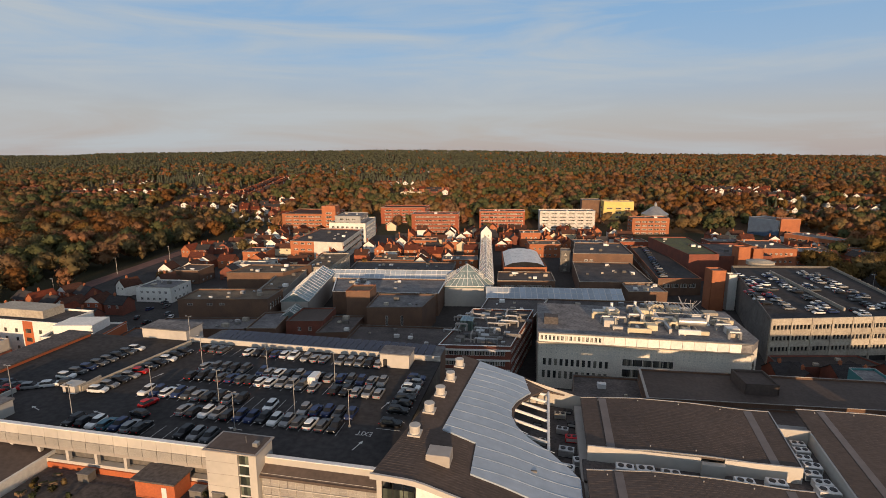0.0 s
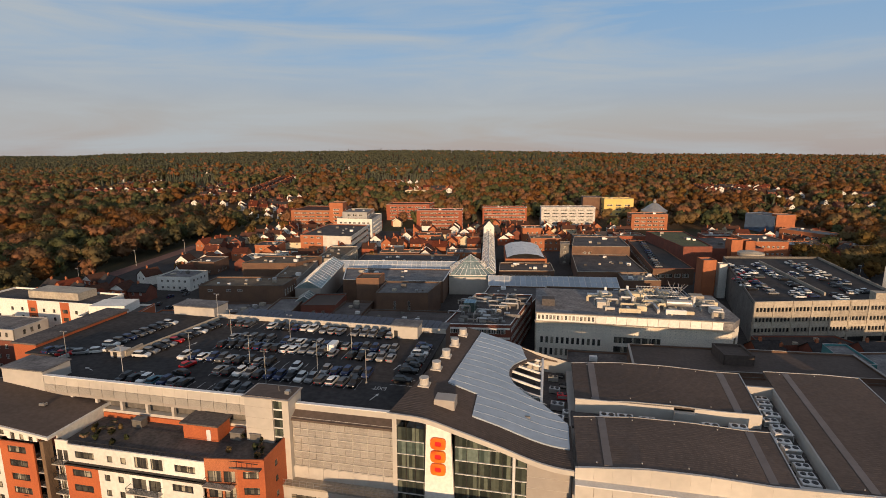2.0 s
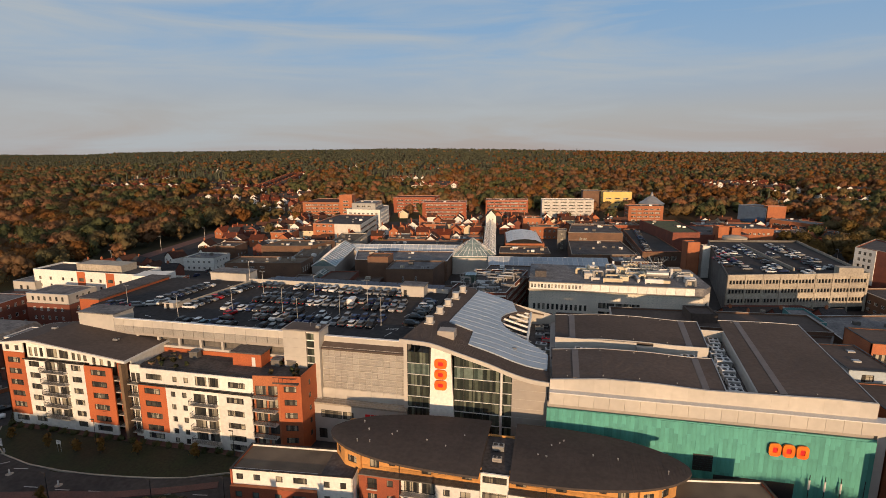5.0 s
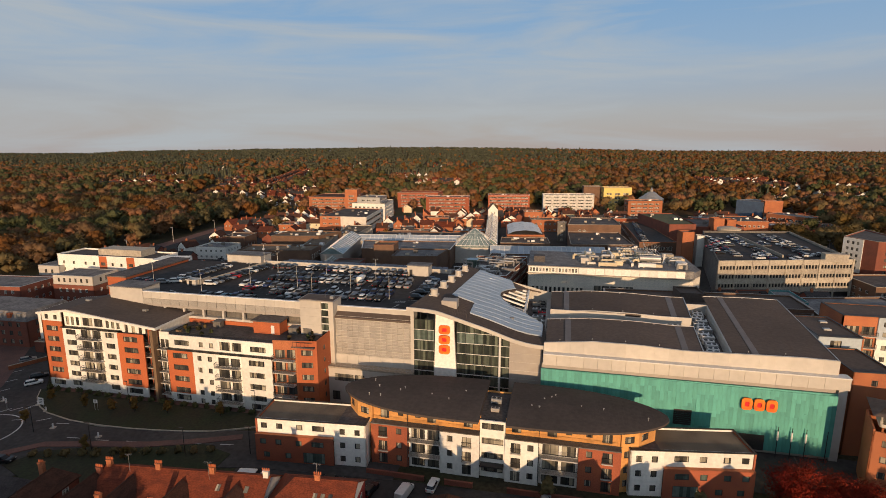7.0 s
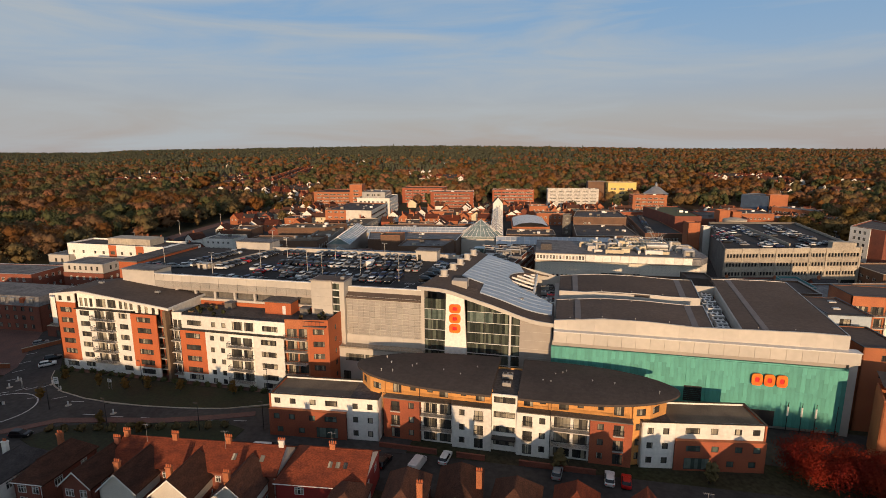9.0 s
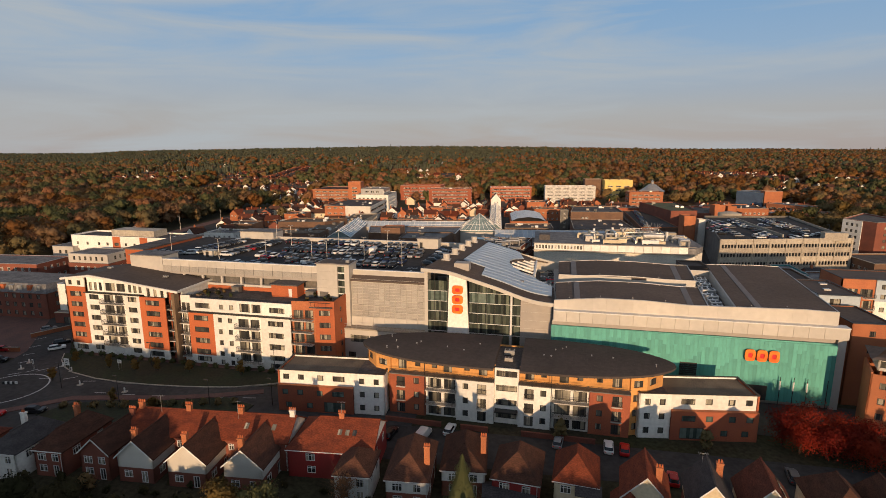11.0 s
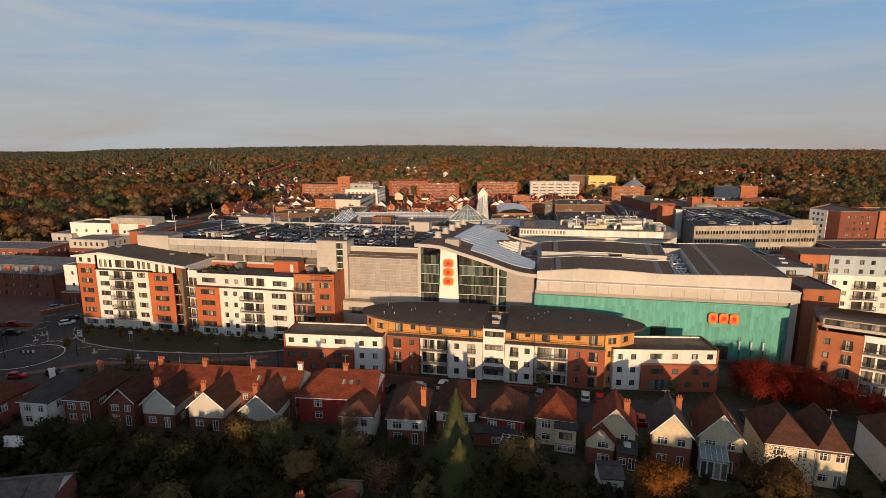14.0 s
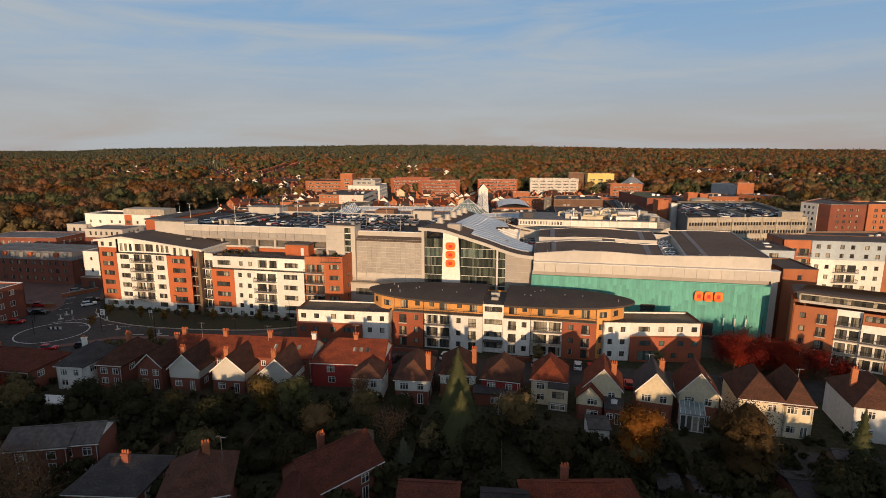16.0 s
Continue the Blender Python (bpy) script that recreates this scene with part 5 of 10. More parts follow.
def hall_roof(x0, x1, y0, y1, band=()):
    base = MB()
    n = max(3, int((x1 - x0) / 2))
    stations = [x0 + (x1 - x0) * i / n for i in range(n + 1)]
    base.rings([[(a, y0, hz_(a) - 0.5), (a, y0, hz_(a)), (a, y1, hz_(a)), (a, y1, hz_(a) - 0.5)] for a in stations])
    r = part("roof", sheared(base), M["roof_brown"], hall, "brown ribbed metal roof")
    ribs = MB()
    y = y0 + 0.3
    while y < y1 - 0.2:
        for i in range(n):
            a, b = x0 + (x1 - x0) * i / n, x0 + (x1 - x0) * (i + 1) / n
            ribs.rings([[(a, y, hz_(a)), (b, y, hz_(b)), (b, y + 0.1, hz_(b)), (a, y + 0.1, hz_(a))], [(a, y + 0.02, hz_(a) + 0.012), (b, y + 0.02, hz_(b) + 0.012), (b, y + 0.08, hz_(b) + 0.012), (a, y + 0.08, hz_(a) + 0.012)]], cap=False)
        y += 0.6
    tagged(part("roof_ribs", sheared(ribs), M["roof_brown"], r), kind="stuff")
    for a in band:
        mb = MB()
        k = hz_(a)
        mb.box(a, y0 + 0.5, k + 0.02, a + 1.3, y1 - 0.5, max(k, hz_(a + 1.3)) + 0.05)
        part("walkway", sheared(mb), M["walk"], r, "paler walkway strip")
    for ya in (y0, y1):
        ed = MB()
        ed.rings([[(a, ya - 0.1, hz_(a) - 0.1), (a, ya - 0.1, hz_(a) + 0.12), (a, ya + 0.1, hz_(a) + 0.12), (a, ya + 0.1, hz_(a) - 0.1)] for a in stations])
        part("roof_trim", sheared(ed), M["metal"], r, "pale metal roof edge")
    ed = MB()
    ed.box(x1 - 0.12, y0 + 0.1, hz_(x1) - 0.1, x1 + 0.08, y1 - 0.1, hz_(x1) + 0.1)
    part("roof_trim", sheared(ed), M["metal"], r, "pale metal roof edge")
    ah = MB()
    for k in range(int((x1 - x0) / 7)):
        xx = x0 + 3 + k * 7
        for yy in (y0 + 1.2, y1 - 1.4):
            ah.box(xx, yy, hz_(xx) + 0.05, xx + 0.16, yy + 0.16, hz_(xx) + 0.25)
    part("safety_anchors", sheared(ah), M["metal"], r)


hall_roof(-2.2, 30.6, 137.0, 153.6, band=(2.0, 26.4))
hall_roof(-1.6, 30.8, 160.0, 180.0, band=(1.6, 26.4))
hall_roof(36.3, 55.8, 137.0, 182.0, band=(40.0,))
mb = MB()
mb.box(-2.4, 153.6, 15.6, 30.6, 160, 16.0)
mb.box(30.6, 138.0, 15.6, 36.3, 173, 16.0)
part("valley", sheared(mb), M["roof_dark"], hall)
for b in ((-1.6, 159.7, 16, 16.0, 160.05, 18.9), (19.5, 159.7, 16, 30.8, 160.05, 18.9), (16.0, 158.6, 16, 19.5, 159.7, 18.3), (30.6, 173, 16, 36.3, 173.4, 18.8), (30.3, 138, 16, 30.6, 153.6, 18.5), (36.0, 138, 16, 36.3, 173, 18.7), (30.6, 136.9, 15, 36.3, 138.0, 18.6)):
    mb = MB()
    mb.box(*b)
    part("upstand", sheared(mb), M["clad"], hall, "pale sheet-metal upstand")
mb = MB()
mb.box(-2.8, 137.4, G, 55.6, 181, 15.6)
part("body", sheared(mb), M["clad_dark"], hall)
for i in range(20):
    x0, x1 = -2.6 + i * 2.92, -2.6 + (i + 1) * 2.92
    mb = MB()
    mb.rings([[(x0 + 0.006, 136.6, 16.11), (x1 - 0.006, 136.6, 16.11), (x1 - 0.006, 137.1, 16.11), (x0 + 0.006, 137.1, 16.11)], [(x0 + 0.006, 136.6, hz_(x0) + 0.1), (x1 - 0.006, 136.6, hz_(x1) + 0.1), (x1 - 0.006, 137.1, hz_(x1) + 0.1), (x0 + 0.006, 137.1, hz_(x0) + 0.1)]])
    part("fascia_panel", mb, M["clad"], hall)
    mb = MB()
    mb.box(x0 + 0.02, 135.2, 13.5, x1 - 0.02 + (1.7 if i == 19 else 0), 136.6, 15.9)
    part("band_panel", mb, M["clad"], hall)
mb = MB()
mb.box(-2.6, 135.1, 15.9, 57.6, 137.4, 16.1)
part("ledge", mb, M["white_metal"], hall)
mb = MB()
mb.box(-2.9, 136.3, G, 55.6, 137.3, 13.5)
part("wall", mb, M["clad_dark"], hall)
cop = thing("copper_wall", "green patinated copper wall of upright strips", "wall", kind="structure")
mb = MB()
mb.box(-3.0, 135.62, -1.4, 55.8, 136.0, 12.4)
part("backing", mb, M["copper"], cop)
rc = random.Random(3)
cm = {}
for i in range(72):
    z, k = -1.5, 0
    top = 12.35 - 0.0055 * i
    x0 = -3.0 + i * 0.8167
    while z < top - 0.01:
        hgt = rc.choice((3.2, 4.0, 4.0, 5.0))
        z1 = min(z + hgt, top)
        if top - z1 < 1.2:
            z1 = top
        key = round(z1 - z, 2)
        if not (25.0 < x0 + 0.8 and x0 < 29.2 and z < 5.9 and z1 > 2.3):
            if key not in cm:
                mb = MB()
                mb.box(0.005, -0.11, 0.003, 0.8117, 0, key - 0.003)
                cm[key] = mb.mesh("copper_strip", [M["copper"]])
            part("copper_strip", cm[key], [], cop, at=pose(x0, 135.62 + rc.uniform(-0.012, 0), z))
        z = z1
mb = MB()
for k in range(8):
    mb.box(25.4, 135.5, 2.4 + 0.44 * k, 29.0, 135.58, 2.78 + 0.44 * k)
part("louvre", mb, M["dark_metal"], cop)
# Dark panel just proud of the wall, drawn for a shaded recess.
mb = MB()
mb.box(29.3, 135.38, -1.5, 43.4, 135.5, 1.9)
part("loading_shutter", mb, M["dark_metal"], cop, "dark panel standing in for a shaded wall recess")
# Wall lamp posts; their tubes are plain white and give no light.
for x in (45.6, 48.2, 50.8, 54.6):
    mb = MB()
    mb.cyl(x, 134.8, G, 4.5, 0.09, 0.07, 8)
    pole = part("flue", mb, M["dark_metal"], cop, "slim dark post of a wall lamp")
    if x < 54:
        mb = MB()
        mb.cyl(x, 134.8, 1.5, 3.5, 0.17, 0.17, 10)
        part("sleeve", mb, M["white_metal"], pole, "white light tube on the lamp post, not glowing")
tagged(part("wall_east", (lambda q: (q.box(55.9, 135.9, G, 57.5, 138, 13.4), q)[1])(MB()), M["clad"]), "pale corner wall of the cinema", "wall", kind="structure")

ru = random.Random(9)


def ac_unit(x, y, z, s=1.0, a=0.0, m="white_metal", label="white rooftop air-conditioning unit with fans"):
    t = thing("roof_unit", label, "air conditioner", pose(x, y, z, 0, 0, a), "rooftop units")
    w, d, h = 2.4 * s, 1.5 * s, 1.25 * s
    mb = MB()
    mb.box(0.1, 0.1, 0, w - 0.1, d - 0.1, 0.2)
    part("base", mb, M["dark_metal"], t)
    mb = MB()
    mb.box(0, 0, 0.2, w, d, h, 0, 0.06)
    part("casing", mb, M[m], t)
    mb = MB()
    for k in range(2):
        mb.cyl(w * (0.27 + 0.46 * k), d / 2, h, h + 0.12, 0.42 * s, 0.4 * s, 12)
    part("fan_ring", mb, M["dark_metal"], t)
    mb = MB()
    mb.box(0.15, -0.03, 0.4, w - 0.15, 0.0, h - 0.2)
    part("grille", mb, M["metal"], t)
    return t


for k in range(13):
    ac_unit(31.4 + 0.115 * (3.5 + k * 2.5) + ru.uniform(0, 1.2), 140.5 + k * 2.5, 16, ru.uniform(1.0, 1.35), ru.uniform(-4, 4))
for x in (3, 6.5, 10.5, 22, 27):
    ac_unit(x, 155.5 + ru.uniform(0, 1), 16, 1.25, ru.uniform(-3, 3))
for x, y, s, m in ((-7, 157, 1.3, "white_metal"), (-6.5, 163, 1.2, "metal"), (-5, 168, 1.0, "red"), (-6.8, 171, 1.0, "metal"), (-4.5, 174, 0.9, "dark_metal"), (-7, 177, 1.0, "concrete"), (-3.8, 160, 1.1, "white_metal"), (-5.2, 179.5, 0.8, "dark_metal"), (-11, 166, 0.9, "metal"), (-11.5, 173, 0.8, "dark_metal")):
    ac_unit(x, y, 14, s, ru.uniform(-8, 8), m, "rooftop plant cabinet in the roof well")

# ---- flats ----
def balcony(parent, x0, x1, y, z, depth=1.3, m="dark_metal"):
    mb = MB()
    mb.box(x0, y - depth, z - 0.2, x1, y + 0.1, z)
    b = part("balcony", mb, M["clad"], parent)
    r = MB()
    r.box(x0 + 0.03, y - depth + 0.02, z + 1.02, x1 - 0.03, y - depth + 0.08, z + 1.1)
    for s in (x0 + 0.03, x1 - 0.08):
        r.box(s, y - depth + 0.02, z + 1.02, s + 0.05, y, z + 1.1)
        r.box(s, y - depth + 0.02, z, s + 0.05, y - depth + 0.08, z + 1.1)
    n = max(3, int((x1 - x0) / 0.17))
    for i in range(n):
        a = x0 + 0.05 + (x1 - x0 - 0.1) * i / (n - 1)
        r.box(a - 0.022, y - depth + 0.03, z, a + 0.022, y - depth + 0.06, z + 1.05)
    part("railing", r, M[m], b)


def facade_col(t, x0, x1, y, z0, z1, m, rows, kind, y1=None):
    """One upright strip of a facade. rows: the sills of its storeys."""
    w = x1 - x0
    wins = []
    for z in rows:
        if kind == "win":
            wins.append((w / 2, z - z0, min(4.2, max(w * 0.58, min(1.2, w - 0.6))), 1.4, "three"))
        elif kind == "pair":
            wins += [(w * 0.28, z - z0, 1.15, 1.3, "one"), (w * 0.72, z - z0, 1.15, 1.3, "one")]
        elif kind == "mix":
            wins += [(w * 0.25, z - z0, 1.15, 1.3, "one"), (w * 0.68, z - z0 - 0.75, 1.8, 2.1, "door")]
        elif kind == "mixr":
            wins += [(w * 0.75, z - z0, 1.15, 1.3, "one"), (w * 0.32, z - z0 - 0.75, 1.8, 2.1, "door")]
        elif kind == "bal":
            wins += [(w * 0.29, z - z0 - 0.8, w * 0.42, 2.2, "door"), (w * 0.76, z - z0 - 0.8, w * 0.36, 2.2, "door")]
        elif kind == "band":
            wins.append((w / 2, z - z0, w - 0.7, 1.3, "three"))
        elif kind == "tall":
            wins += [(w * f, z - z0 - 0.7, 0.95, 2.3, "one") for f in (0.2, 0.5, 0.8)]
    wall(t, (x0, y), (x1, y if y1 is None else y1), z0, z1, M[m], wins, depth=0.22, frame_mat="dark_metal")
    if kind == "bal":
        for z in rows:
            if z - 0.8 > z0 + 1:
                balcony(t, x0 + 0.1, x1 - 0.1, y, z - 0.85)
    if kind in ("mix", "mixr"):
        c = x0 + w * (0.68 if kind == "mix" else 0.32)
        for z in rows:
            if z - 0.75 > z0 + 1:
                balcony(t, c - 1.0, c + 1.0, y, z - 0.78, 0.25)


fl = thing("apartment_block", "six-storey white and terracotta flats with balconies, lit by low sun", "apartment block")
RL = [13.6, 10.7, 7.8, 4.9, 2.0]
RR = [9.2, 6.1, 3.1, 0.1]
Y = 129.0
# western block
facade_col(fl, -133.3, -126.9, Y, 0.2, 16.4, "terracotta", RL, "win")
facade_col(fl, -133.3, -126.9, Y, G, 0.2, "white", [-1.6], "win")
facade_col(fl, -133.3, -126.9, Y, 16.4, 18.9, "white", [16.8], "pair")
facade_col(fl, -126.9, -121.6, Y, G, 15.0, "white", [z - 0.6 for z in RL] + [-1.3], "win")
facade_col(fl, -121.6, -114.4, Y, G, 15.0, "white", [z - 0.4 for z in RL], "bal")
facade_col(fl, -114.4, -109.8, Y, G, 15.0, "white", [z - 0.6 for z in RL] + [-1.3], "win")
facade_col(fl, -109.8, -102.0, Y, 0.2, 14.6, "terracotta", [z - 1.2 for z in RL], "win")
facade_col(fl, -109.8, -102.0, Y, G, 0.2, "white", [-1.7], "win")
facade_col(fl, -126.9, -121.6, Y + 0.9, 15.0, 19.3, "white", [16.0], "tall")
facade_col(fl, -121.6, -114.4, Y + 0.9, 15.0, 18.5, "white", [16.2], "bal")
facade_col(fl, -114.4, -109.0, Y + 0.9, 15.0, 17.9, "white", [16.0], "tall")
facade_col(fl, -109.0, -102.0, Y + 0.9, 14.6, 17.0, "white", [15.3], "tall")
facade_col(fl, -102.0, -98.4, Y + 1.6, G, 16.4, "brick", [12.4, 9.5, 6.6, 3.7, 0.8], "bal")
mb = MB()
mb.rings([[(-127.3, Y - 0.25, 14.75), (-109.8, Y - 0.25, 14.75), (-109.8, Y + 0.95, 14.75), (-127.3, Y + 0.95, 14.75)], [(-127.3, Y - 0.25, 15.0), (-109.8, Y - 0.25, 15.0), (-109.8, Y + 0.95, 15.0), (-127.3, Y + 0.95, 15.0)]])
part("cornice", mb, M["dark_metal"], fl)
wall(fl, (-133.3, 142), (-133.3, Y), G, 18.2, M["terracotta"], [(3, 4 + 2.9 * k, 1.3, 1.2, "two") for k in range(5)] + [(8.5, 4 + 2.9 * k, 1.3, 1.2, "two") for k in range(5)], frame_mat="dark_metal")


def ridge_sheet(o, lo, hi):
    """The flats' roof: high a third of the way along, falling gently east and shortly west."""
    cols = [(-133.9 + o, 18.75), (-124.4, 19.95), (-97.4 - o, 16.95)]
    mb = MB()
    mb.rings([[(x, 128.2 + o, z + lo) for x, z in cols] + [(x, 142.6 - o, z + lo) for x, z in cols[::-1]], [(x, 128.2 + o, z + hi) for x, z in cols] + [(x, 142.6 - o, z + hi) for x, z in cols[::-1]]])
    return mb


part("roof_edge", ridge_sheet(0.0, -0.55, 0.0), M["white"], fl, "white roof fascia")
part("roof", ridge_sheet(0.4, -0.05, 0.1), M["roof_brown"], fl)
wall(fl, (-97.9, Y + 1.6), (-97.9, 142), 14, 16.45, M["white"], (), frame_mat="dark_metal")
wall(fl, (-97.9, 142), (-133.3, 142), G, 16.4, M["white"])
mb = MB()
mb.box(-98.9, 127.9, G, -98.1, 129.6, 16.3)
part("timber_mast", mb, M["wood"], fl, "tall weathered timber fin")
# eastern block
facade_col(fl, -98.0, -95.2, Y + 1.0, G, 15.6, "white", [12.2] + RR, "bal")
facade_col(fl, -95.2, -87.9, Y, 0.0, 11.6, "terracotta", [z + 0.1 for z in RR], "win")
facade_col(fl, -95.2, -87.9, Y, G, 0.0, "white", [-1.8], "win")
facade_col(fl, -87.9, -81.3, Y, G, 11.6, "white", RR + [-2.2], "pair")
facade_col(fl, -81.3, -74.4, Y, G, 11.6, "white", RR, "bal")
facade_col(fl, -74.4, -66.2, Y, G, 11.6, "white", [z for z in RR] + [-2.1], "win")
facade_col(fl, -95.2, -87.9, Y + 0.9, 11.6, 15.0, "white", [12.4], "win")
facade_col(fl, -87.9, -81.3, Y + 0.9, 11.6, 15.0, "white", [12.4], "pair")
facade_col(fl, -81.3, -74.4, Y + 0.9, 11.6, 15.0, "white", [12.9], "bal")
facade_col(fl, -74.4, -66.2, Y + 0.9, 11.6, 15.0, "white", [12.4], "win")
mb = MB()
mb.box(-95.3, Y - 0.2, 11.4, -66.0, Y + 0.95, 11.6)
part("cornice", mb, M["dark_metal"], fl)
facade_col(fl, -66.0, -60.2, Y + 0.6, G, 16.0, "brick2", [12.3] + RR, "bal", Y + 1.4)
facade_col(fl, -60.2, -55.4, Y + 1.4, G, 16.0, "terracotta", [12.3] + RR, "win", Y + 2.2)
wall(fl, (-55.4, Y + 2.2), (-55.4, 141.0), G, 16.0, M["terracotta"], [(4, 2.6 + 3.1 * k, 1.0, 1.2, "one") for k in range(5)], frame_mat="dark_metal")
wall(fl, (-55.4, 141), (-97.6, 141), G, 15.6, M["terracotta"])
mb = MB()
mb.box(-97.4, Y + 1.2, 14.3, -55.8, 140.7, 14.6)
part("terrace_roof", mb, M["roof_dark"], fl)
r = MB()
for i in range(41):
    r.box(-97.2 + i, Y + 1.25, 14.6, -97.15 + i, Y + 1.3, 15.7)
r.box(-97.4, Y + 1.2, 15.68, -56.0, Y + 1.3, 15.78)
part("terrace_railing", r, M["dark_metal"], fl)
mb = MB()
mb.box(-75.6, 136.8, 14.6, -68.2, 140.6, 17.8)
lift = part("lift_house", mb, M["terracotta"], fl)
mb = MB()
mb.box(-76.0, 136.3, 17.8, -67.8, 141, 18.1)
part("roof", mb, M["roof_dark"], lift)
mb = MB()
mb.box(-70.6, 136.72, 14.7, -69.7, 136.78, 16.9)
part("door", mb, M["white_metal"], lift)
for x, y, m in ((-92, 133, "leaf_green"), (-90, 137, "leaf_oak"), (-86, 134, "leaf_green"), (-64, 134, "leaf_oak"), (-60, 136, "leaf_green"), (-58, 133.5, "leaf_oak"), (-94.5, 135, "leaf_gold")):
    shrub(x, y, 1.3, 0.7, m, "potted shrub on the roof terrace", 90, 0.18, 14.6)
rt = random.Random(8)
for i in range(16):
    x, y = (rt.uniform(-96, -84), rt.uniform(131.5, 139)) if i < 9 else (rt.uniform(-66, -57), rt.uniform(132.5, 139))
    if i % 2:
        shrub(x, y, rt.uniform(0.8, 1.5), rt.uniform(0.4, 0.8), "leaf_garden_shade", "dark potted plant on the roof terrace", 90, 0.16, 14.6)
    else:
        tb = thing("planter", "wooden planter box on the roof terrace", "planter", pose(x, y, 14.6, 0, 0, rt.uniform(0, 90)))
        mb = MB()
        mb.box(-0.7, -0.25, 0, 0.7, 0.25, 0.5, 0, 0.03)
        part("box", mb, M["wood"], tb)
        mb = MB()
        mb.box(-0.62, -0.18, 0.5, 0.62, 0.18, 0.62, 0, 0.05)
        part("soil", mb, M["grass"], tb)
for x, y in ((-88.5, 138.2), (-66.5, 138.0), (-62.5, 138.3)):
    b = thing("terrace_shed", "small grey garden store on the roof terrace", "shed", pose(x, y, 14.6))
    mb = MB()
    mb.box(0, 0, 0, 2.2, 1.6, 1.5, 0, 0.1)
    part("body", mb, M["concrete_dark"], b)
    mb = MB()
    mb.box(-0.1, -0.1, 1.5, 2.3, 1.7, 1.62)
    part("lid", mb, M["roof_grey"], b)
for x, z in ((-126, 19.75), (-108, 18.1)):
    ac_unit(x, 136, z, 0.55, 0, "metal", "small grey roof vent box on the flats")

# ---- oval flats with two wings ----
ov = thing("oval_apartment_block", "long flats with a lens-shaped brown roof, white, brick and ochre fronts", "apartment block")
OR = [4.5, 1.4, -1.4]
Y = 115.0
facade_col(ov, -36.0, -28.2, Y, G, 6.6, "brick", OR, "mixr")
facade_col(ov, -28.2, -21.6, Y + 0.6, G, 6.6, "white", OR, "bal")
facade_col(ov, -21.6, -13.8, Y - 0.3, G, 6.6, "white", OR, "mix")
facade_col(ov, -13.8, -8.9, Y + 0.5, G, 9.4, "white", [7.6] + OR, "band")
facade_col(ov, -8.9, -2.4, Y - 0.3, G, 6.6, "white", OR, "mixr")
facade_col(ov, -2.4, 4.8, Y + 0.6, G, 6.6, "white", OR, "bal")
facade_col(ov, 4.8, 12.4, Y, G, 6.6, "brick", OR, "mix")
facade_col(ov, 12.4, 15.6, Y + 1.0, G, 9.6, "ochre", [7.4] + OR, "win", Y + 2.2)
facade_col(ov, -39.6, -36.0, Y + 2.2, G, 9.6, "ochre", [7.4] + OR, "win", Y + 1.0)
facade_col(ov, 15.6, 19.0, Y + 2.2, G, 9.6, "ochre", [7.4], "win", Y + 5.5)
facade_col(ov, -42.6, -39.6, Y + 5.5, G, 9.6, "ochre", [7.4], "win", Y + 2.2)
for x0, x1, k in ((-36.0, -28.2, "mixr"), (-28.2, -21.6, "mix"), (-21.6, -13.8, "mix"), (-8.9, -2.4, "mixr"), (-2.4, 4.8, "mixr"), (4.8, 12.4, "mix")):
    facade_col(ov, x0, x1, Y + 1.5, 6.6, 9.7, "ochre", [7.75], k)
    mb = MB()
    mb.box(x0, Y - 0.35, 6.45, x1, Y + 1.6, 6.62)
    part("terrace", mb, M["concrete_dark"], ov)
    r = MB()
    r.box(x0 + 0.05, Y - 0.3, 7.55, x1 - 0.05, Y - 0.24, 7.63)
    for i in range(40):
        a = x0 + 0.1 + (x1 - x0 - 0.2) * i / 39
        r.box(a - 0.02, Y - 0.29, 6.6, a + 0.014, Y - 0.25, 7.6)
    part("railing", r, M["dark_metal"], ov)
wall(ov, (19.0, 120.5), (19.0, 128), G, 9.6, M["ochre"])
wall(ov, (19.0, 128), (-42.6, 128), G, 9.6, M["ochre"])
wall(ov, (-42.6, 128), (-42.6, 120.5), G, 9.6, M["ochre"])


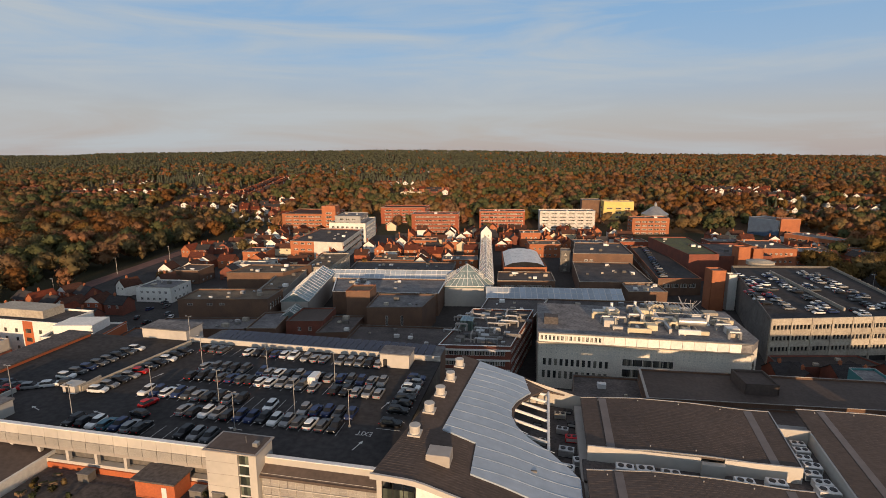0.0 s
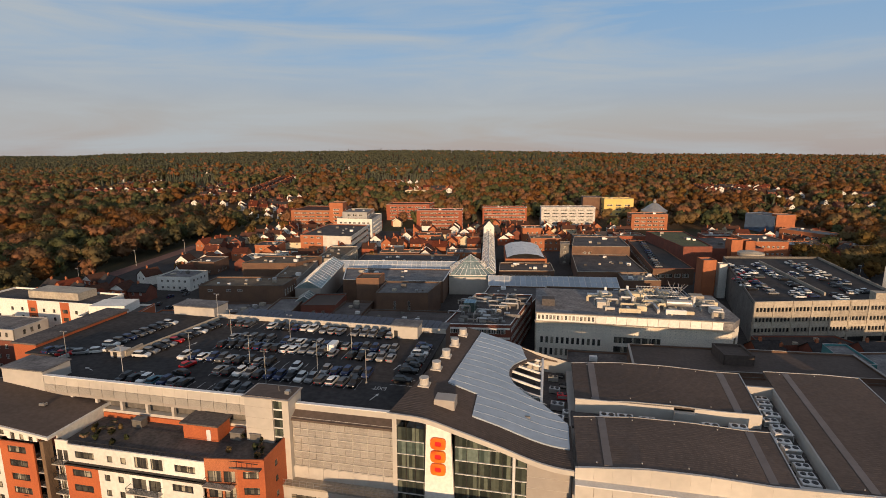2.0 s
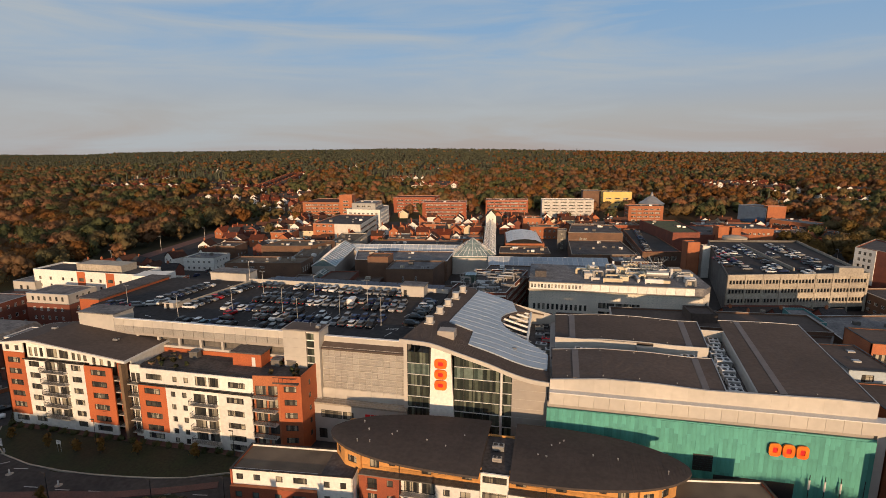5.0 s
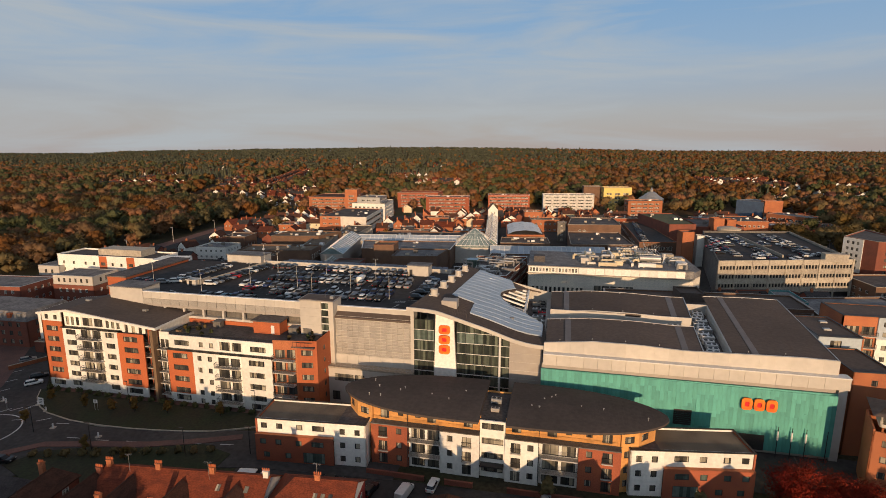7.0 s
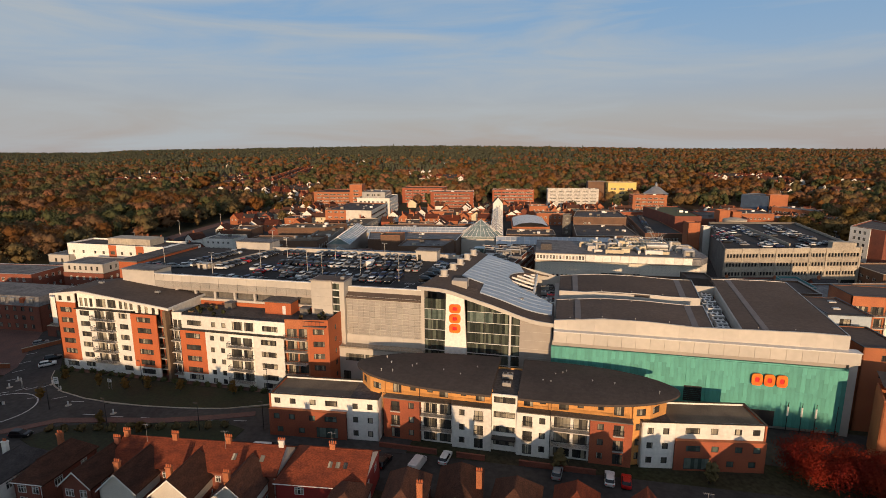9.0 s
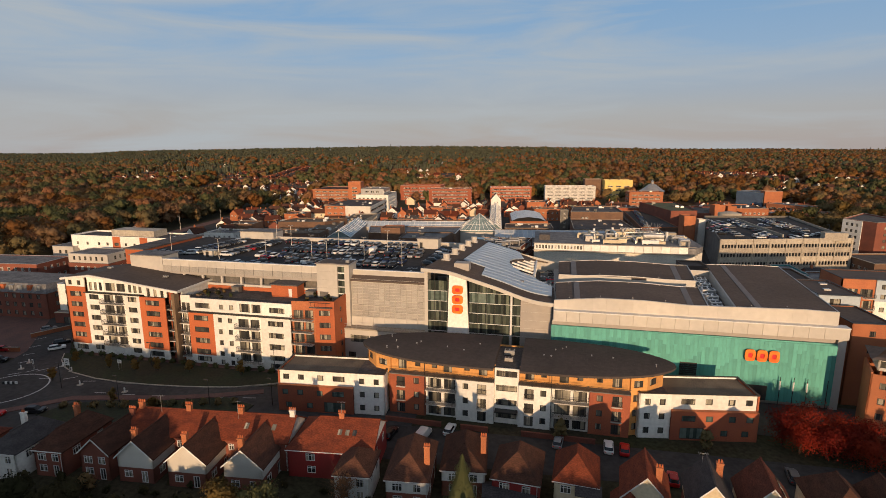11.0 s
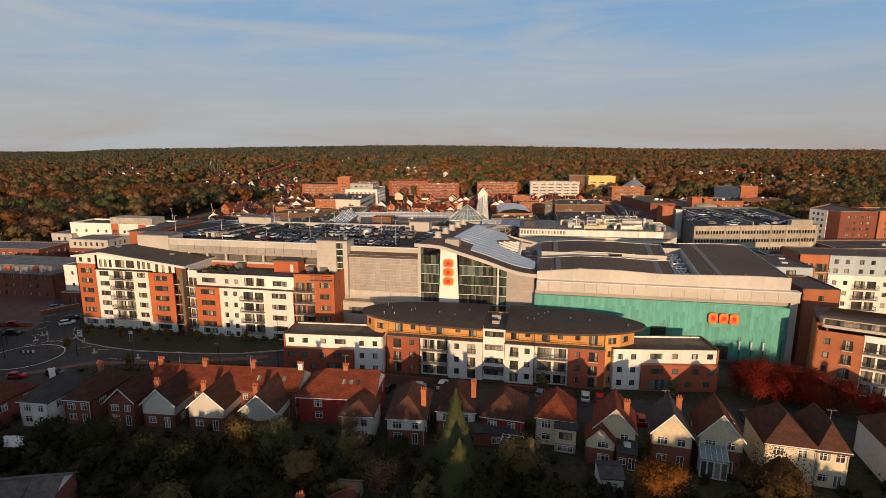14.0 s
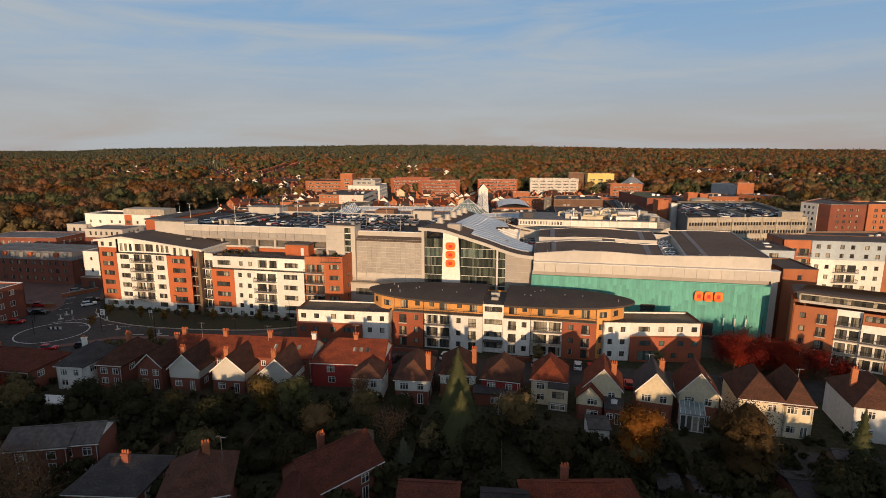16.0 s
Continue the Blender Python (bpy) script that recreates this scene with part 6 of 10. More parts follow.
def lens(x0, x1, z0, z1, grow=0.0):
    """Half of the lens-shaped roof between x0 and x1."""
    cx, cy, a, b = -11.4, 122.8, 33.2 + grow, 9.4 + grow
    k = 22
    up = []
    for i in range(k + 1):
        t = i / k
        x = x0 + (x1 - x0) * (0.5 - 0.5 * math.cos(math.pi * t))
        q = max(0.0, 1 - abs((x - cx) / a) ** 3.2) ** 0.62
        up.append((x, b * q))
    crown = lambda x, f: 0.55 * (1 - f * f) * max(0, 1 - abs((x - cx) / a) ** 3)
    mb = MB()
    fr = (-1, -0.7, -0.35, 0, 0.35, 0.7, 1)
    for i in range(k):
        (xa, ba), (xb, bb) = up[i], up[i + 1]
        for f0, f1 in zip(fr, fr[1:]):
            mb.face([(xa, cy + f0 * ba, z1 + crown(xa, f0)), (xb, cy + f0 * bb, z1 + crown(xb, f0)), (xb, cy + f1 * bb, z1 + crown(xb, f1)), (xa, cy + f1 * ba, z1 + crown(xa, f1))])
        mb.face([(xa, cy - ba, z0), (xb, cy - bb, z0), (xb, cy - bb, z1), (xa, cy - ba, z1)])
        mb.face([(xb, cy + bb, z0), (xa, cy + ba, z0), (xa, cy + ba, z1), (xb, cy + bb, z1)])
        mb.face([(xa, cy + ba, z0), (xb, cy + bb, z0), (xb, cy - bb, z0), (xa, cy - ba, z0)])
    for x, b2, s in ((x0, up[0][1], 0), (x1, up[-1][1], 1)):
        if b2 > 0.3:
            pts = [(x, cy + b2, z0), (x, cy - b2, z0), (x, cy - b2, z1), (x, cy, z1 + crown(x, 0)), (x, cy + b2, z1)]
            mb.face(pts if s == 0 else pts[::-1])
    seams = MB()
    xx = x0 + 0.6
    while xx < x1 - 0.5:
        q = b * max(0.0, 1 - abs((xx - cx) / a) ** 3.2) ** 0.62 - 0.15
        for f0, f1 in zip(fr, fr[1:]):
            p, r2 = (xx, cy + f0 * q, z1 + crown(xx, f0)), (xx, cy + f1 * q, z1 + crown(xx, f1))
            big = 0.16 if int((xx - x0) / 0.6) % 15 == 7 else 0.035
            seams.rings([[(p[0] - big / 2, p[1], p[2]), (p[0] + big / 2, p[1], p[2]), (r2[0] + big / 2, r2[1], r2[2]), (r2[0] - big / 2, r2[1], r2[2])], [(p[0] - big / 2, p[1], p[2] + 0.014), (p[0] + big / 2, p[1], p[2] + 0.014), (r2[0] + big / 2, r2[1], r2[2] + 0.014), (r2[0] - big / 2, r2[1], r2[2] + 0.014)]], cap=False)
        xx += 0.6
    return mb, seams


for x0, x1 in ((-44.4, -13.9), (-8.7, 21.6)):
    mb, sm = lens(x0, x1, 9.6, 10.05)
    r = part("roof", mb, M["roof_oval"], ov, "brown seamed metal roof")
    tagged(part("roof_seams", sm, M["roof_oval"], r), kind="stuff")
    vt = MB()
    rv = random.Random(int(x0))
    for i in range(9):
        a, b = rv.uniform(x0 + 4, x1 - 4), rv.uniform(119, 127)
        vt.cyl(a, b, 10.2, 10.72, 0.09, 0.08, 8)
        vt.cyl(a, b, 10.72, 10.8, 0.16, 0.14, 8)
    tagged(part("vent_pipes", vt, M["metal"], r), kind="stuff")
mb = MB()
mb.box(-14.0, 116.2, 9.0, -8.6, 128, 9.3)
part("centre_roof", mb, M["roof_dark"], ov)
ac_unit(-12.6, 122.5, 9.3, 0.9, 0, "metal", "grey plant box in the roof notch")
ac_unit(-12.2, 119.0, 9.3, 0.7, 0, "clad_dark", "small plant box in the roof notch")
mb = MB()
mb.box(-13.6, Y - 1.0, 0.4, -9.1, Y + 0.5, 0.65)
part("entrance_canopy", mb, M["dark_metal"], ov)
mb = MB()
mb.bar((-36.1, 114.9, G), (-36.1, 114.9, 6.6), 0.07, n=6)
mb.bar((-28.3, 114.9, G), (-28.3, 114.9, 9.4), 0.07, n=6)
mb.bar((-2.5, 114.6, G), (-2.5, 114.6, 9.4), 0.07, n=6)
part("rainwater_pipe", mb, M["dark_metal"], ov)
for x0, x1 in ((-35.8, -24), (-20, -14.5), (-8, 6)):
    w = tagged(part("garden_wall", (lambda q: (q.box(x0, 111.2, G, x1, 111.5, G + 1.0), q.box(x0 - 0.03, 111.15, G + 1.0, x1 + 0.03, 111.55, G + 1.08), q)[2])(MB()), M["brick_old"]), "low red brick wall by the parking street", "wall")


def wing(x, y, ang, w1, w2, d, flip, label):
    """A three-storey wing: one white bay, and a longer part with a brick base and a white top floor."""
    t = thing("apartment_wing", label, "apartment block", pose(x, y, G, 0, 0, ang))
    W = w1 + w2
    h = 9.2
    a0, a1 = (w2, W) if flip else (0, w1)
    b0, b1 = (0, w2) if flip else (w1, W)
    L = a1 - a0
    wall(t, (a0, 0), (a1, 0), 0, h, M["white"], [(L * f, 1.0 + 2.95 * k, 1.1, 1.25, "one") for f in (0.27, 0.73) for k in range(3)], frame_mat="dark_metal")
    L = b1 - b0
    tops = [(L * 0.1, 1.0, 1.3, 1.2, "one"), (L * 0.3, 1.0, 1.3, 1.2, "one"), (L * 0.56, 1.0, 1.3, 1.2, "one"), (L * 0.8, 1.0, 2.6, 1.2, "three")]
    tops = tops if flip else [(L - u, z, w, hh, s) for u, z, w, hh, s in tops]
    wall(t, (b0, 0.3), (b1, 0.3), 6.0, h, M["white"], tops, frame_mat="dark_metal")
    door = [(L * (0.75 if flip else 0.25), 0.3, 4.6, 2.3, "one")]
    wall(t, (b0, -0.5), (b1, -0.5), 0, 6.0, M["brick"], [(u, 3.9, w, hh, s) for u, z, w, hh, s in tops] + door + [(L * (0.42 if flip else 0.62), 1.0, 1.3, 1.2, "one"), (L * (0.14 if flip else 0.86), 1.0, 1.3, 1.2, "one")], frame_mat="dark_metal", glass="pane_green")
    mb = MB()
    mb.box(b0, -0.5, 5.9, b1, 0.3, 6.02)
    part("ledge", mb, M["brick2"], t)
    wall(t, (W, 0), (W, d), 0, h, M["white" if flip else "brick"], [(d / 2, 7, 1.2, 1.2, "one")], frame_mat="dark_metal")
    wall(t, (W, d), (0, d), 0, h, M["white"])
    wall(t, (0, d), (0, 0), 0, h, M["brick" if flip else "white"], [(d / 2, 7, 1.2, 1.2, "one")], frame_mat="dark_metal")
    flat_roof(t, W, d, h, M["gravel"], M["dark_metal"], 0.35)
    mb = MB()
    mb.box(a0 + 0.5, 0.8, h - 0.34, a1 - 0.4, d - 1, h - 0.3)
    part("terrace", mb, M["roof_dark"], t)
    return t


wing(-59.6, 111.0, 5, 6.7, 16.6, 8.5, True, "low white and brick wing with a gravel roof")
wing(14.0, 115.6, 9, 6.1, 16.2, 8.5, False, "low white and brick wing with a gravel roof")

# ---- flats beside and behind the cinema ----
ra = thing("corner_apartment_block", "brick and white flats with a glazed top floor", "apartment block", pose(56.6, 124.9, G, 0, 0, -20))
facade_col(ra, 0, 8.2, 0, 0, 13.2, "brick2", [10.4, 7.3, 4.2, 1.2], "mix")
facade_col(ra, 8.2, 12.8, 0.8, 0, 13.2, "white", [10.4, 7.3, 4.2, 1.2], "bal")
facade_col(ra, 12.8, 17.6, 0.3, 0, 10.6, "white", [7.4, 4.3, 1.2], "bal")
facade_col(ra, 17.6, 22.5, 0, 0, 10.6, "brick2", [7.4, 4.3, 1.2], "mix")
facade_col(ra, 12.8, 32.0, 0, 10.6, 13.2, "brick2", [11.4], "band")
facade_col(ra, 22.5, 32.0, 0, 0, 10.6, "brick2", [7.4, 4.3, 1.2], "mix")
wall(ra, (0, 9), (0, 0), 0, 13.6, M["brick2"], [(4, 1.2 + 3.1 * k, 1.2, 1.3, "one") for k in range(4)] + [(7, 1.2 + 3.1 * k, 1.2, 1.3, "one") for k in range(4)], frame_mat="dark_metal")
wall(ra, (32, 9), (0, 9), 0, 13.6, M["brick2"])
wall(ra, (32, 0), (32, 9), 0, 13.6, M["brick2"])
facade_col(ra, 1.0, 31, 1.4, 13.6, 16.0, "clad", [14.2], "band")
wall(ra, (1.0, 8), (1.0, 1.4), 13.6, 16.0, M["clad"], [(4, 0.6, 2.4, 1.2, "two")], frame_mat="dark_metal")
mb = MB()
mb.rings([[(-0.3, 0.3, 16.0), (32, 0.3, 16.0), (32, 9, 16.0), (-0.3, 9, 16.0)], [(0.6, 1.2, 16.3), (32, 1.2, 16.3), (32, 4.4, 17.4), (2.5, 4.4, 17.4)], [(0.6, 8, 16.3), (32, 8, 16.3), (32, 4.6, 17.4), (2.5, 4.6, 17.4)]], cap=False)
part("roof", mb, M["roof_brown"], ra)
block("side_block", "red brick block beside the cinema with a dark pitched roof", 59.6, 139, 3, 8.2, 14, 18.6, "brick2", "roof_brown", 5, 3.6, 1.2, 1.3, "one", sides="f", coping="dark_metal", frame_mat="dark_metal", clutter=0, parapet=0.15)
sb = thing("upper_flat", "pale blue top flat over brick with a low brown roof", "building", pose(59.9, 155.0, G, 0, 0, 2))
wall(sb, (0, 0), (9.4, 0), 0, 16.8, M["brick2"])
wall(sb, (0, 0.1), (9.4, 0.1), 16.8, 20.4, M["pale_blue"], [(3.8, 1.2, 2.4, 1.6, "three")], frame_mat="dark_metal")
wall(sb, (9.4, 0), (9.4, 16), 0, 20.4, M["brick2"])
wall(sb, (9.4, 16), (0, 16), 0, 20.4, M["brick2"])
wall(sb, (0, 16), (0, 0), 0, 20.4, M["pale_blue"])
flat_roof(sb, 9.4, 16, 20.55, M["roof_brown"], M["dark_metal"], 0.15)
for a, b in ((3.5, 5), (5.5, 11)):
    mb = MB()
    mb.box(a, b, 20.4, a + 1.6, b + 1.1, 20.75, 0, 0.05)
    part("skylight", mb, M["metal"], sb)
wf = thing("white_apartment_block", "white and pale blue flats with dark balconies beyond the cinema", "apartment block", pose(72.7, 172.0, G))
facade_col(wf, 0, 8, 0, 0, 21.0, "brick2", [17.0, 13.8, 10.6, 7.4, 4.3, 1.2], "bal")
for a, b, kind in ((8, 14.5, "pair"), (14.5, 21, "bal"), (21, 28, "pair")):
    facade_col(wf, a, b, -0.5, 0, 15.3, "white", [12.4, 9.3, 6.2, 3.1], kind)
    facade_col(wf, a, b, -0.3, 15.3, 21.0, "pale_blue", [18.6, 15.9], "pair")
facade_col(wf, 28, 44, 0, 0, 21.0, "brick2", [18.4, 15.4, 12.4, 9.3, 6.2, 3.1], "mix")
wall(wf, (0, 12), (0, 0), 0, 21.0, M["brick2"])
wall(wf, (44, 0), (44, 12), 0, 21.0, M["brick2"])
wall(wf, (44, 12), (0, 12), 0, 21.0, M["brick2"])
flat_roof(wf, 44, 12, 21.1, M["roof_brown"], M["dark_metal"], 0.15)

# ---- west: offices and white flats ----
lo = thing("office_building", "three-storey red brick offices with a slanted glazed attic", "office", pose(-208, 148.5, G, 0, 0, 2))
wall(lo, (0, 0), (42, 0), 0, 8.8, M["brick_old"], grid(42, 1.0, 3, 2.9, 3.2, 1.4, 1.5, "two"), frame_mat="dark_metal")
wall(lo, (42, 0), (42, 17), 0, 8.8, M["brick_old"], grid(17, 1.0, 3, 2.9, 3.2, 1.4, 1.5, "two"), frame_mat="dark_metal")
wall(lo, (42, 17), (0, 17), 0, 8.8, M["brick_old"])
wall(lo, (0, 17), (0, 0), 0, 8.8, M["brick_old"])
mb = MB()
mb.rings([[(-0.3, -0.3, 8.8), (42.3, -0.3, 8.8), (42.3, 17.3, 8.8), (-0.3, 17.3, 8.8)], [(1.2, 1.4, 11.6), (40.8, 1.4, 11.6), (40.8, 15.6, 11.6), (1.2, 15.6, 11.6)]])
part("mansard", mb, M["roof_grey"], lo)
for i in range(11):
    mb = MB()
    a = 2 + i * 3.6
    mb.box(a, 0.15, 9.3, a + 1.6, 1.6, 11.2)
    part("dormer", mb, M["metal" if i % 3 else "terracotta"], lo)
block("office_building", "brick offices with a pale metal upper floor", -196, 185, 2, 19, 13, 10.6, "brick_old", "roof_grey", 3, 3.0, 1.2, 1.5, "one", sides="fr", coping="concrete_dark")
block("office_annexe", "pale metal upper storey with black windows", -195.8, 185.2, 2, 18.6, 12.6, 3.6, "clad", "roof_grey", 1, 2.6, 1.0, 1.6, "one", z0=8.2, sides="fr", coping="metal", frame_mat="dark_metal", parapet=0.1)
block("office_annexe", "second pale metal storey among the brick offices", -222, 201, 2, 11, 11, 4.2, "clad", "roof_grey", 1, 3.2, 1.2, 1.6, "one", z0=6.8, sides="fr", coping="metal", frame_mat="dark_metal", parapet=0.1)
block("office_building", "long brick offices with a grey metal roof edge", -234, 172, 6, 34, 16, 11.6, "brick_old", "roof_grey", 3, 3.0, 1.2, 1.5, "one", sides="fr", coping="metal", parapet=0.15)
block("white_house", "small white building with black windows", -161.2, 150, 3, 6.4, 9, 12.4, "white", "roof_grey", 3, 2.6, 0.9, 1.2, "one", sides="fr", coping="white_metal", frame_mat="dark_metal", parapet=0.1)
block("brick_garage", "low brick garage with a flat roof", -160.5, 147.2, 3, 9, 2.6, 3.6, "brick_old", "roof_grey", 1, 4, 2.6, 2.2, "one", sides="f", coping="concrete", frame_mat="dark_metal", parapet=0.1, sill=0.1)
for xa, ya, xb, yb in ((-160, 122.6, -147.5, 125.2), (-155, 134.5, -150.3, 144)):
    L, an = math.hypot(xb - xa, yb - ya), math.degrees(math.atan2(yb - ya, xb - xa))
    gw = thing("brick_wall", "low red brick wall along the office forecourt", "wall", pose(xa, ya, G, 0, 0, an))
    mb = MB()
    mb.box(0, -0.15, 0, L, 0.15, 1.3)
    part("wall", mb, M["brick2"], gw)
    mb = MB()
    mb.box(-0.03, -0.2, 1.3, L + 0.03, 0.2, 1.4)
    part("coping", mb, M["concrete"], gw)
wh = thing("white_apartment_block", "white flats with terracotta panels and a setback top", "apartment block", pose(-214.5, 204.0, G, 0, 0, 0))
rows = [14.2, 11.2, 8.2, 5.2, 2.2]
for i, (a, b, m, k) in enumerate(((0, 12, "white", "pair"), (12, 22, "white", "pair"), (22, 26, "terracotta", "win"), (26, 36, "white", "pair"), (36, 40, "terracotta", "win"), (40, 50, "white", "pair"))):
    facade_col(wh, a, b, 0, 0, 18.3, m, rows, k)
wall(wh, (50, 0), (50, 14), 0, 18.3, M["white"])
wall(wh, (50, 14), (0, 14), 0, 18.3, M["white"])
wall(wh, (0, 14), (0, 0), 0, 18.3, M["white"], grid(14, 2.2, 5, 3, 4, 1.2, 1.3, "one"))
flat_roof(wh, 50, 14, 18.3, M["roof_dark"], M["white"], 0.5)
mb = MB()
mb.box(18, 4, 17.8, 40, 12, 20.6)
part("penthouse", mb, M["concrete"], wh)
w2 = thing("white_apartment_block", "lower white flats with a terracotta end wall", "apartment block", pose(-164.5, 197.5, G, 0, 0, 12))
for a, b, m, k in ((0, 5, "white", "win"), (5, 9, "terracotta", "win"), (9, 15, "white", "pair"), (15, 19, "white", "win")):
    facade_col(w2, a, b, 0, 0, 16.0, m, [11.6, 8.6, 5.6, 2.6], k)
wall(w2, (19, 0), (19, 14), 0, 16.5, M["terracotta"], [(5, 12.5, 1.0, 1.2, "one")])
wall(w2, (19, 14), (0, 14), 0, 16.0, M["white"])
wall(w2, (0, 14), (0, 0), 0, 16.0, M["white"])
flat_roof(w2, 19, 14, 16.0, M["roof_dark"], M["white"], 0.5)
mb = MB()
mb.box(1.5, 4, 15.5, 14, 13, 18.4)
part("penthouse", mb, M["white"], w2)
block("brick_block", "plain brick block joined to the white flats", -146, 203, 12, 14, 16, 13.0, "brick2", "roof_dark", 0, sides="", coping="dark_metal")
block("corner_flats", "brick and cream flats at the roundabout", -171, 104, 4, 24, 11, 10.0, "brick_old", "roof_grey", 3, 3.4, 1.6, 1.6, "door", sides="fr", coping="white_metal", category="apartment block")

# ---- terrace of houses and gardens ----
def swap(mb):
    """The same mesh with x and y exchanged."""
    mb.v = [(y, x, z) for x, y, z in mb.v]
    mb.f = [f[::-1] for f in mb.f]
    return mb


def pane_set(w, hgt, ground=True, style="two"):
    s = [(w * 0.27, hgt - 2.25, 1.6, 1.35, "three"), (w * 0.74, hgt - 2.25, 1.3, 1.35, style)]
    return s + ([(w * 0.28, 0.9, 1.5, 1.3, style), (w * 0.74, 0.1, 1.1, 2.1, "door")] if ground else [])


def house(x, y, ang, w, d, eave=5.2, rise=2.6, upper="pebble", lower=None, roof="tile_red", kind="gable", label="", stack=(0.5, 0.5), pots=3, bay=None, skylights=0, chim="brick2", mid=2.7, top=0.9):
    """Two storeys. kind: gable (facing the gardens), hip, ridge (along the row). lower: other ground-floor wall."""
    t = thing("house", label, "house", pose(x, y, G, 0, 0, ang), "houses along the back gardens")
    cs = [(0, 0), (w, 0), (w, d), (0, d)]
    for i in range(4):
        p0, p1 = cs[i], cs[(i + 1) % 4]
        L = math.dist(p0, p1)
        front = i == 0
        if lower:
            wall(t, p0, p1, 0, mid, M[lower], [(u, z, a, b, s) for u, z, a, b, s in pane_set(L, 5.2) if z < 2] if front or (i == 1 and x < 10) else (), depth=0.12)
            wall(t, p0, p1, mid, eave, M[upper], [(u, z - mid, a, b, s) for u, z, a, b, s in pane_set(L, eave, False)] if front or (i == 1 and x < 10) else (), depth=0.12)
        else:
            wall(t, p0, p1, 0, eave, M[upper], pane_set(L, eave) if front else pane_set(L, eave, False) if i == 1 and x < 10 else (), depth=0.12)
    if kind == "gable":
        part("roof", swap(gable_roof(d, w, eave, rise, 0.35)), M[roof], t)
        gable_end(t, (0, 0), (w, 0), eave, rise - 0.05, M[upper])
        gable_end(t, (w, d), (0, d), eave, rise - 0.05, M[upper])
        bb = MB()
        for s in (0, 1):
            p, q = ((-0.35, -0.37, eave - rise / (w / 2) * 0.35), (w / 2, -0.37, eave + rise)) if s == 0 else ((w / 2, -0.37, eave + rise), (w + 0.35, -0.37, eave - rise / (w / 2) * 0.35))
            bb.rings([[(p[0], p[1], p[2] - 0.25), (q[0], q[1], q[2] - 0.25), (q[0], q[1] - 0.05, q[2] - 0.25), (p[0], p[1] - 0.05, p[2] - 0.25)], [(p[0], p[1], p[2] + 0.02), (q[0], q[1], q[2] + 0.02), (q[0], q[1] - 0.05, q[2] + 0.02), (p[0], p[1] - 0.05, p[2] + 0.02)]])
        part("bargeboard", bb, M["white_metal"], t)
    elif kind == "hip":
        part("roof", swap(gable_roof(d, w, eave, rise, 0.35, hip=min(w, d) * 0.45)) if d >= w else gable_roof(w, d, eave, rise, 0.35, hip=min(w, d) * 0.45), M[roof], t)
    else:
        rf = gable_roof(w, d, eave, rise, 0.3)
        if kind == "half":   # hipped at the west end
            rf.v = [(p[0] + 4.4, p[1], p[2]) if abs(p[1] - d / 2) < 0.2 and p[0] < w * 0.3 else p for p in rf.v]
            low = eave - rise / (d / 2) * 0.3
            rf.face([(-0.3, d + 0.3, low), (-0.3, -0.3, low), (4.1, d / 2, eave + rise)])
        part("roof", rf, M[roof], t)
        gable_end(t, (w, 0), (w, d), eave, rise - 0.05, M["white"])
        if kind != "half":
            gable_end(t, (0, d), (0, 0), eave, rise - 0.05, M[upper])
    if stack:
        chimney(t, w * stack[0], d * stack[1], eave + rise * 0.2, eave + rise + top, pots, chim)
    g = MB()
    g.box(-0.3, -0.42, eave - 0.42, w + 0.3, -0.32, eave - 0.3)
    g.bar((w - 0.2, -0.1, 0), (w - 0.2, -0.1, eave - 0.3), 0.05, n=5)
    if kind != "gable":
        part("gutter", g, M["white_metal"], t)
    if bay:
        u0, u1, h2, dd = bay
        for p0, p1 in (((u0, -dd), (u1, -dd)), ((u1, -dd), (u1, 0)), ((u0, 0), (u0, -dd))):
            L = math.dist(p0, p1)
            wall(t, p0, p1, 0, 2.9, M[lower or upper], [(L * 0.62, 0.9, min(1.9, L * 0.6), 1.2, "three")] if L > 2 else (), depth=0.12)
            wall(t, p0, p1, 2.9, h2, M[upper], [(L * 0.6, 0.2, min(1.8, L * 0.6), 1.15, "three")] if L > 2 else (), depth=0.12)
        rf = gable_roof(dd + 2.5, u1 - u0, h2, (u1 - u0) * 0.52, 0.25)
        rf = swap(rf)
        rf.v = [(a + u0, b - dd, c) for a, b, c in rf.v]
        part("bay_roof", rf, M[roof], t)
        gable_end(t, (u0, -dd), (u1, -dd), h2, (u1 - u0) * 0.51, M[upper])
    for k in range(skylights):
        mb = MB()
        mb.box(0, 0, 0, 0.7, 1.0, 0.08)
        sl = rise / (d / 2 if kind in ("ridge", "half") else w / 2)
        if kind in ("ridge", "half"):
            part("skylight", mb, M["pane"], t, at=pose(w * 0.55 + k * 1.3, d * 0.22, eave + sl * d * 0.22 + 0.06, math.degrees(math.atan(sl)), 0, 0))
        else:
            part("skylight", mb, M["pane"], t, at=pose(w * 0.78, d * 0.3 + k * 1.6, eave + rise * 0.44 + 0.1, 0, math.degrees(math.atan(sl)), 0))
    return t


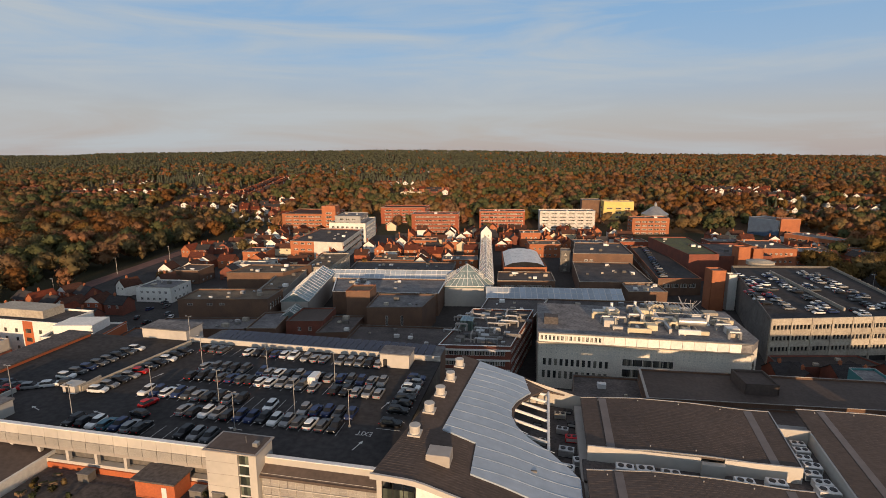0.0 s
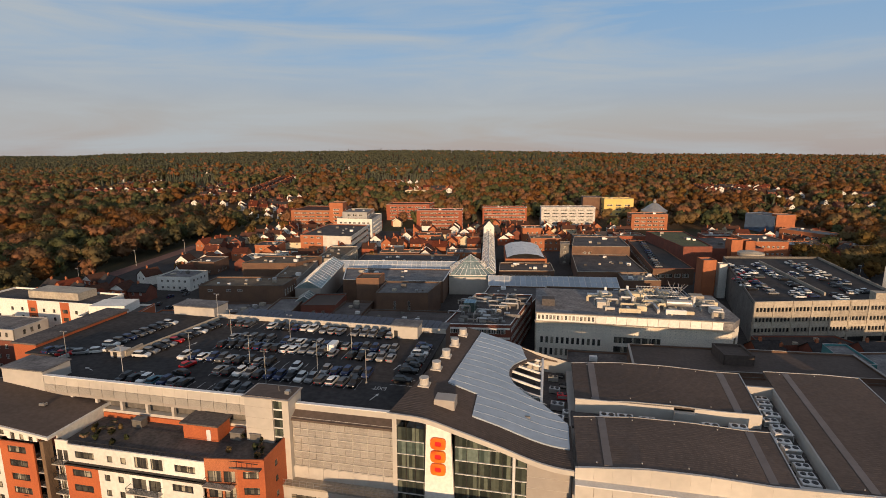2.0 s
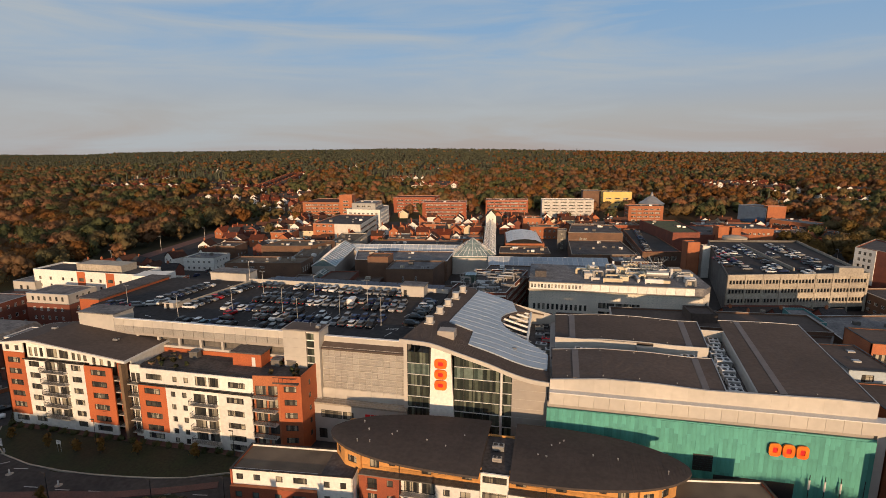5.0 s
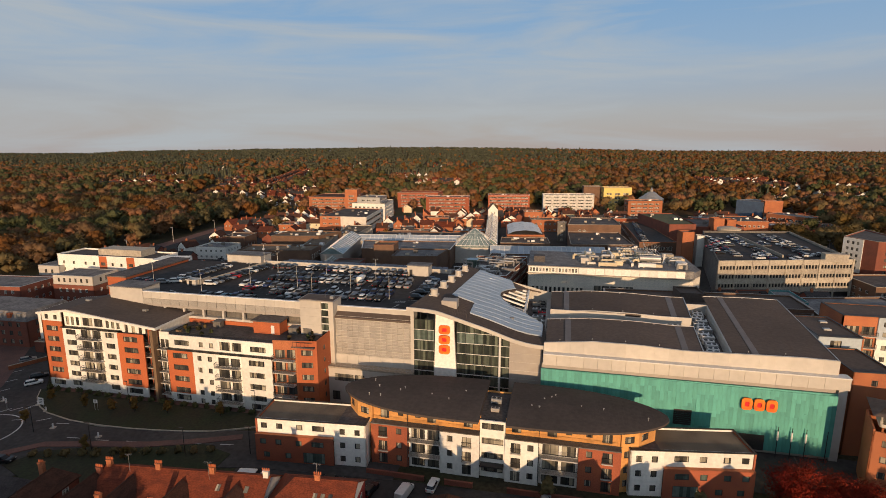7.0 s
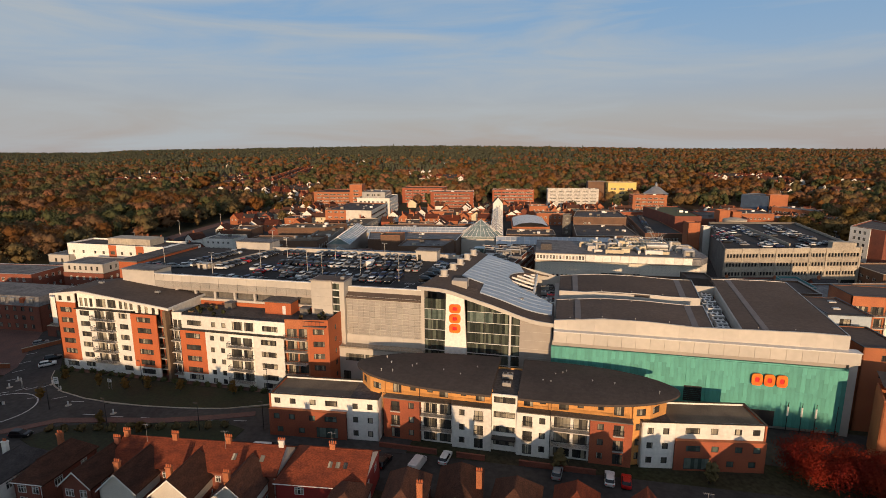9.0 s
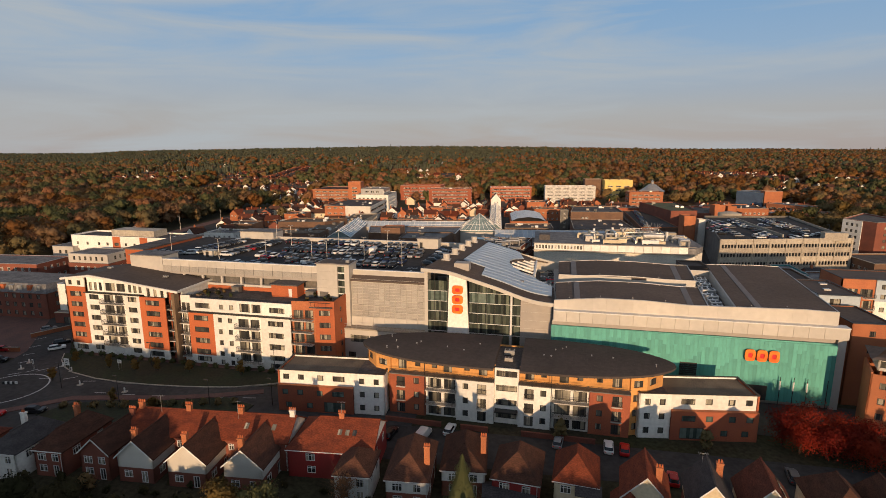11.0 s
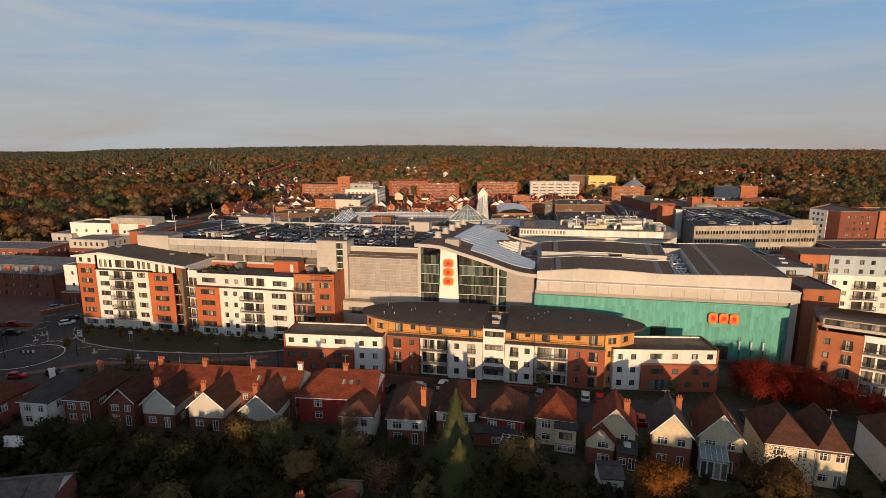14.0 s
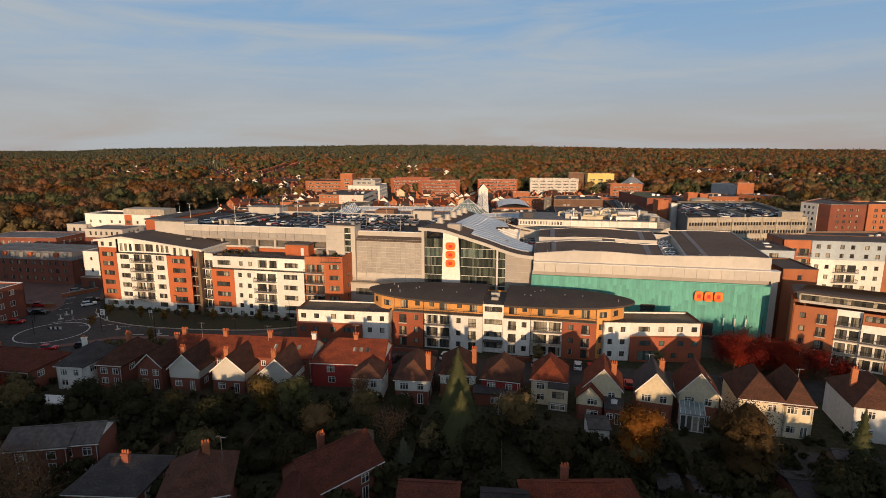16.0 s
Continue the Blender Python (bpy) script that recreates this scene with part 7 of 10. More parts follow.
house(-96.0, 78.8, 4, 5.8, 10, 5.3, 2.3, "white", None, "slate", "hip", "white rendered house with a grey hipped roof", (0.1, 0.7), 2, chim="white")
house(-88.7, 81.2, 4, 5.4, 11, 5.2, 2.5, "brick_old", None, "tile_brown", "hip", "red brick semi with a brown hipped roof", (0.1, 0.8), 3)
house(-80.2, 82.2, 4, 5.4, 11, 5.2, 2.5, "brick_old", None, "tile_brown", "gable", "red brick semi with a brown tiled roof", (0.6, 0.8), 4, chim="brick_old")
for i, (x, y, w) in enumerate(((-73.4, 82.9, 6.4), (-64.2, 83.5, 6.8), (-54.2, 84.3, 6.6))):
    house(x, y, 5, w, 8, 4.9, 2.95, "pebble", "brick_old", "tile_brown", "gable", "semi with a pale gable over a brick ground floor", (0.35, 0.22), 3)
tr = thing("terrace_roof_house", "long red tiled main roof of the semis", "house", pose(-76.6, 88.2, G, 0, 0, 6), "houses along the back gardens")
for i, (p0, p1) in enumerate((((0, 0), (30, 0)), ((30, 0), (30, 8.5)), ((30, 8.5), (0, 8.5)), ((0, 8.5), (0, 0)))):
    wall(tr, p0, p1, 0, 5.6, M["white" if i == 1 else "brick_old"], grid(math.dist(p0, p1), 3.4, 1, 3, 4.8, 1.0, 1.2, "two"), depth=0.12)
part("roof", gable_roof(30, 8.5, 5.6, 2.7, 0.3), M["tile_red"], tr)
gable_end(tr, (30, 0), (30, 8.5), 5.6, 2.65, M["white"])
gable_end(tr, (0, 8.5), (0, 0), 5.6, 2.65, M["brick_old"])
for u, m in ((0.5, "brick2"), (9.8, "brick2"), (19.8, "brick2"), (29.5, "white")):
    chimney(tr, u, 4.2, 7.4, 9.4, 4, m)
for u in (21.5, 26.5):
    mb = MB()
    mb.box(0, 0, 0, 0.75, 1.1, 0.08)
    part("skylight", mb, M["pane"], tr, at=pose(u, 1.6, 6.68, 32.4, 0, 0))
house(-46.1, 90.2, 6, 14.8, 10.5, 5.4, 3.2, "redpaint", None, "tile_red", "half", "red painted house with a big orange tiled roof", (0.55, 0.5), 4, skylights=3)
house(-35.5, 85.6, 6, 5.6, 7, 5.2, 1.7, "white", None, "tile_brown", "hip", "white rear wing under a small hipped roof", None)
house(-27.2, 86.2, 6, 6.6, 11, 5.2, 2.9, "white", "brick_old", "tile_brown", "hip", "white and brick house under a steep brown hipped roof", (0.92, 0.3), 3)
house(-19.3, 90.8, 6, 6.9, 10, 5.0, 2.8, "white", "brick_old", "tile_brown", "hip", "white house with a brown hipped roof behind the conifer", (0.95, 0.4), 3)
house(-11.15, 90.4, -3, 7.2, 9, 5.0, 3.1, "redpaint", None, "tile_brown", "hip", "red painted house with a brown pyramid roof", None)
house(-1.65, 91.4, -4, 6.5, 8, 5.3, 3.3, "cream", None, "tile_red", "hip", "cream house with an orange pyramid roof", None)
house(7.96, 88.7, -6, 6.4, 7.2, 6.0, 3.5, "cream", "brick_old", "tile_red", "gable", "cream gabled house with a brick ground floor", (0.78, 0.4), 3, bay=(-1.3, 3.3, 4.4, 1.8), mid=3.5, top=0.1)
house(17.0, 88.67, -6, 6.0, 7.2, 6.1, 3.4, "cream", "brick_old", "slate", "gable", "cream gabled house with a dark slate roof", (0.75, 0.8), 2, mid=3.7, top=0.2)
house(24.1, 88.8, -6, 6.4, 7.2, 6.3, 3.8, "cream", "brick_old", "tile_dull", "gable", "cream gabled house over brick with a red tiled roof and skylights", None, skylights=3, mid=3.9)
house(33.48, 87.9, -3, 7.0, 9.6, 6.6, 3.5, "cream", None, "tile_brown", "hip", "large white house with twin brown hipped roofs", None)
house(40.5, 87.5, -3, 4.3, 9.6, 6.6, 3.5, "cream", None, "tile_brown", "hip", "white half of the twin-roofed house", None)
house(51.4, 88.7, -5, 8.6, 11, 6.4, 3.4, "white", None, "tile_brown", "hip", "white house with a brown hipped roof", (0.2, 0.5), 2)
house(63.5, 88.4, -5, 8.6, 11, 6.2, 3.3, "white", None, "tile_brown", "hip", "white house with a brown hipped roof", (0.2, 0.5), 2)
house(-117, 75.5, 3, 17, 10, 4.6, 2.6, "brick_old", None, "tile_dull", "hip", "red brick house with a long dark red roof", (0.3, 0.5), 2)
# lean-tos, conservatory and sheds
for x, y, w, d, h, m, r, lab in ((-12.3, 88.6, 8.0, 3.6, 2.6, "brick_old", "slate", "slate-roofed rear extension with a glazed lean-to"), (8.2, 79.5, 3.4, 4.5, 2.6, "white", "roof_dark", "small white outhouse with a dark roof"), (16.6, 66.2, 3.0, 4.2, 2.0, "slate", "slate", "small grey garden summerhouse"), (-90.5, 70.2, 4.4, 2.8, 2.0, "wood", "white_metal", "garden shed with a pale sheet roof"), (21.6, 65.5, 4.2, 5.0, 1.6, "wood", "roof_dark", "low dark garden shed"), (44.5, 79, 6, 2.4, 2.0, "wood", "roof_dark", "lean-to along the garden wall"), (34.2, 66.8, 8.5, 6.0, 2.6, "brick_old", "slate", "slate-roofed brick garage in shade"), (-30, 70, 3.4, 2.6, 2.0, "wood", "wood", "open timber garden shelter")):
    t = thing("garden_building", lab, "outbuilding", pose(x, y, G, 0, 0, 5))
    cs = [(0, 0), (w, 0), (w, d), (0, d)]
    for i in range(4):
        L = math.dist(cs[i], cs[(i + 1) % 4])
        wall(t, cs[i], cs[(i + 1) % 4], 0, h, M[m], [(L / 2, 0.5, min(1.6, L * 0.5), 1.3, "two")] if i < 2 else (), 0.08, 0.15)
    part("roof", gable_roof(w, d, h, 0.7, 0.2), M[r], t)


def lean_to(label, x, y, ang, w, d, low, high, wallm, roofm, glazed=False):
    """A single-storey lean-to whose roof falls from the house towards the garden."""
    t = thing("lean_to", label, "extension", pose(x, y, G, 0, 0, ang))
    wins = [(w * (k + 0.5) / 4, 0.15, w / 4 - 0.12, low - 0.4, "one") for k in range(4)] if glazed else [(w * 0.3, 0.9, w * 0.36, 1.2, "two"), (w * 0.75, 0.1, w * 0.36, 2.1, "door")]
    wall(t, (0, 0), (w, 0), 0, low, M[wallm], wins, depth=0.08)
    for u in (0, w):
        mb = MB()
        e = 0.1 if u == 0 else -0.1
        mb.rings([[(u, 0.14, 0), (u, d, 0), (u, d, high), (u, 0.14, low)], [(u + e, 0.14, 0), (u + e, d, 0), (u + e, d, high), (u + e, 0.14, low)]])
        part("side_wall", mb, M[wallm], t)
    mb = MB()
    mb.rings([[(-0.12, -0.2, low - 0.02), (w + 0.12, -0.2, low - 0.02), (w + 0.12, d, high + 0.06), (-0.12, d, high + 0.06)], [(-0.12, -0.2, low + 0.08), (w + 0.12, -0.2, low + 0.08), (w + 0.12, d, high + 0.16), (-0.12, d, high + 0.16)]])
    part("roof", mb, M[roofm], t)
    if glazed:
        for k in range(6):
            mb = MB()
            u = w * k / 5
            mb.bar((u, -0.2, low + 0.1), (u, d, high + 0.18), 0.035, n=4)
            part("glazing_bar", mb, M["white_metal"], t)
    return t


lean_to("white conservatory with a blue-tinted glass roof", 24.0, 86.5, -6, 3.9, 2.4, 3.2, 4.5, "white_metal", "glassroof", True)
ext = lean_to("brick extension with a slate roof and a small lantern light", 11.35, 86.3, -6, 3.1, 2.2, 2.9, 4.2, "brick_old", "slate")
mb = MB()
mb.rings([[(0.9, 0.7, 3.3), (2.3, 0.7, 3.3), (2.3, 1.7, 3.95), (0.9, 1.7, 3.95)], [(1.55, 1.15, 4.35), (1.65, 1.15, 4.35), (1.65, 1.25, 4.35), (1.55, 1.25, 4.35)]])
part("lantern_light", mb, M["white_metal"], ext, "white framed pyramid rooflight")
ann = thing("lean_to", "cream first-floor annexe with a brown window and a slate roof", "extension", pose(1.6, 89.3, G, 0, 0, -4))
wall(ann, (0, 0), (3.5, 0), 1.7, 4.4, M["cream"], [(1.75, 0.8, 2.2, 1.3, "three")], depth=0.08, frame_mat="wood")
wall(ann, (0, 0.05), (3.5, 0.05), 0, 1.7, M["concrete"], [(1.75, 0.2, 2.6, 1.2, "three")], depth=0.08)
for u in (0, 3.4):
    mb = MB()
    mb.rings([[(u, 0.35, 0), (u + 0.1, 0.35, 0), (u + 0.1, 1.9, 0), (u, 1.9, 0)], [(u, 0.35, 4.4), (u + 0.1, 0.35, 4.4), (u + 0.1, 1.9, 4.9), (u, 1.9, 4.9)]])
    part("side_wall", mb, M["cream"], ann)
mb = MB()
mb.rings([[(-0.2, -0.25, 4.38), (3.7, -0.25, 4.38), (3.7, 1.95, 4.98), (-0.2, 1.95, 4.98)], [(-0.2, -0.25, 4.52), (3.7, -0.25, 4.52), (3.7, 1.95, 5.12), (-0.2, 1.95, 5.12)]])
part("roof", mb, M["slate"], ann)
pg = thing("pergola", "white timber pergola beside the extension", "pergola", pose(-7.4, 85.8, G, 0, 0, -3))
for k in range(5):
    mb = MB()
    mb.bar((0, 0.7 * k, 2.3 + 0.1 * k), (3.6, 0.7 * k, 2.3 + 0.1 * k), 0.07, n=4)
    part("rafter", mb, M["white_metal"], pg)
for u in (0, 1.2, 2.4, 3.6):
    mb = MB()
    mb.bar((u, -0.15, 2.26), (u, 2.95, 2.72), 0.06, n=4)
    part("beam", mb, M["white_metal"], pg)
for u, v, h in ((0, 0, 2.3), (3.6, 0, 2.3), (0, 2.8, 2.7), (3.6, 2.8, 2.7)):
    mb = MB()
    mb.bar((u, v, 0), (u, v, h), 0.06, n=4)
    part("post", mb, M["white_metal"], pg)

# ---- second row of houses, in shade below ----
def rear_house(x, y, ang, w, d, roof, wallm, label, rise=2.8, st=(0.6, 0.55)):
    t = house(x, y, ang, w, d, 5.0, rise, wallm, None, roof, "ridge", label, st, 3, chim="brick_old")
    return t


rear_house(-76.5, 52.4, 20, 8.5, 6.5, "roof_dark", "brick_old", "low dark house with white bargeboards", 1.6, None)
rear_house(-70.5, 55.0, 20, 6.0, 6.0, "roof_dark", "brick_old", "small dark gabled annexe with a white window", 1.6, None)
house(-59.6, 46.6, 8, 9.6, 8.4, 4.8, 2.3, "brick_old", None, "slate", "hip", "slate-roofed house with a brick chimney", (0.62, 0.45), 3, chim="brick_old")
house(-46.4, 46.8, 26, 8.4, 9.4, 4.9, 3.0, "brick_old", None, "tile_brown", "hip", "brown tiled house with a tall aerial", (0.6, 0.62), 3)
rear_house(-28.0, 51.8, 55, 11, 8, "tile_dull", "brick_old", "dark red tiled house with a hipped wing", 3.0, (0.45, 0.75))
house(-30.6, 47.2, 24, 5.6, 7, 4.4, 2.5, "brick_old", None, "tile_dull", "gable", "gabled wing of the dark red tiled house", None)
rear_house(-16.4, 49.4, 6, 7.2, 8, "tile_dull", "brick_old", "red tiled house at the foot of the gardens", 2.5, None)
rear_house(-6.2, 49.6, 6, 5.4, 8, "slate", "brick_old", "slate-roofed annexe with a white skylight", 2.2, None)
house(-0.6, 51.6, 12, 14.5, 8.6, 5.0, 2.6, "brick_old", None, "tile_red", "hip", "long red tiled house with two chimneys", (0.36, 0.72), 3, chim="brick_old")
rear_house(24, 47, 10, 11, 8, "tile_dull", "brick_old", "brown tiled house in shade", 2.4)
rear_house(42, 48, 8, 12, 8, "tile_dull", "brick_old", "dark tiled house in shade", 2.4)

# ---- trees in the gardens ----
OAK, GRN = "garden tree with brown and green leaves", "garden tree with leaves coloured dark for shade"
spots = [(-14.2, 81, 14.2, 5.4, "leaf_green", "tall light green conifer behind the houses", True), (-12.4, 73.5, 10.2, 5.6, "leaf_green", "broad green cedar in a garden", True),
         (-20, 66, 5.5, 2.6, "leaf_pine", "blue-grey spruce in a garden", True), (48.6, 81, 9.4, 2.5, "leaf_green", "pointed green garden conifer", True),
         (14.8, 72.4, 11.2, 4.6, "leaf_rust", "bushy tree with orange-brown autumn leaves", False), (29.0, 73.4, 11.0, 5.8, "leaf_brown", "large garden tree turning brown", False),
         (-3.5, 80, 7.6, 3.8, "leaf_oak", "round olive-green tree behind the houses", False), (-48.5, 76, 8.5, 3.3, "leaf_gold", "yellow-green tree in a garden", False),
         (-43, 76.5, 8.5, 3.4, "leaf_green", "fresh green tree in a garden", False), (-56, 72, 6.8, 3.6, "leaf_garden_shade", GRN, False), (-64, 72, 7.2, 3.6, "leaf_garden_shade", GRN, False),
         (-75, 73, 7.0, 3.8, "leaf_garden_shade", GRN, False), (-83, 72, 7.0, 3.4, "leaf_garden_shade", GRN, False), (-37, 73, 6.4, 3.2, "leaf_oak", OAK, False), (-30, 78, 7.2, 3.0, "leaf_oak", OAK, False),
         (-24, 78, 6.8, 2.8, "leaf_garden_shade", GRN, False), (-9, 70, 6.8, 3.6, "leaf_garden_shade", GRN, False), (3, 71, 6.4, 3.4, "leaf_garden_shade", GRN, False), (10, 67, 5.8, 3.4, "leaf_garden_shade", GRN, False),
         (24, 68, 5.6, 3.0, "leaf_garden_shade", GRN, False), (40, 70, 6.2, 3.4, "leaf_garden_shade", GRN, False), (46, 75, 5, 2.6, "leaf_garden_shade", GRN, False), (62, 82, 6, 3, "leaf_oak", OAK, False),
         (-96, 70, 7, 3.6, "leaf_oak", OAK, False), (-104, 66, 7.5, 4, "leaf_beech", "rust-coloured tree in a garden", False), (-103, 69, 8.4, 4.2, "leaf_red", "red-leaved tree in a garden", False), (-88, 62, 6, 3.4, "leaf_garden_shade", GRN, False),
         (-52, 62, 6.5, 3.4, "leaf_oak", OAK, False), (-45, 60, 6, 3.2, "leaf_garden_shade", GRN, False), (-38, 64, 6.2, 3.2, "leaf_garden_shade", GRN, False), (-6, 60, 5.8, 3.2, "leaf_garden_shade", GRN, False),
         (14, 60, 5.6, 3.2, "leaf_garden_shade", GRN, False), (36, 61, 6, 3.4, "leaf_oak", OAK, False), (52, 60, 6.5, 3.2, "leaf_garden_shade", GRN, False), (-70, 62, 6.0, 3.4, "leaf_garden_shade", GRN, False)]
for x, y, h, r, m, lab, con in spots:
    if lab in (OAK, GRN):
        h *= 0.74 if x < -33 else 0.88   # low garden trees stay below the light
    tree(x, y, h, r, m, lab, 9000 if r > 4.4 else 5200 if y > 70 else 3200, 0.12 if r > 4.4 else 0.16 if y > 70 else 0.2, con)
for x, y, h, r in ((-23.5, 71, 7, 3.0), (-33.5, 84, 6.5, 2.2), (-68, 47.5, 8.6, 4.6), (-64, 45.5, 8.0, 4.0), (-73, 47, 8.2, 4.4)):
    tree(x, y, h, r, "leaf_beech", "half-bare tree with rust-brown twigs", 1100, 0.11, False, bare=True)
for x, y, h, r in ((40.4, 118.5, 7.2, 3.6), (44.5, 120.5, 7.4, 4.2), (49, 119.5, 6.6, 4.4), (53.5, 118, 6.2, 4.2), (58, 115, 5.8, 4.0), (62, 112, 5.2, 3.8), (46.5, 115.5, 5.6, 3.8), (52.5, 113.5, 5.2, 4.0), (42.6, 116.5, 6.0, 3.6), (50.5, 116.4, 5.8, 4.0)):
    tree(x, y, h, r, "leaf_red", "scarlet autumn tree in front of the copper wall", 4200, 0.115, airy=True)
for x, y in ((-125.5, 122.5), (-113.5, 121), (-106, 121.3), (-121, 112), (-97, 105.5), (-86, 104.5), (-100, 121.8), (-91.5, 123), (-78, 124.5)):
    tree(x, y, rw.uniform(3.2, 4.6), 1.1, "leaf_gold", "young street tree with yellow leaves", 420, 0.12)
for x, y in ((-0.5, 111.4), (25.5, 113.2)):
    tree(x, y, 4.6, 1.7, "leaf_oak", "small bare-ish tree by the flats", 200, 0.16)
for i in range(46):
    x = rw.uniform(-112, 62)
    y = rw.uniform(54, 80) + x * 0.05
    shrub(x, y, rw.uniform(1.6, 3.6), rw.uniform(1.2, 2.6), rw.choice(("leaf_garden_shade", "leaf_oak", "leaf_garden_shade", "leaf_garden_shade")), "dense dark garden shrub", 700, 0.14)
for i in range(22):
    shrub(-132 + i * 3.2, 127.2 + rw.uniform(-0.3, 0.2), 1.3, 1.2, "leaf_green", "clipped shrub below the flats", 120, 0.16)
for i in range(12):
    shrub(-106 + i * 3.2, 101.5 + i * 0.85, 1.5, 1.4, "leaf_oak", "shrub along the verge", 120, 0.18)
# fences between gardens
for i in range(12):
    x = -100 + i * 13.6
    f = thing("garden_fence", "weathered timber garden fence", "fence", pose(x, 62 + x * 0.05, G, 0, 0, 95), "garden fences")
    for k in range(6):
        mb = MB()
        mb.box(k * 3.0, -0.05, 0, k * 3.0 + 0.1, 0.05, 1.8)
        part("post", mb, M["wood"], f)
        mb = MB()
        mb.box(k * 3.0 + 0.1, -0.02, 0.1, k * 3.0 + 3.0, 0.02, 1.7)
        part("panel", mb, M["wood"], f)
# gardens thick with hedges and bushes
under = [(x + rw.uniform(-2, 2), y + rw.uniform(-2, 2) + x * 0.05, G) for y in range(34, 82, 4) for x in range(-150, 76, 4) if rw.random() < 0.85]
# The dark leaf colour carries part of the shade over the gardens.
woods("garden_thicket", "dense dark hedges and bushes across the gardens", under, M["leaf_garden_shade"], 250, 0.8, False, 93, (2.2, 5.2), 0.55, "hedge")
bronze = [(x + rw.uniform(-5, 5), y + rw.uniform(-5, 5), G) for y in range(30, 78, 11) for x in range(-150, 80, 15) if rw.random() < 0.4]
woods("garden_autumn_bushes", "brown autumn bushes among the gardens", bronze, M["leaf_oak"], 380, 0.5, False, 94, (3.5, 6.5), 0.5, "hedge")
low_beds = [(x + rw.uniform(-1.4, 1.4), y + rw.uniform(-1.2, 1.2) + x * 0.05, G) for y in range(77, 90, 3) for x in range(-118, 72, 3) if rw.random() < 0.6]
woods("garden_borders", "low dark plants and borders behind the houses", low_beds, M["leaf_garden_shade"], 130, 0.8, False, 96, (0.9, 2.0), 0.6, "hedge")
# trees behind the viewpoint, whose long shadow lies over the gardens
for nm, xa, xb, hh in (("far_west", -230, -50, (19.5, 21.5)), ("west", -50, -30, (12.8, 14.6)), ("middle", -30, 30, (16.2, 18.2)), ("garden", 30, 46, (16.2, 18.0)), ("east", 46, 58, (15.0, 16.6)), ("gap", 58, 72, (10, 12)), ("far_east", 72, 200, (15, 17))):
    belt = [(x + rw.uniform(-2, 2), y + rw.uniform(-4, 4), G) for y in (-16, -6, 5) for x in range(xa, xb, 5)]
    woods("tree_belt_" + nm, "tall oaks along the next street", belt, M["leaf_oak"], 520, 0.6, False, 91, hh)
for nm, xa, xb, hh in (("far", -230, -152, (19, 22)), ("near", -152, -126, (13, 16))):
    west = [(x + rw.uniform(-3, 3), y + rw.uniform(-3, 3), G) for y in (62, 70, 78) for x in range(xa, xb, 7)]
    woods("tree_belt_road_" + nm, "tall oaks by the western road", west, M["leaf_oak"], 520, 0.6, False, 95, hh)

# ---- town centre ----
def quad_block(name, label, c, h, wall_mat, roof_mat, wins=None, z0=G, coping="concrete", parapet=0.5, category="building", frame_mat="white_metal", kind="", clutter=0):
    """A flat-roofed block on four corners (front west, front east, rear east, rear west)."""
    t = thing(name, label, category, pose(c[0][0], c[0][1], z0), kind=kind)
    p = [(x - c[0][0], y - c[0][1]) for x, y in c]
    def fit(i, L):
        """Far blocks carry long strip windows, two bays each."""
        ws = list(wins(i, L))
        if c[0][1] < 480:
            return ws
        out, k = [], 0
        while k < len(ws):
            if k + 1 < len(ws) and ws[k][1] == ws[k + 1][1]:
                a, b = ws[k], ws[k + 1]
                out.append(((a[0] + b[0]) / 2, a[1], abs(b[0] - a[0]) + a[2], a[3], "three"))
                k += 2
            else:
                out.append(ws[k])
                k += 1
        return out
    for i in range(4):
        L = math.dist(p[i], p[(i + 1) % 4])
        wall(t, p[i], p[(i + 1) % 4], 0, h, M[wall_mat], fit(i, L) if wins and not (i == 1 and c[0][0] > 20) and not (i == 3 and c[0][0] < 0) and i != 2 else (), frame_mat=frame_mat, pane=False)
    cx, cy = sum(q[0] for q in p) / 4, sum(q[1] for q in p) / 4
    ins = [(cx + (x - cx) * 0.985, cy + (y - cy) * 0.985) for x, y in p]
    out = [(cx + (x - cx) * 1.006, cy + (y - cy) * 1.006) for x, y in p]
    mb = MB()
    mb.rings([[(x, y, h - parapet - 0.2) for x, y in ins], [(x, y, h - parapet) for x, y in ins]])
    part("roof", mb, M[roof_mat], t)
    mb = MB()
    for i in range(4):
        k = (i + 1) % 4
        mb.rings([[(*out[i], h), (*out[k], h), (*ins[k], h), (*ins[i], h)], [(*out[i], h + 0.15), (*out[k], h + 0.15), (*ins[k], h + 0.15), (*ins[i], h + 0.15)]])
    part("coping", mb, M[coping], t)
    rnd = random.Random(int(c[0][0] * 3 + c[0][1]))
    for i in range(clutter):
        a, b = rnd.uniform(0.12, 0.85), rnd.uniform(0.15, 0.85)
        x = (p[0][0] * (1 - a) + p[1][0] * a) * (1 - b) + (p[3][0] * (1 - a) + p[2][0] * a) * b
        y = (p[0][1] * (1 - a) + p[1][1] * a) * (1 - b) + (p[3][1] * (1 - a) + p[2][1] * a) * b
        s = rnd.uniform(0.8, 2.4)
        u = MB()
        u.box(x, y, h - parapet, x + s, y + s * 0.7, h - parapet + s * 0.6, 0, 0.08)
        u.box(x + 0.1, y - 0.04, h - parapet + 0.1, x + s - 0.1, y, h - parapet + s * 0.45)
        part("roof_unit", u, M[rnd.choice(("metal", "white_metal", "concrete", "concrete_dark"))], t)
    return t


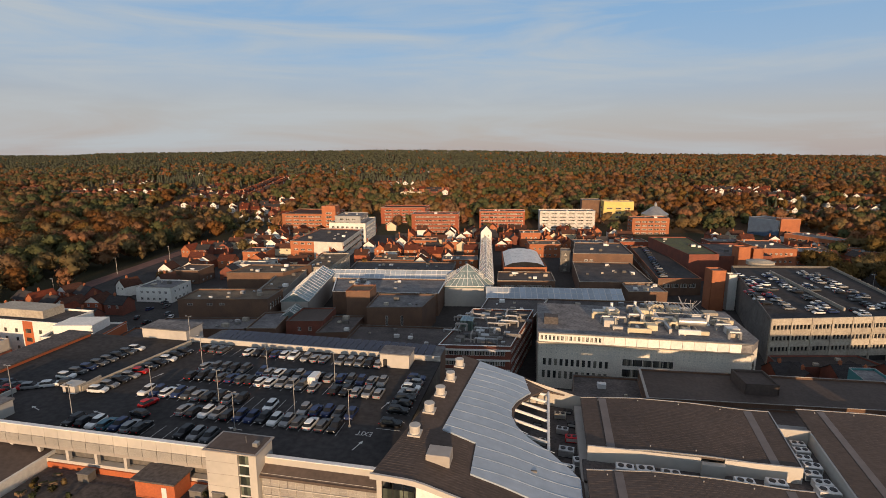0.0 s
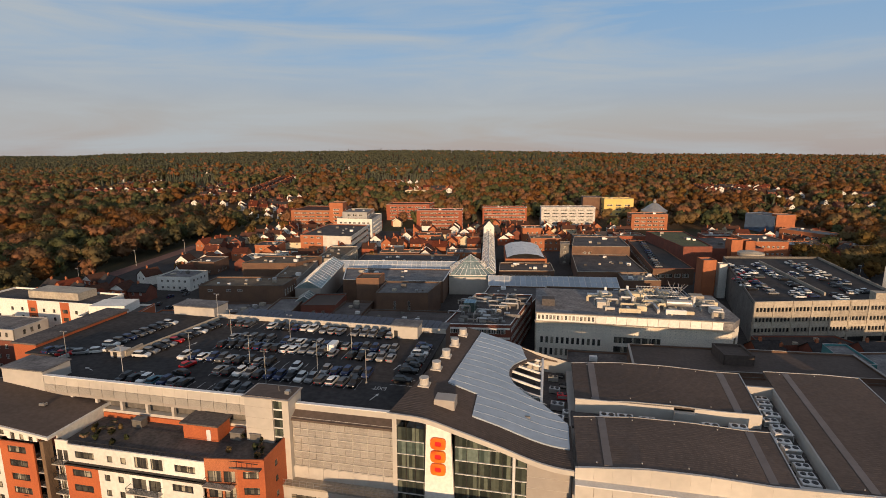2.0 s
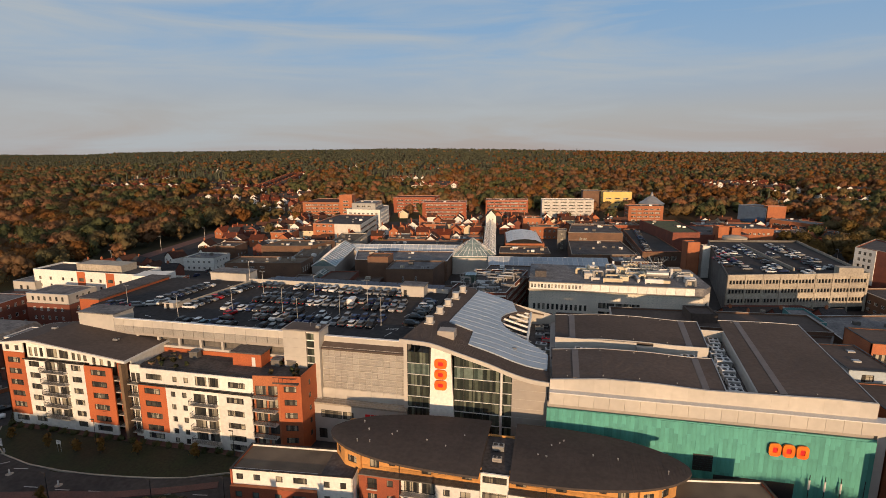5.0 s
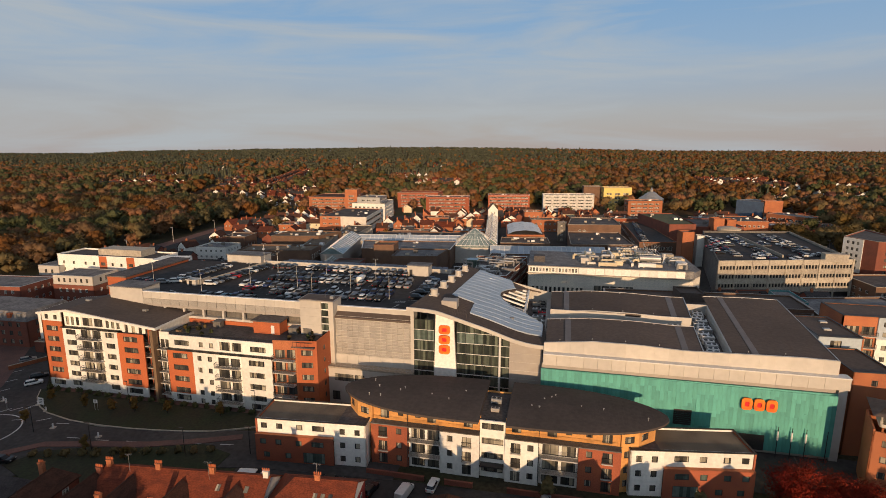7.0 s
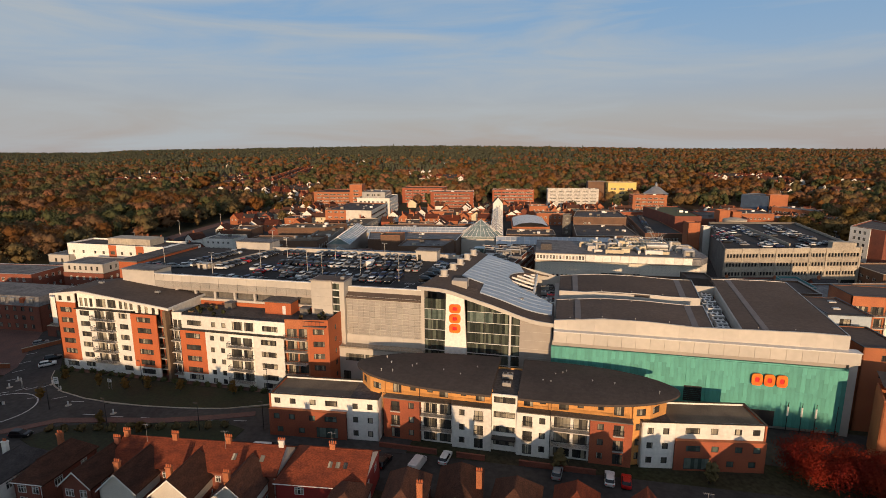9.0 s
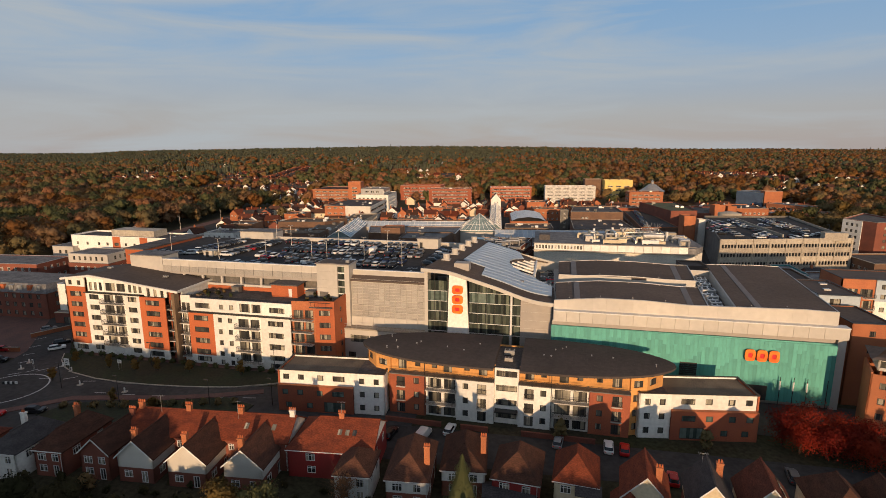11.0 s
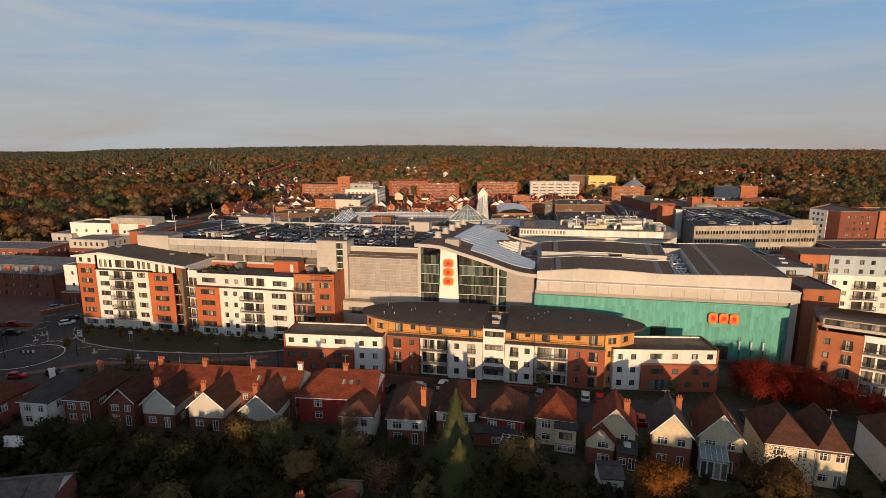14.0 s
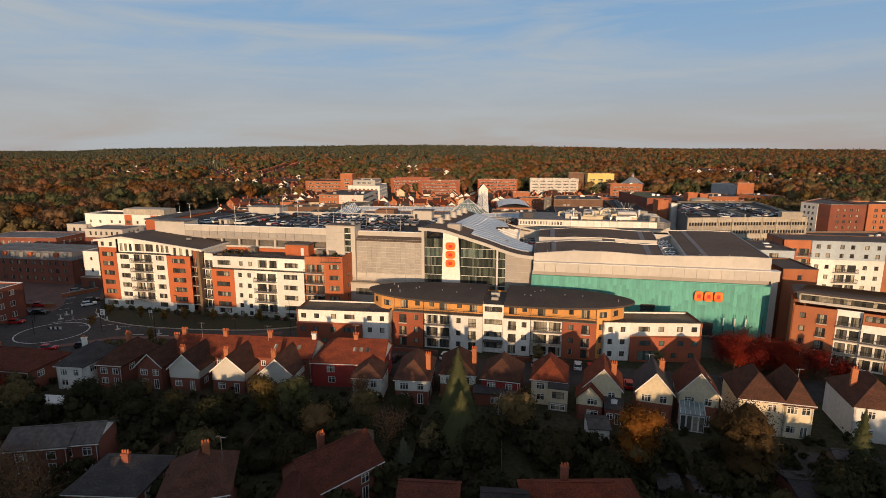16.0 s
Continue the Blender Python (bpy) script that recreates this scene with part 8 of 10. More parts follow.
def rows_of(storeys, sh, spacing, w, h, sill=1.0, style="two", sides=(0, 1, 3), first=0):
    return lambda i, L: grid(L, sill + first * sh, storeys - first, sh, spacing, w, h, style) if i in sides else ()


# panelled sixties store with a bright upper band and roof plant
cb = thing("panelled_store", "pale concrete sixties store with a sunlit cream upper band", "store", pose(-11.2, 227.0, G, 0, 0, 1.5))
W_, D_ = 65.5, 34.0
lowin = [(2.0 + 1.7 * i, 3.4, 0.9, 2.4, "one") for i in range(12)] + [(27 + 2.95 * i, 9.0, 2.8, 2.1, "three") for i in range(5)] + [(27 + 2.95 * i, 5.4, 2.8, 2.4, "three") for i in range(5)] + [(2.2 + 1.7 * i, 7.6, 0.9, 2.2, "one") for i in range(12)]
wall(cb, (0, 0), (W_ - 4, 0), 0, 15.2, M["pale_concrete"], lowin, frame_mat="dark_metal", pane=False)
wall(cb, (W_ - 4, 0), (W_, 6), 0, 15.2, M["pale_concrete"], [(3.5, 9, 2.6, 3.0, "three")], frame_mat="dark_metal", pane=False)
wall(cb, (W_, 6), (W_, D_), 0, 15.2, M["pale_concrete"], pane=False)
wall(cb, (W_, D_), (0, D_), 0, 15.2, M["pale_concrete"], pane=False)
wall(cb, (0, D_), (0, 0), 0, 15.2, M["pale_concrete"], grid(D_, 1.6, 3, 4, 3, 1.2, 1.8, "one"), frame_mat="dark_metal", pane=False)
for i in range(40):
    mb = MB()
    x = 1 + i * 1.55
    for z in (11.7, 12.9, 14.0):
        mb.box(x + (z == 9.2) * 0.7, -0.18, z, x + 0.35 + (z == 9.2) * 0.7, 0, z + 0.35)
    part("stud_row", mb, M["pebble"], cb)
for i in range(13):
    a = 19.5 + i * 3.25
    if a + 3.2 < W_ - 4:
        mb = MB()
        mb.box(a, -0.5, 15.5, a + 3.15, 0.1, 18.0)
        part("band_panel", mb, M["white"], cb)
wall(cb, (0.2, -0.3), (19.4, -0.3), 15.4, 18.1, M["white"], [(0.9 + 1.25 * i, 0.5, 0.85, 1.6, "two") for i in range(15)], frame_mat="white_metal", pane=False)
mb = MB()
mb.box(-0.4, -0.9, 15.2, W_ - 3.6, 0.3, 15.42)
mb.box(-0.2, -0.6, 18.05, W_ - 4, 0.5, 18.25)
part("ledge", mb, M["concrete"], cb)
mb = MB()
mb.rings([[(0, 0, 15.4), (W_ - 4, 0, 15.4), (W_, 6, 15.4), (W_, D_, 15.4), (0, D_, 15.4)], [(0, 0.3, 17.6), (W_ - 4, 0.3, 17.6), (W_, 6, 17.6), (W_, D_, 17.6), (0, D_, 17.6)]])
part("roof", mb, M["roof_grey"], cb)
rp = random.Random(21)
for i in range(46):
    a, b = rp.uniform(18, 58), rp.uniform(5, 31)
    mb = MB()
    k = rp.random()
    if k < 0.4:
        L = rp.uniform(3, 10)
        if rp.random() < 0.6:
            mb.box(a, b, 18.0, a + L, b + 0.9, 18.0 + rp.uniform(0.8, 1.5), 0, 0.06)
        else:
            mb.box(a, b, 18.0, a + 0.9, b + L * 0.7, 18.0 + rp.uniform(0.8, 1.5), 0, 0.06)
        mb.box(a + 0.1, b + 0.1, 17.6, a + 0.5, b + 0.5, 18.0)
    elif k < 0.8:
        s = rp.uniform(1.4, 3.6)
        mb.box(a, b, 17.6, a + s * 1.3, b + s, 17.6 + s * 0.7, 0, 0.1)
        mb.box(a + 0.2, b - 0.05, 17.9, a + s * 1.2, b, 17.5 + s * 0.6)
    else:
        mb.cyl(a, b, 17.6, 17.6 + rp.uniform(2, 4), 0.5, 0.5, 10)
        mb.cyl(a, b, 17.6, 18.2, 0.8, 0.8, 10)
    part("roof_plant", mb, M[rp.choice(("metal", "cream", "white_metal", "concrete", "clad"))], cb)
mb = MB()
mb.bar((44, 12, 20.2), (52, 12, 20.2), 1.2, n=14)
part("duct", mb, M["metal"], cb, "fat silver duct on the roof")
mb = MB()
mb.box(2, 10, 17.6, 6.5, 14, 20.0, 0, 0.1)
part("lift_house", mb, M["roof_dark"], cb)
for i in range(7):
    mb = MB()
    mb.bar((50 + rp.uniform(-4, 4), 26 + rp.uniform(-3, 3), 17.6), (50 + rp.uniform(-4, 4), 26 + rp.uniform(-3, 3), 24), 0.09, n=5)
    part("mast", mb, M["metal"], cb)
mb = MB()
for i in range(14):
    mb.box(38 + i * 1.2, 20, 20.4, 38.12 + i * 1.2, 33, 20.55)
mb.box(37.8, 19.8, 20.2, 54.4, 20.1, 20.45)
mb.box(37.8, 32.8, 20.2, 54.4, 33.1, 20.45)
for x in (38, 46, 54):
    mb.box(x, 20, 17.6, x + 0.25, 20.25, 20.3)
    mb.box(x, 32.8, 17.6, x + 0.25, 33.05, 20.3)
part("plant_frame", mb, M["metal"], cb)

st = quad_block("department_store", "store with bands of white windows and crowded roof plant", [(-41.5, 220), (-19.4, 223), (-13.5, 262), (-36, 259)], 14.3, "brick_old", "roof_dark", rows_of(4, 3.3, 1.6, 1.45, 1.7, 1.2, "one", (0, 1)), coping="white_metal", clutter=0)
for z in (3.0, 6.3, 9.6, 12.9):
    mb = MB()
    mb.rings([[(-0.1, -0.25, q), (22.1, 2.75, q), (22.1, 3.0, q), (-0.1, 0.0, q)] for q in (z - 0.25, z + 0.35)])
    part("white_band", mb, M["white"], st)
for i in range(34):
    a, b = rp.uniform(1, 20), rp.uniform(4, 36)
    mb = MB()
    s = rp.uniform(0.8, 2.6)
    if rp.random() < 0.45:
        mb.box(a + b * 0.15, b, 14.2, a + b * 0.15 + rp.uniform(2, 6), b + 0.7, 14.2 + rp.uniform(0.6, 1.2), 0, 0.05)
        mb.box(a + b * 0.15 + 0.1, b + 0.1, 13.8, a + b * 0.15 + 0.5, b + 0.5, 14.2)
    else:
        mb.box(a + b * 0.15, b, 13.8, a + b * 0.15 + s * 1.3, b + s, 13.8 + s * 0.7, 0, 0.08)
    part("roof_plant", mb, M[rp.choice(("metal", "metal", "concrete_dark", "concrete_dark", "roof_grey"))], st)
mb = MB()
mb.box(4, 16, 13.8, 8.5, 21, 17.2, 0, 0.08)
part("roof_plant", mb, M["pane_green"], st, "teal glazed plant enclosure")
for i in range(26):
    a, b, z = rp.uniform(2, 17), rp.uniform(5, 34), rp.uniform(14.5, 16.4)
    x, r, L = a + b * 0.15, rp.uniform(0.22, 0.42), rp.uniform(2.5, 6.5)
    dx, dy = rp.choice(((1, 0), (0, 1), (-1, 0)))
    mb = MB()
    mb.bar((x, b, 13.8), (x, b, z), r, n=8)
    mb.bar((x, b, z), (x + dx * L, b + dy * L, z), r, n=8)
    mb.bar((x + dx * L, b + dy * L, z), (x + dx * L, b + dy * L, 13.8), r, n=8)
    part("duct", mb, M[rp.choice(("metal", "metal", "clad_dark"))], st)
for i in range(22):
    a, b, z = rp.uniform(20, 58), rp.uniform(4, 30), rp.uniform(18.4, 20.2)
    r, L = rp.uniform(0.25, 0.55), rp.uniform(3, 9)
    dx, dy = rp.choice(((1, 0), (0, 1), (-1, 0)))
    mb = MB()
    mb.bar((a, b, 17.6), (a, b, z), r, n=8)
    mb.bar((a, b, z), (min(a + dx * L, 60), min(b + dy * L, 32), z), r, n=8)
    mb.bar((min(a + dx * L, 60), min(b + dy * L, 32), z), (min(a + dx * L, 60), min(b + dy * L, 32), 17.6), r, n=8)
    part("duct", mb, M[rp.choice(("metal", "white_metal", "cream"))], cb)
quad_block("service_roof", "low grey service building with a seamed roof", [(16, 198), (80, 203), (80, 220), (17, 216)], 13.3, "brick_dark", "roof_brown", None, coping="clad_dark", clutter=0)
block("roof_penthouse", "brown metal plant penthouse on the service roof", 41, 206, 4, 8, 9, 15.6, "roof_brown", "roof_brown", 0, sides="", coping="roof_brown")
quad_block("service_yard_roof", "low dark green-grey loading roof", [(-2, 190), (16, 192), (17, 216), (-1, 215)], 10.3, "brick_dark", "roof_dark", None, coping="concrete_dark", clutter=3)
quad_block("service_roof", "dark seamed roof strip behind the cinema", [(16, 184), (72, 188), (80, 203), (16, 198)], 12.0, "brick_dark", "roof_brown", None, coping="concrete_dark", clutter=2)
quad_block("teal_block", "small block with a teal metal end", [(76, 215), (84, 216), (84, 232), (77, 231)], 12.2, "tealblock", "roof_grey", None, coping="metal")
quad_block("grey_shed", "long grey-roofed building beyond the cinema", [(85, 205), (120, 212), (118, 240), (86, 232)], 9.5, "brick_dark", "roof_grey", None, coping="metal", clutter=6)
quad_block("low_brick_shops", "low dark brick shops with pitched ends", [(66, 246), (100, 254), (96, 262), (66, 256)], 5.0, "brick_old", "slate", None, coping="concrete_dark", clutter=2)

# right car park on four corners
CPC = [(67.5, 260.5), (126, 276.5), (132, 358), (83.3, 349.5)]
rc2 = thing("concrete_car_park", "grey concrete multi-storey car park with ribbed bands", "car park", pose(67.5, 260.5, G), kind="structure")
P4 = [(x - 67.5, y - 260.5) for x, y in CPC]
mb = MB()
mb.rings([[(x, y, 15.2) for x, y in P4], [(x, y, 15.5) for x, y in P4]])
part("deck", mb, M["deck"], rc2)
inn = [(x * 0.985 + 0.6, y * 0.985 + 1.0) for x, y in P4]
# No storeys inside: a solid near-black block gives the openings their shade.
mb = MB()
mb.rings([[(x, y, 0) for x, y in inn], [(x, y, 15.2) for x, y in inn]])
part("core", mb, M["dark_metal"], rc2, "near-black block standing in for shade in the parking storeys")
for i in range(4):
    a, b = P4[i], P4[(i + 1) % 4]
    L = math.dist(a, b)
    ux, uy = (b[0] - a[0]) / L, (b[1] - a[1]) / L
    nx, ny = uy, -ux
    pt = lambda u, o, z: (a[0] + ux * u + nx * o, a[1] + uy * u + ny * o, z)
    if i in (0, 1):
        for z0, z1 in ((2.2, 4.6), (6.2, 8.6), (10.2, 12.6), (14.2, 16.6)):
            mb = MB()
            mb.rings([[pt(0, 0.1, z0), pt(L, 0.1, z0), pt(L, -0.3, z0), pt(0, -0.3, z0)], [pt(0, 0.1, z1), pt(L, 0.1, z1), pt(L, -0.3, z1), pt(0, -0.3, z1)]])
            part("spandrel", mb, M["concrete"], rc2)
        n = int(L / 1.4)
        rib = MB()
        for k in range(n):
            u = (k + 0.5) * L / n
            for z0, z1 in ((4.3, 6.2), (8.3, 10.2), (12.3, 14.2)):
                rib.rings([[pt(u - 0.2, 0.22, z0), pt(u + 0.2, 0.22, z0), pt(u + 0.2, -0.15, z0), pt(u - 0.2, -0.15, z0)], [pt(u - 0.2, 0.22, z1), pt(u + 0.2, 0.22, z1), pt(u + 0.2, -0.15, z1), pt(u - 0.2, -0.15, z1)]])
        part("ribs", rib, M["concrete"], rc2)
        for k in range(int(L / 7.5) + 1):
            u = min(L - 0.3, k * 7.5 + 0.3)
            mb = MB()
            mb.rings([[pt(u - 0.3, 0.35, 0), pt(u + 0.3, 0.35, 0), pt(u + 0.3, -0.2, 0), pt(u - 0.3, -0.2, 0)], [pt(u - 0.3, 0.35, 16.7), pt(u + 0.3, 0.35, 16.7), pt(u + 0.3, -0.2, 16.7), pt(u - 0.3, -0.2, 16.7)]])
            part("column", mb, M["concrete"], rc2)
    else:
        mb = MB()
        mb.rings([[pt(0, 0, 0), pt(L, 0, 0), pt(L, -0.3, 0), pt(0, -0.3, 0)], [pt(0, 0, 16.6), pt(L, 0, 16.6), pt(L, -0.3, 16.6), pt(0, -0.3, 16.6)]])
        part("side_wall", mb, M["concrete_dark"], rc2)
mb = MB()
mb.rings([[(31.6, 19, 15.5), (32.2, 19, 15.5), (30.4, 80, 15.5), (29.8, 80, 15.5)], [(31.6, 19, 16.8), (32.2, 19, 16.8), (30.4, 80, 16.8), (29.8, 80, 16.8)]])
part("ramp_wall", mb, M["concrete"], rc2)
mb = MB()
mb.cyl(33, 100, 15.5, 17.2, 6.5, 6.5, 20)
mb.cyl(33, 100, 17.2, 18.0, 5.6, 3.0, 20)
part("ramp_drum", mb, M["concrete"], rc2, "round ramp drum")
mb = MB()
mb.box(46, 13, 15.5, 55, 17, 19.0)
part("lift_house", mb, M["concrete"], rc2)
block("stair_tower", "tall red brick stair tower of the car park", 66.5, 323, 10, 6.5, 7, 19.2, "brick2", "roof_grey", 0, sides="", coping="brick2")
block("white_lift_house", "small white lift house on the deck", 74.5, 325, 10, 4, 4, 17.2, "white", "roof_grey", 0, sides="")
quad_block("brick_car_park", "long brick car park with a mossy flat roof", [(71, 380), (88, 384), (86, 445), (60, 440)], 15.6, "brick_old", "roof_moss", None, coping="brick_old", clutter=5)
quad_block("brick_ramp", "lower open parking deck with parked cars", [(48, 345), (70, 350), (64, 440), (48, 436)], 9.0, "brick_dark", "deck", rows_of(1, 4, 4.5, 3.6, 2.0, 4.2, "three", (0, 3)), coping="brick2")
quad_block("brick_store", "big red brick store with blind towers", [(90, 392), (121, 398), (119, 440), (88, 436)], 13.0, "brick_old", "roof_dark", None, coping="brick_old", clutter=6)
block("brick_tower", "blind red brick tower", 100, 390, 10, 7, 7, 19.0, "brick2", "roof_dark", 0, sides="", coping="brick2")
block("brick_tower", "blind red brick tower", 108.5, 392, 10, 6, 7, 18.2, "brick2", "roof_dark", 0, sides="", coping="brick2")
block("brick_offices", "red brick offices with a row of small windows", 121, 415, 8, 22, 30, 14.6, "brick2", "roof_dark", 3, 3, 1.5, 1.3, coping="concrete", clutter=4)
quad_block("brown_store", "brown brick store with a dark flat roof", [(7, 382), (42, 387), (40, 425), (10, 421)], 13.3, "brick_dark", "roof_dark", lambda i, L: [(8, 8.6, 1.8, 1.2, "two"), (11, 8.6, 1.8, 1.2, "two")] if i == 0 else (), clutter=5)
quad_block("low_store_roofs", "low flat store roofs with skylights", [(8, 332), (44, 338), (40, 384), (7, 381)], 8.6, "brick_dark", "roof_dark", None, clutter=10)
quad_block("low_store_roofs", "white plant boxes on low dark roofs", [(30, 320), (48, 323), (46, 338), (29, 335)], 8.0, "brick_dark", "roof_grey", None, clutter=9)
quad_block("green_tower", "narrow grey-green panelled tower", [(0, 388), (6, 389), (6, 398), (0, 397)], 13.5, "concrete_dark", "roof_grey", rows_of(4, 3.2, 3, 1.6, 1.2))
t = quad_block("market_hall", "brick hall with a pale barrel roof", [(-32, 356), (-8, 360.5), (-15, 407), (-37, 403)], 9.0, "brick2", "roof_grey", rows_of(1, 4, 3, 1.3, 1.3, 4), coping="brick2")
mb = MB()
for k in range(5):
    b0, b1 = 3 + k * 8.4, 3 + k * 8.4 + 8.2
    o = lambda b: -5.5 * b / 46
    pr = [(1, 9.1), (5, 10.8), (12, 11.6), (19, 10.8), (23, 9.1)]
    for (xa, za), (xb, zb) in zip(pr, pr[1:]):
        mb.face([(xa + o(b0), b0 + xa * 0.17, za), (xb + o(b0), b0 + xb * 0.17, zb), (xb + o(b1), b1 + xb * 0.17, zb), (xa + o(b1), b1 + xa * 0.17, za)])
part("barrel_roof", mb, M["white_metal"], t)
quad_block("brown_shop", "brown shop with white roof plant", [(-32.5, 323), (-4, 327.5), (-6, 347), (-34, 343)], 9.5, "brick_dark", "roof_brown", rows_of(1, 3, 1.6, 1.3, 1.2, 6, "one", (0,)), clutter=8)
quad_block("flat_roofs", "dark flat shop roofs with pale parapets", [(-36, 264), (-14, 267), (-8, 296), (-34, 293)], 9.0, "brick_dark", "roof_dark", None, coping="white_metal", clutter=9)
quad_block("flat_roofs", "dark flat shop roofs with white vents", [(-12, 264), (50, 270), (48, 300), (-8, 295)], 9.5, "brick_dark", "roof_dark", None, coping="concrete", clutter=14)
quad_block("brown_box_store", "brown brick box store with a grey roof", [(-78.5, 258), (-57, 262.5), (-55.5, 282), (-80, 278)], 12.5, "brick_dark", "roof_grey", lambda i, L: [(8, 5, 0.9, 4, "one"), (14, 5, 0.9, 4, "one")] if i == 0 else (), coping="concrete_dark", clutter=4)
quad_block("brick_lift_tower", "brown brick lift tower", [(-91.5, 269), (-81.5, 271), (-82, 281), (-92, 279)], 15.5, "brick_dark", "gravel", None, coping="brick2")
quad_block("flat_roofs", "wide grey flat roofs of the shopping mall", [(-104, 284), (-56, 290), (-57, 316), (-112, 308)], 10.6, "brick_dark", "roof_grey", None, coping="white_metal", clutter=12)
quad_block("red_brick_shop", "dark red brick shop in shade", [(-107, 246), (-93, 249), (-95, 266), (-108, 263)], 9.0, "brick_old", "roof_brown", rows_of(2, 4, 4, 1.2, 1.6), coping="concrete_dark")
quad_block("flat_roofs", "low dark shop roofs in shade", [(-92, 240), (-80, 243), (-81, 262), (-93, 260)], 7.5, "brick_dark", "roof_dark", None, coping="concrete_dark", clutter=4)
quad_block("flat_roofs", "low dark shop roofs beside the mall", [(-79, 225), (-46, 229), (-44, 258), (-80, 254)], 6.5, "brick_dark", "roof_dark", None, coping="concrete_dark", clutter=6)
quad_block("brown_store", "dark brown brick store with small high windows", [(-157, 250), (-121, 257.5), (-122.5, 273), (-159, 266)], 13.6, "brick_dark", "gravel", lambda i, L: [(5, 11, 2.2, 0.9, "two"), (13, 11, 2.2, 0.9, "two"), (18, 11, 2.2, 0.9, "two")] if i == 0 else grid(L, 8.5, 1, 3, 2.6, 1.4, 2.6, "one") if i == 1 else (), coping="concrete_dark", clutter=8)
quad_block("flat_roofs", "low roofs with round skylights", [(-160, 234), (-122, 241), (-121, 255), (-160, 247)], 6.4, "brick_dark", "roof_grey", None, coping="concrete_dark", clutter=10)
quad_block("low_shop", "low pale-roofed shop with side windows", [(-119, 238), (-108, 240), (-112, 260), (-122, 257)], 8.0, "brick_dark", "roof_grey", rows_of(1, 4, 2.6, 1.3, 1.5, 5), coping="concrete")
quad_block("brown_store", "brown brick shop with a lit front", [(-168, 300), (-140, 306), (-134, 326), (-166, 320)], 12.5, "brick_dark", "gravel", None, coping="concrete_dark", clutter=7)
quad_block("shop_terrace", "white-fronted shops along the arcade", [(-134, 262), (-122, 264), (-134, 320), (-146, 316)], 11.0, "clad_dark", "gravel", rows_of(2, 4, 3, 1.6, 2.0, 3), coping="concrete", clutter=10)
quad_block("shop_terrace", "flat-roofed shops beside the arcade", [(-140, 330), (-126, 332), (-130, 372), (-146, 368)], 10.0, "concrete", "gravel", rows_of(2, 4, 3, 1.6, 1.4, 3), coping="concrete", clutter=8)
quad_block("flat_roofs", "dark mall roofs behind the glass arcade", [(-118, 336), (-60, 346), (-62, 372), (-122, 364)], 7.0, "brick_dark", "roof_dark", None, coping="concrete_dark", clutter=9)


# glass arcades
def arcade(name, label, x0, y0, x1, y1, w, eave, ridge, bays, glazing="glassroof", skirt=None):
    ang = math.degrees(math.atan2(y1 - y0, x1 - x0))
    L = math.hypot(x1 - x0, y1 - y0)
    t = thing(name, label, "arcade", pose(x0, y0, G, 0, 0, ang))
    mb = MB()
    mb.box(0, -w / 2, 0, L, w / 2, eave)
    part("wall", mb, M[skirt or "clad_dark"], t)
    hw = w / 2 + 0.3
    for k in range(bays):
        a, b = L * k / bays + 0.08, L * (k + 1) / bays - 0.08
        for s in (-1, 1):
            mb = MB()
            pts = [(a, s * hw, eave), (b, s * hw, eave), (b, 0, ridge), (a, 0, ridge)]
            mb.face(pts if s < 0 else pts[::-1])
            part("glazing", mb, M[glazing], t)
    fr = MB()
    for k in range(bays + 1):
        a = L * k / bays
        for s in (-1, 1):
            fr.bar((a, s * hw, eave + 0.03), (a, 0, ridge + 0.03), 0.10 if k % 3 else 0.2, n=4)
    for s in (-1, 1):
        fr.bar((0, s * hw, eave), (L, s * hw, eave), 0.16, n=4)
        fr.bar((0, s * hw / 2, (eave + ridge) / 2 + 0.03), (L, s * hw / 2, (eave + ridge) / 2 + 0.03), 0.08, n=4)
    fr.bar((0, 0, ridge), (L, 0, ridge), 0.16, n=4)
    part("frame", fr, M["white_metal"], t, "white painted glazing frame")
    for e, x in ((0, 0), (1, L)):
        mb = MB()
        pts = [(x, -hw, eave), (x, hw, eave), (x, 0, ridge)]
        mb.face(pts if e else pts[::-1])
        part("gable_glass", mb, M[glazing], t)
    return t


arcade("glass_arcade", "long white-framed glass arcade roof over a shopping street", -113.5, 266, -123.5, 318, 11.5, 10.5, 14.2, 14)
arcade("glass_arcade", "pale glass arcade roof running across the mall", -121, 322, -52, 332.5, 12, 8.5, 11.5, 26, "etfe")
arcade("glass_arcade", "sunlit glass arcade along the mall front", -36, 303, 25, 311.5, 13, 8.0, 11.3, 24, "etfe")
arcade("glass_arcade", "narrow white glass arcade leading to the white tower", -37, 312, -50.5, 432, 7.0, 10.5, 13.6, 34)
arcade("entrance_canopy", "small glazed entrance gable", -110.5, 256, -112.6, 265.5, 10, 6.5, 9.8, 4)
py = thing("glass_pyramid", "white-framed glass pyramid over the mall crossing", "skylight", pose(-47, 318, G, 0, 0, 9))
mb = MB()
mb.box(-11, -11, 0, 11, 11, 9)
part("base", mb, M["clad"], py)
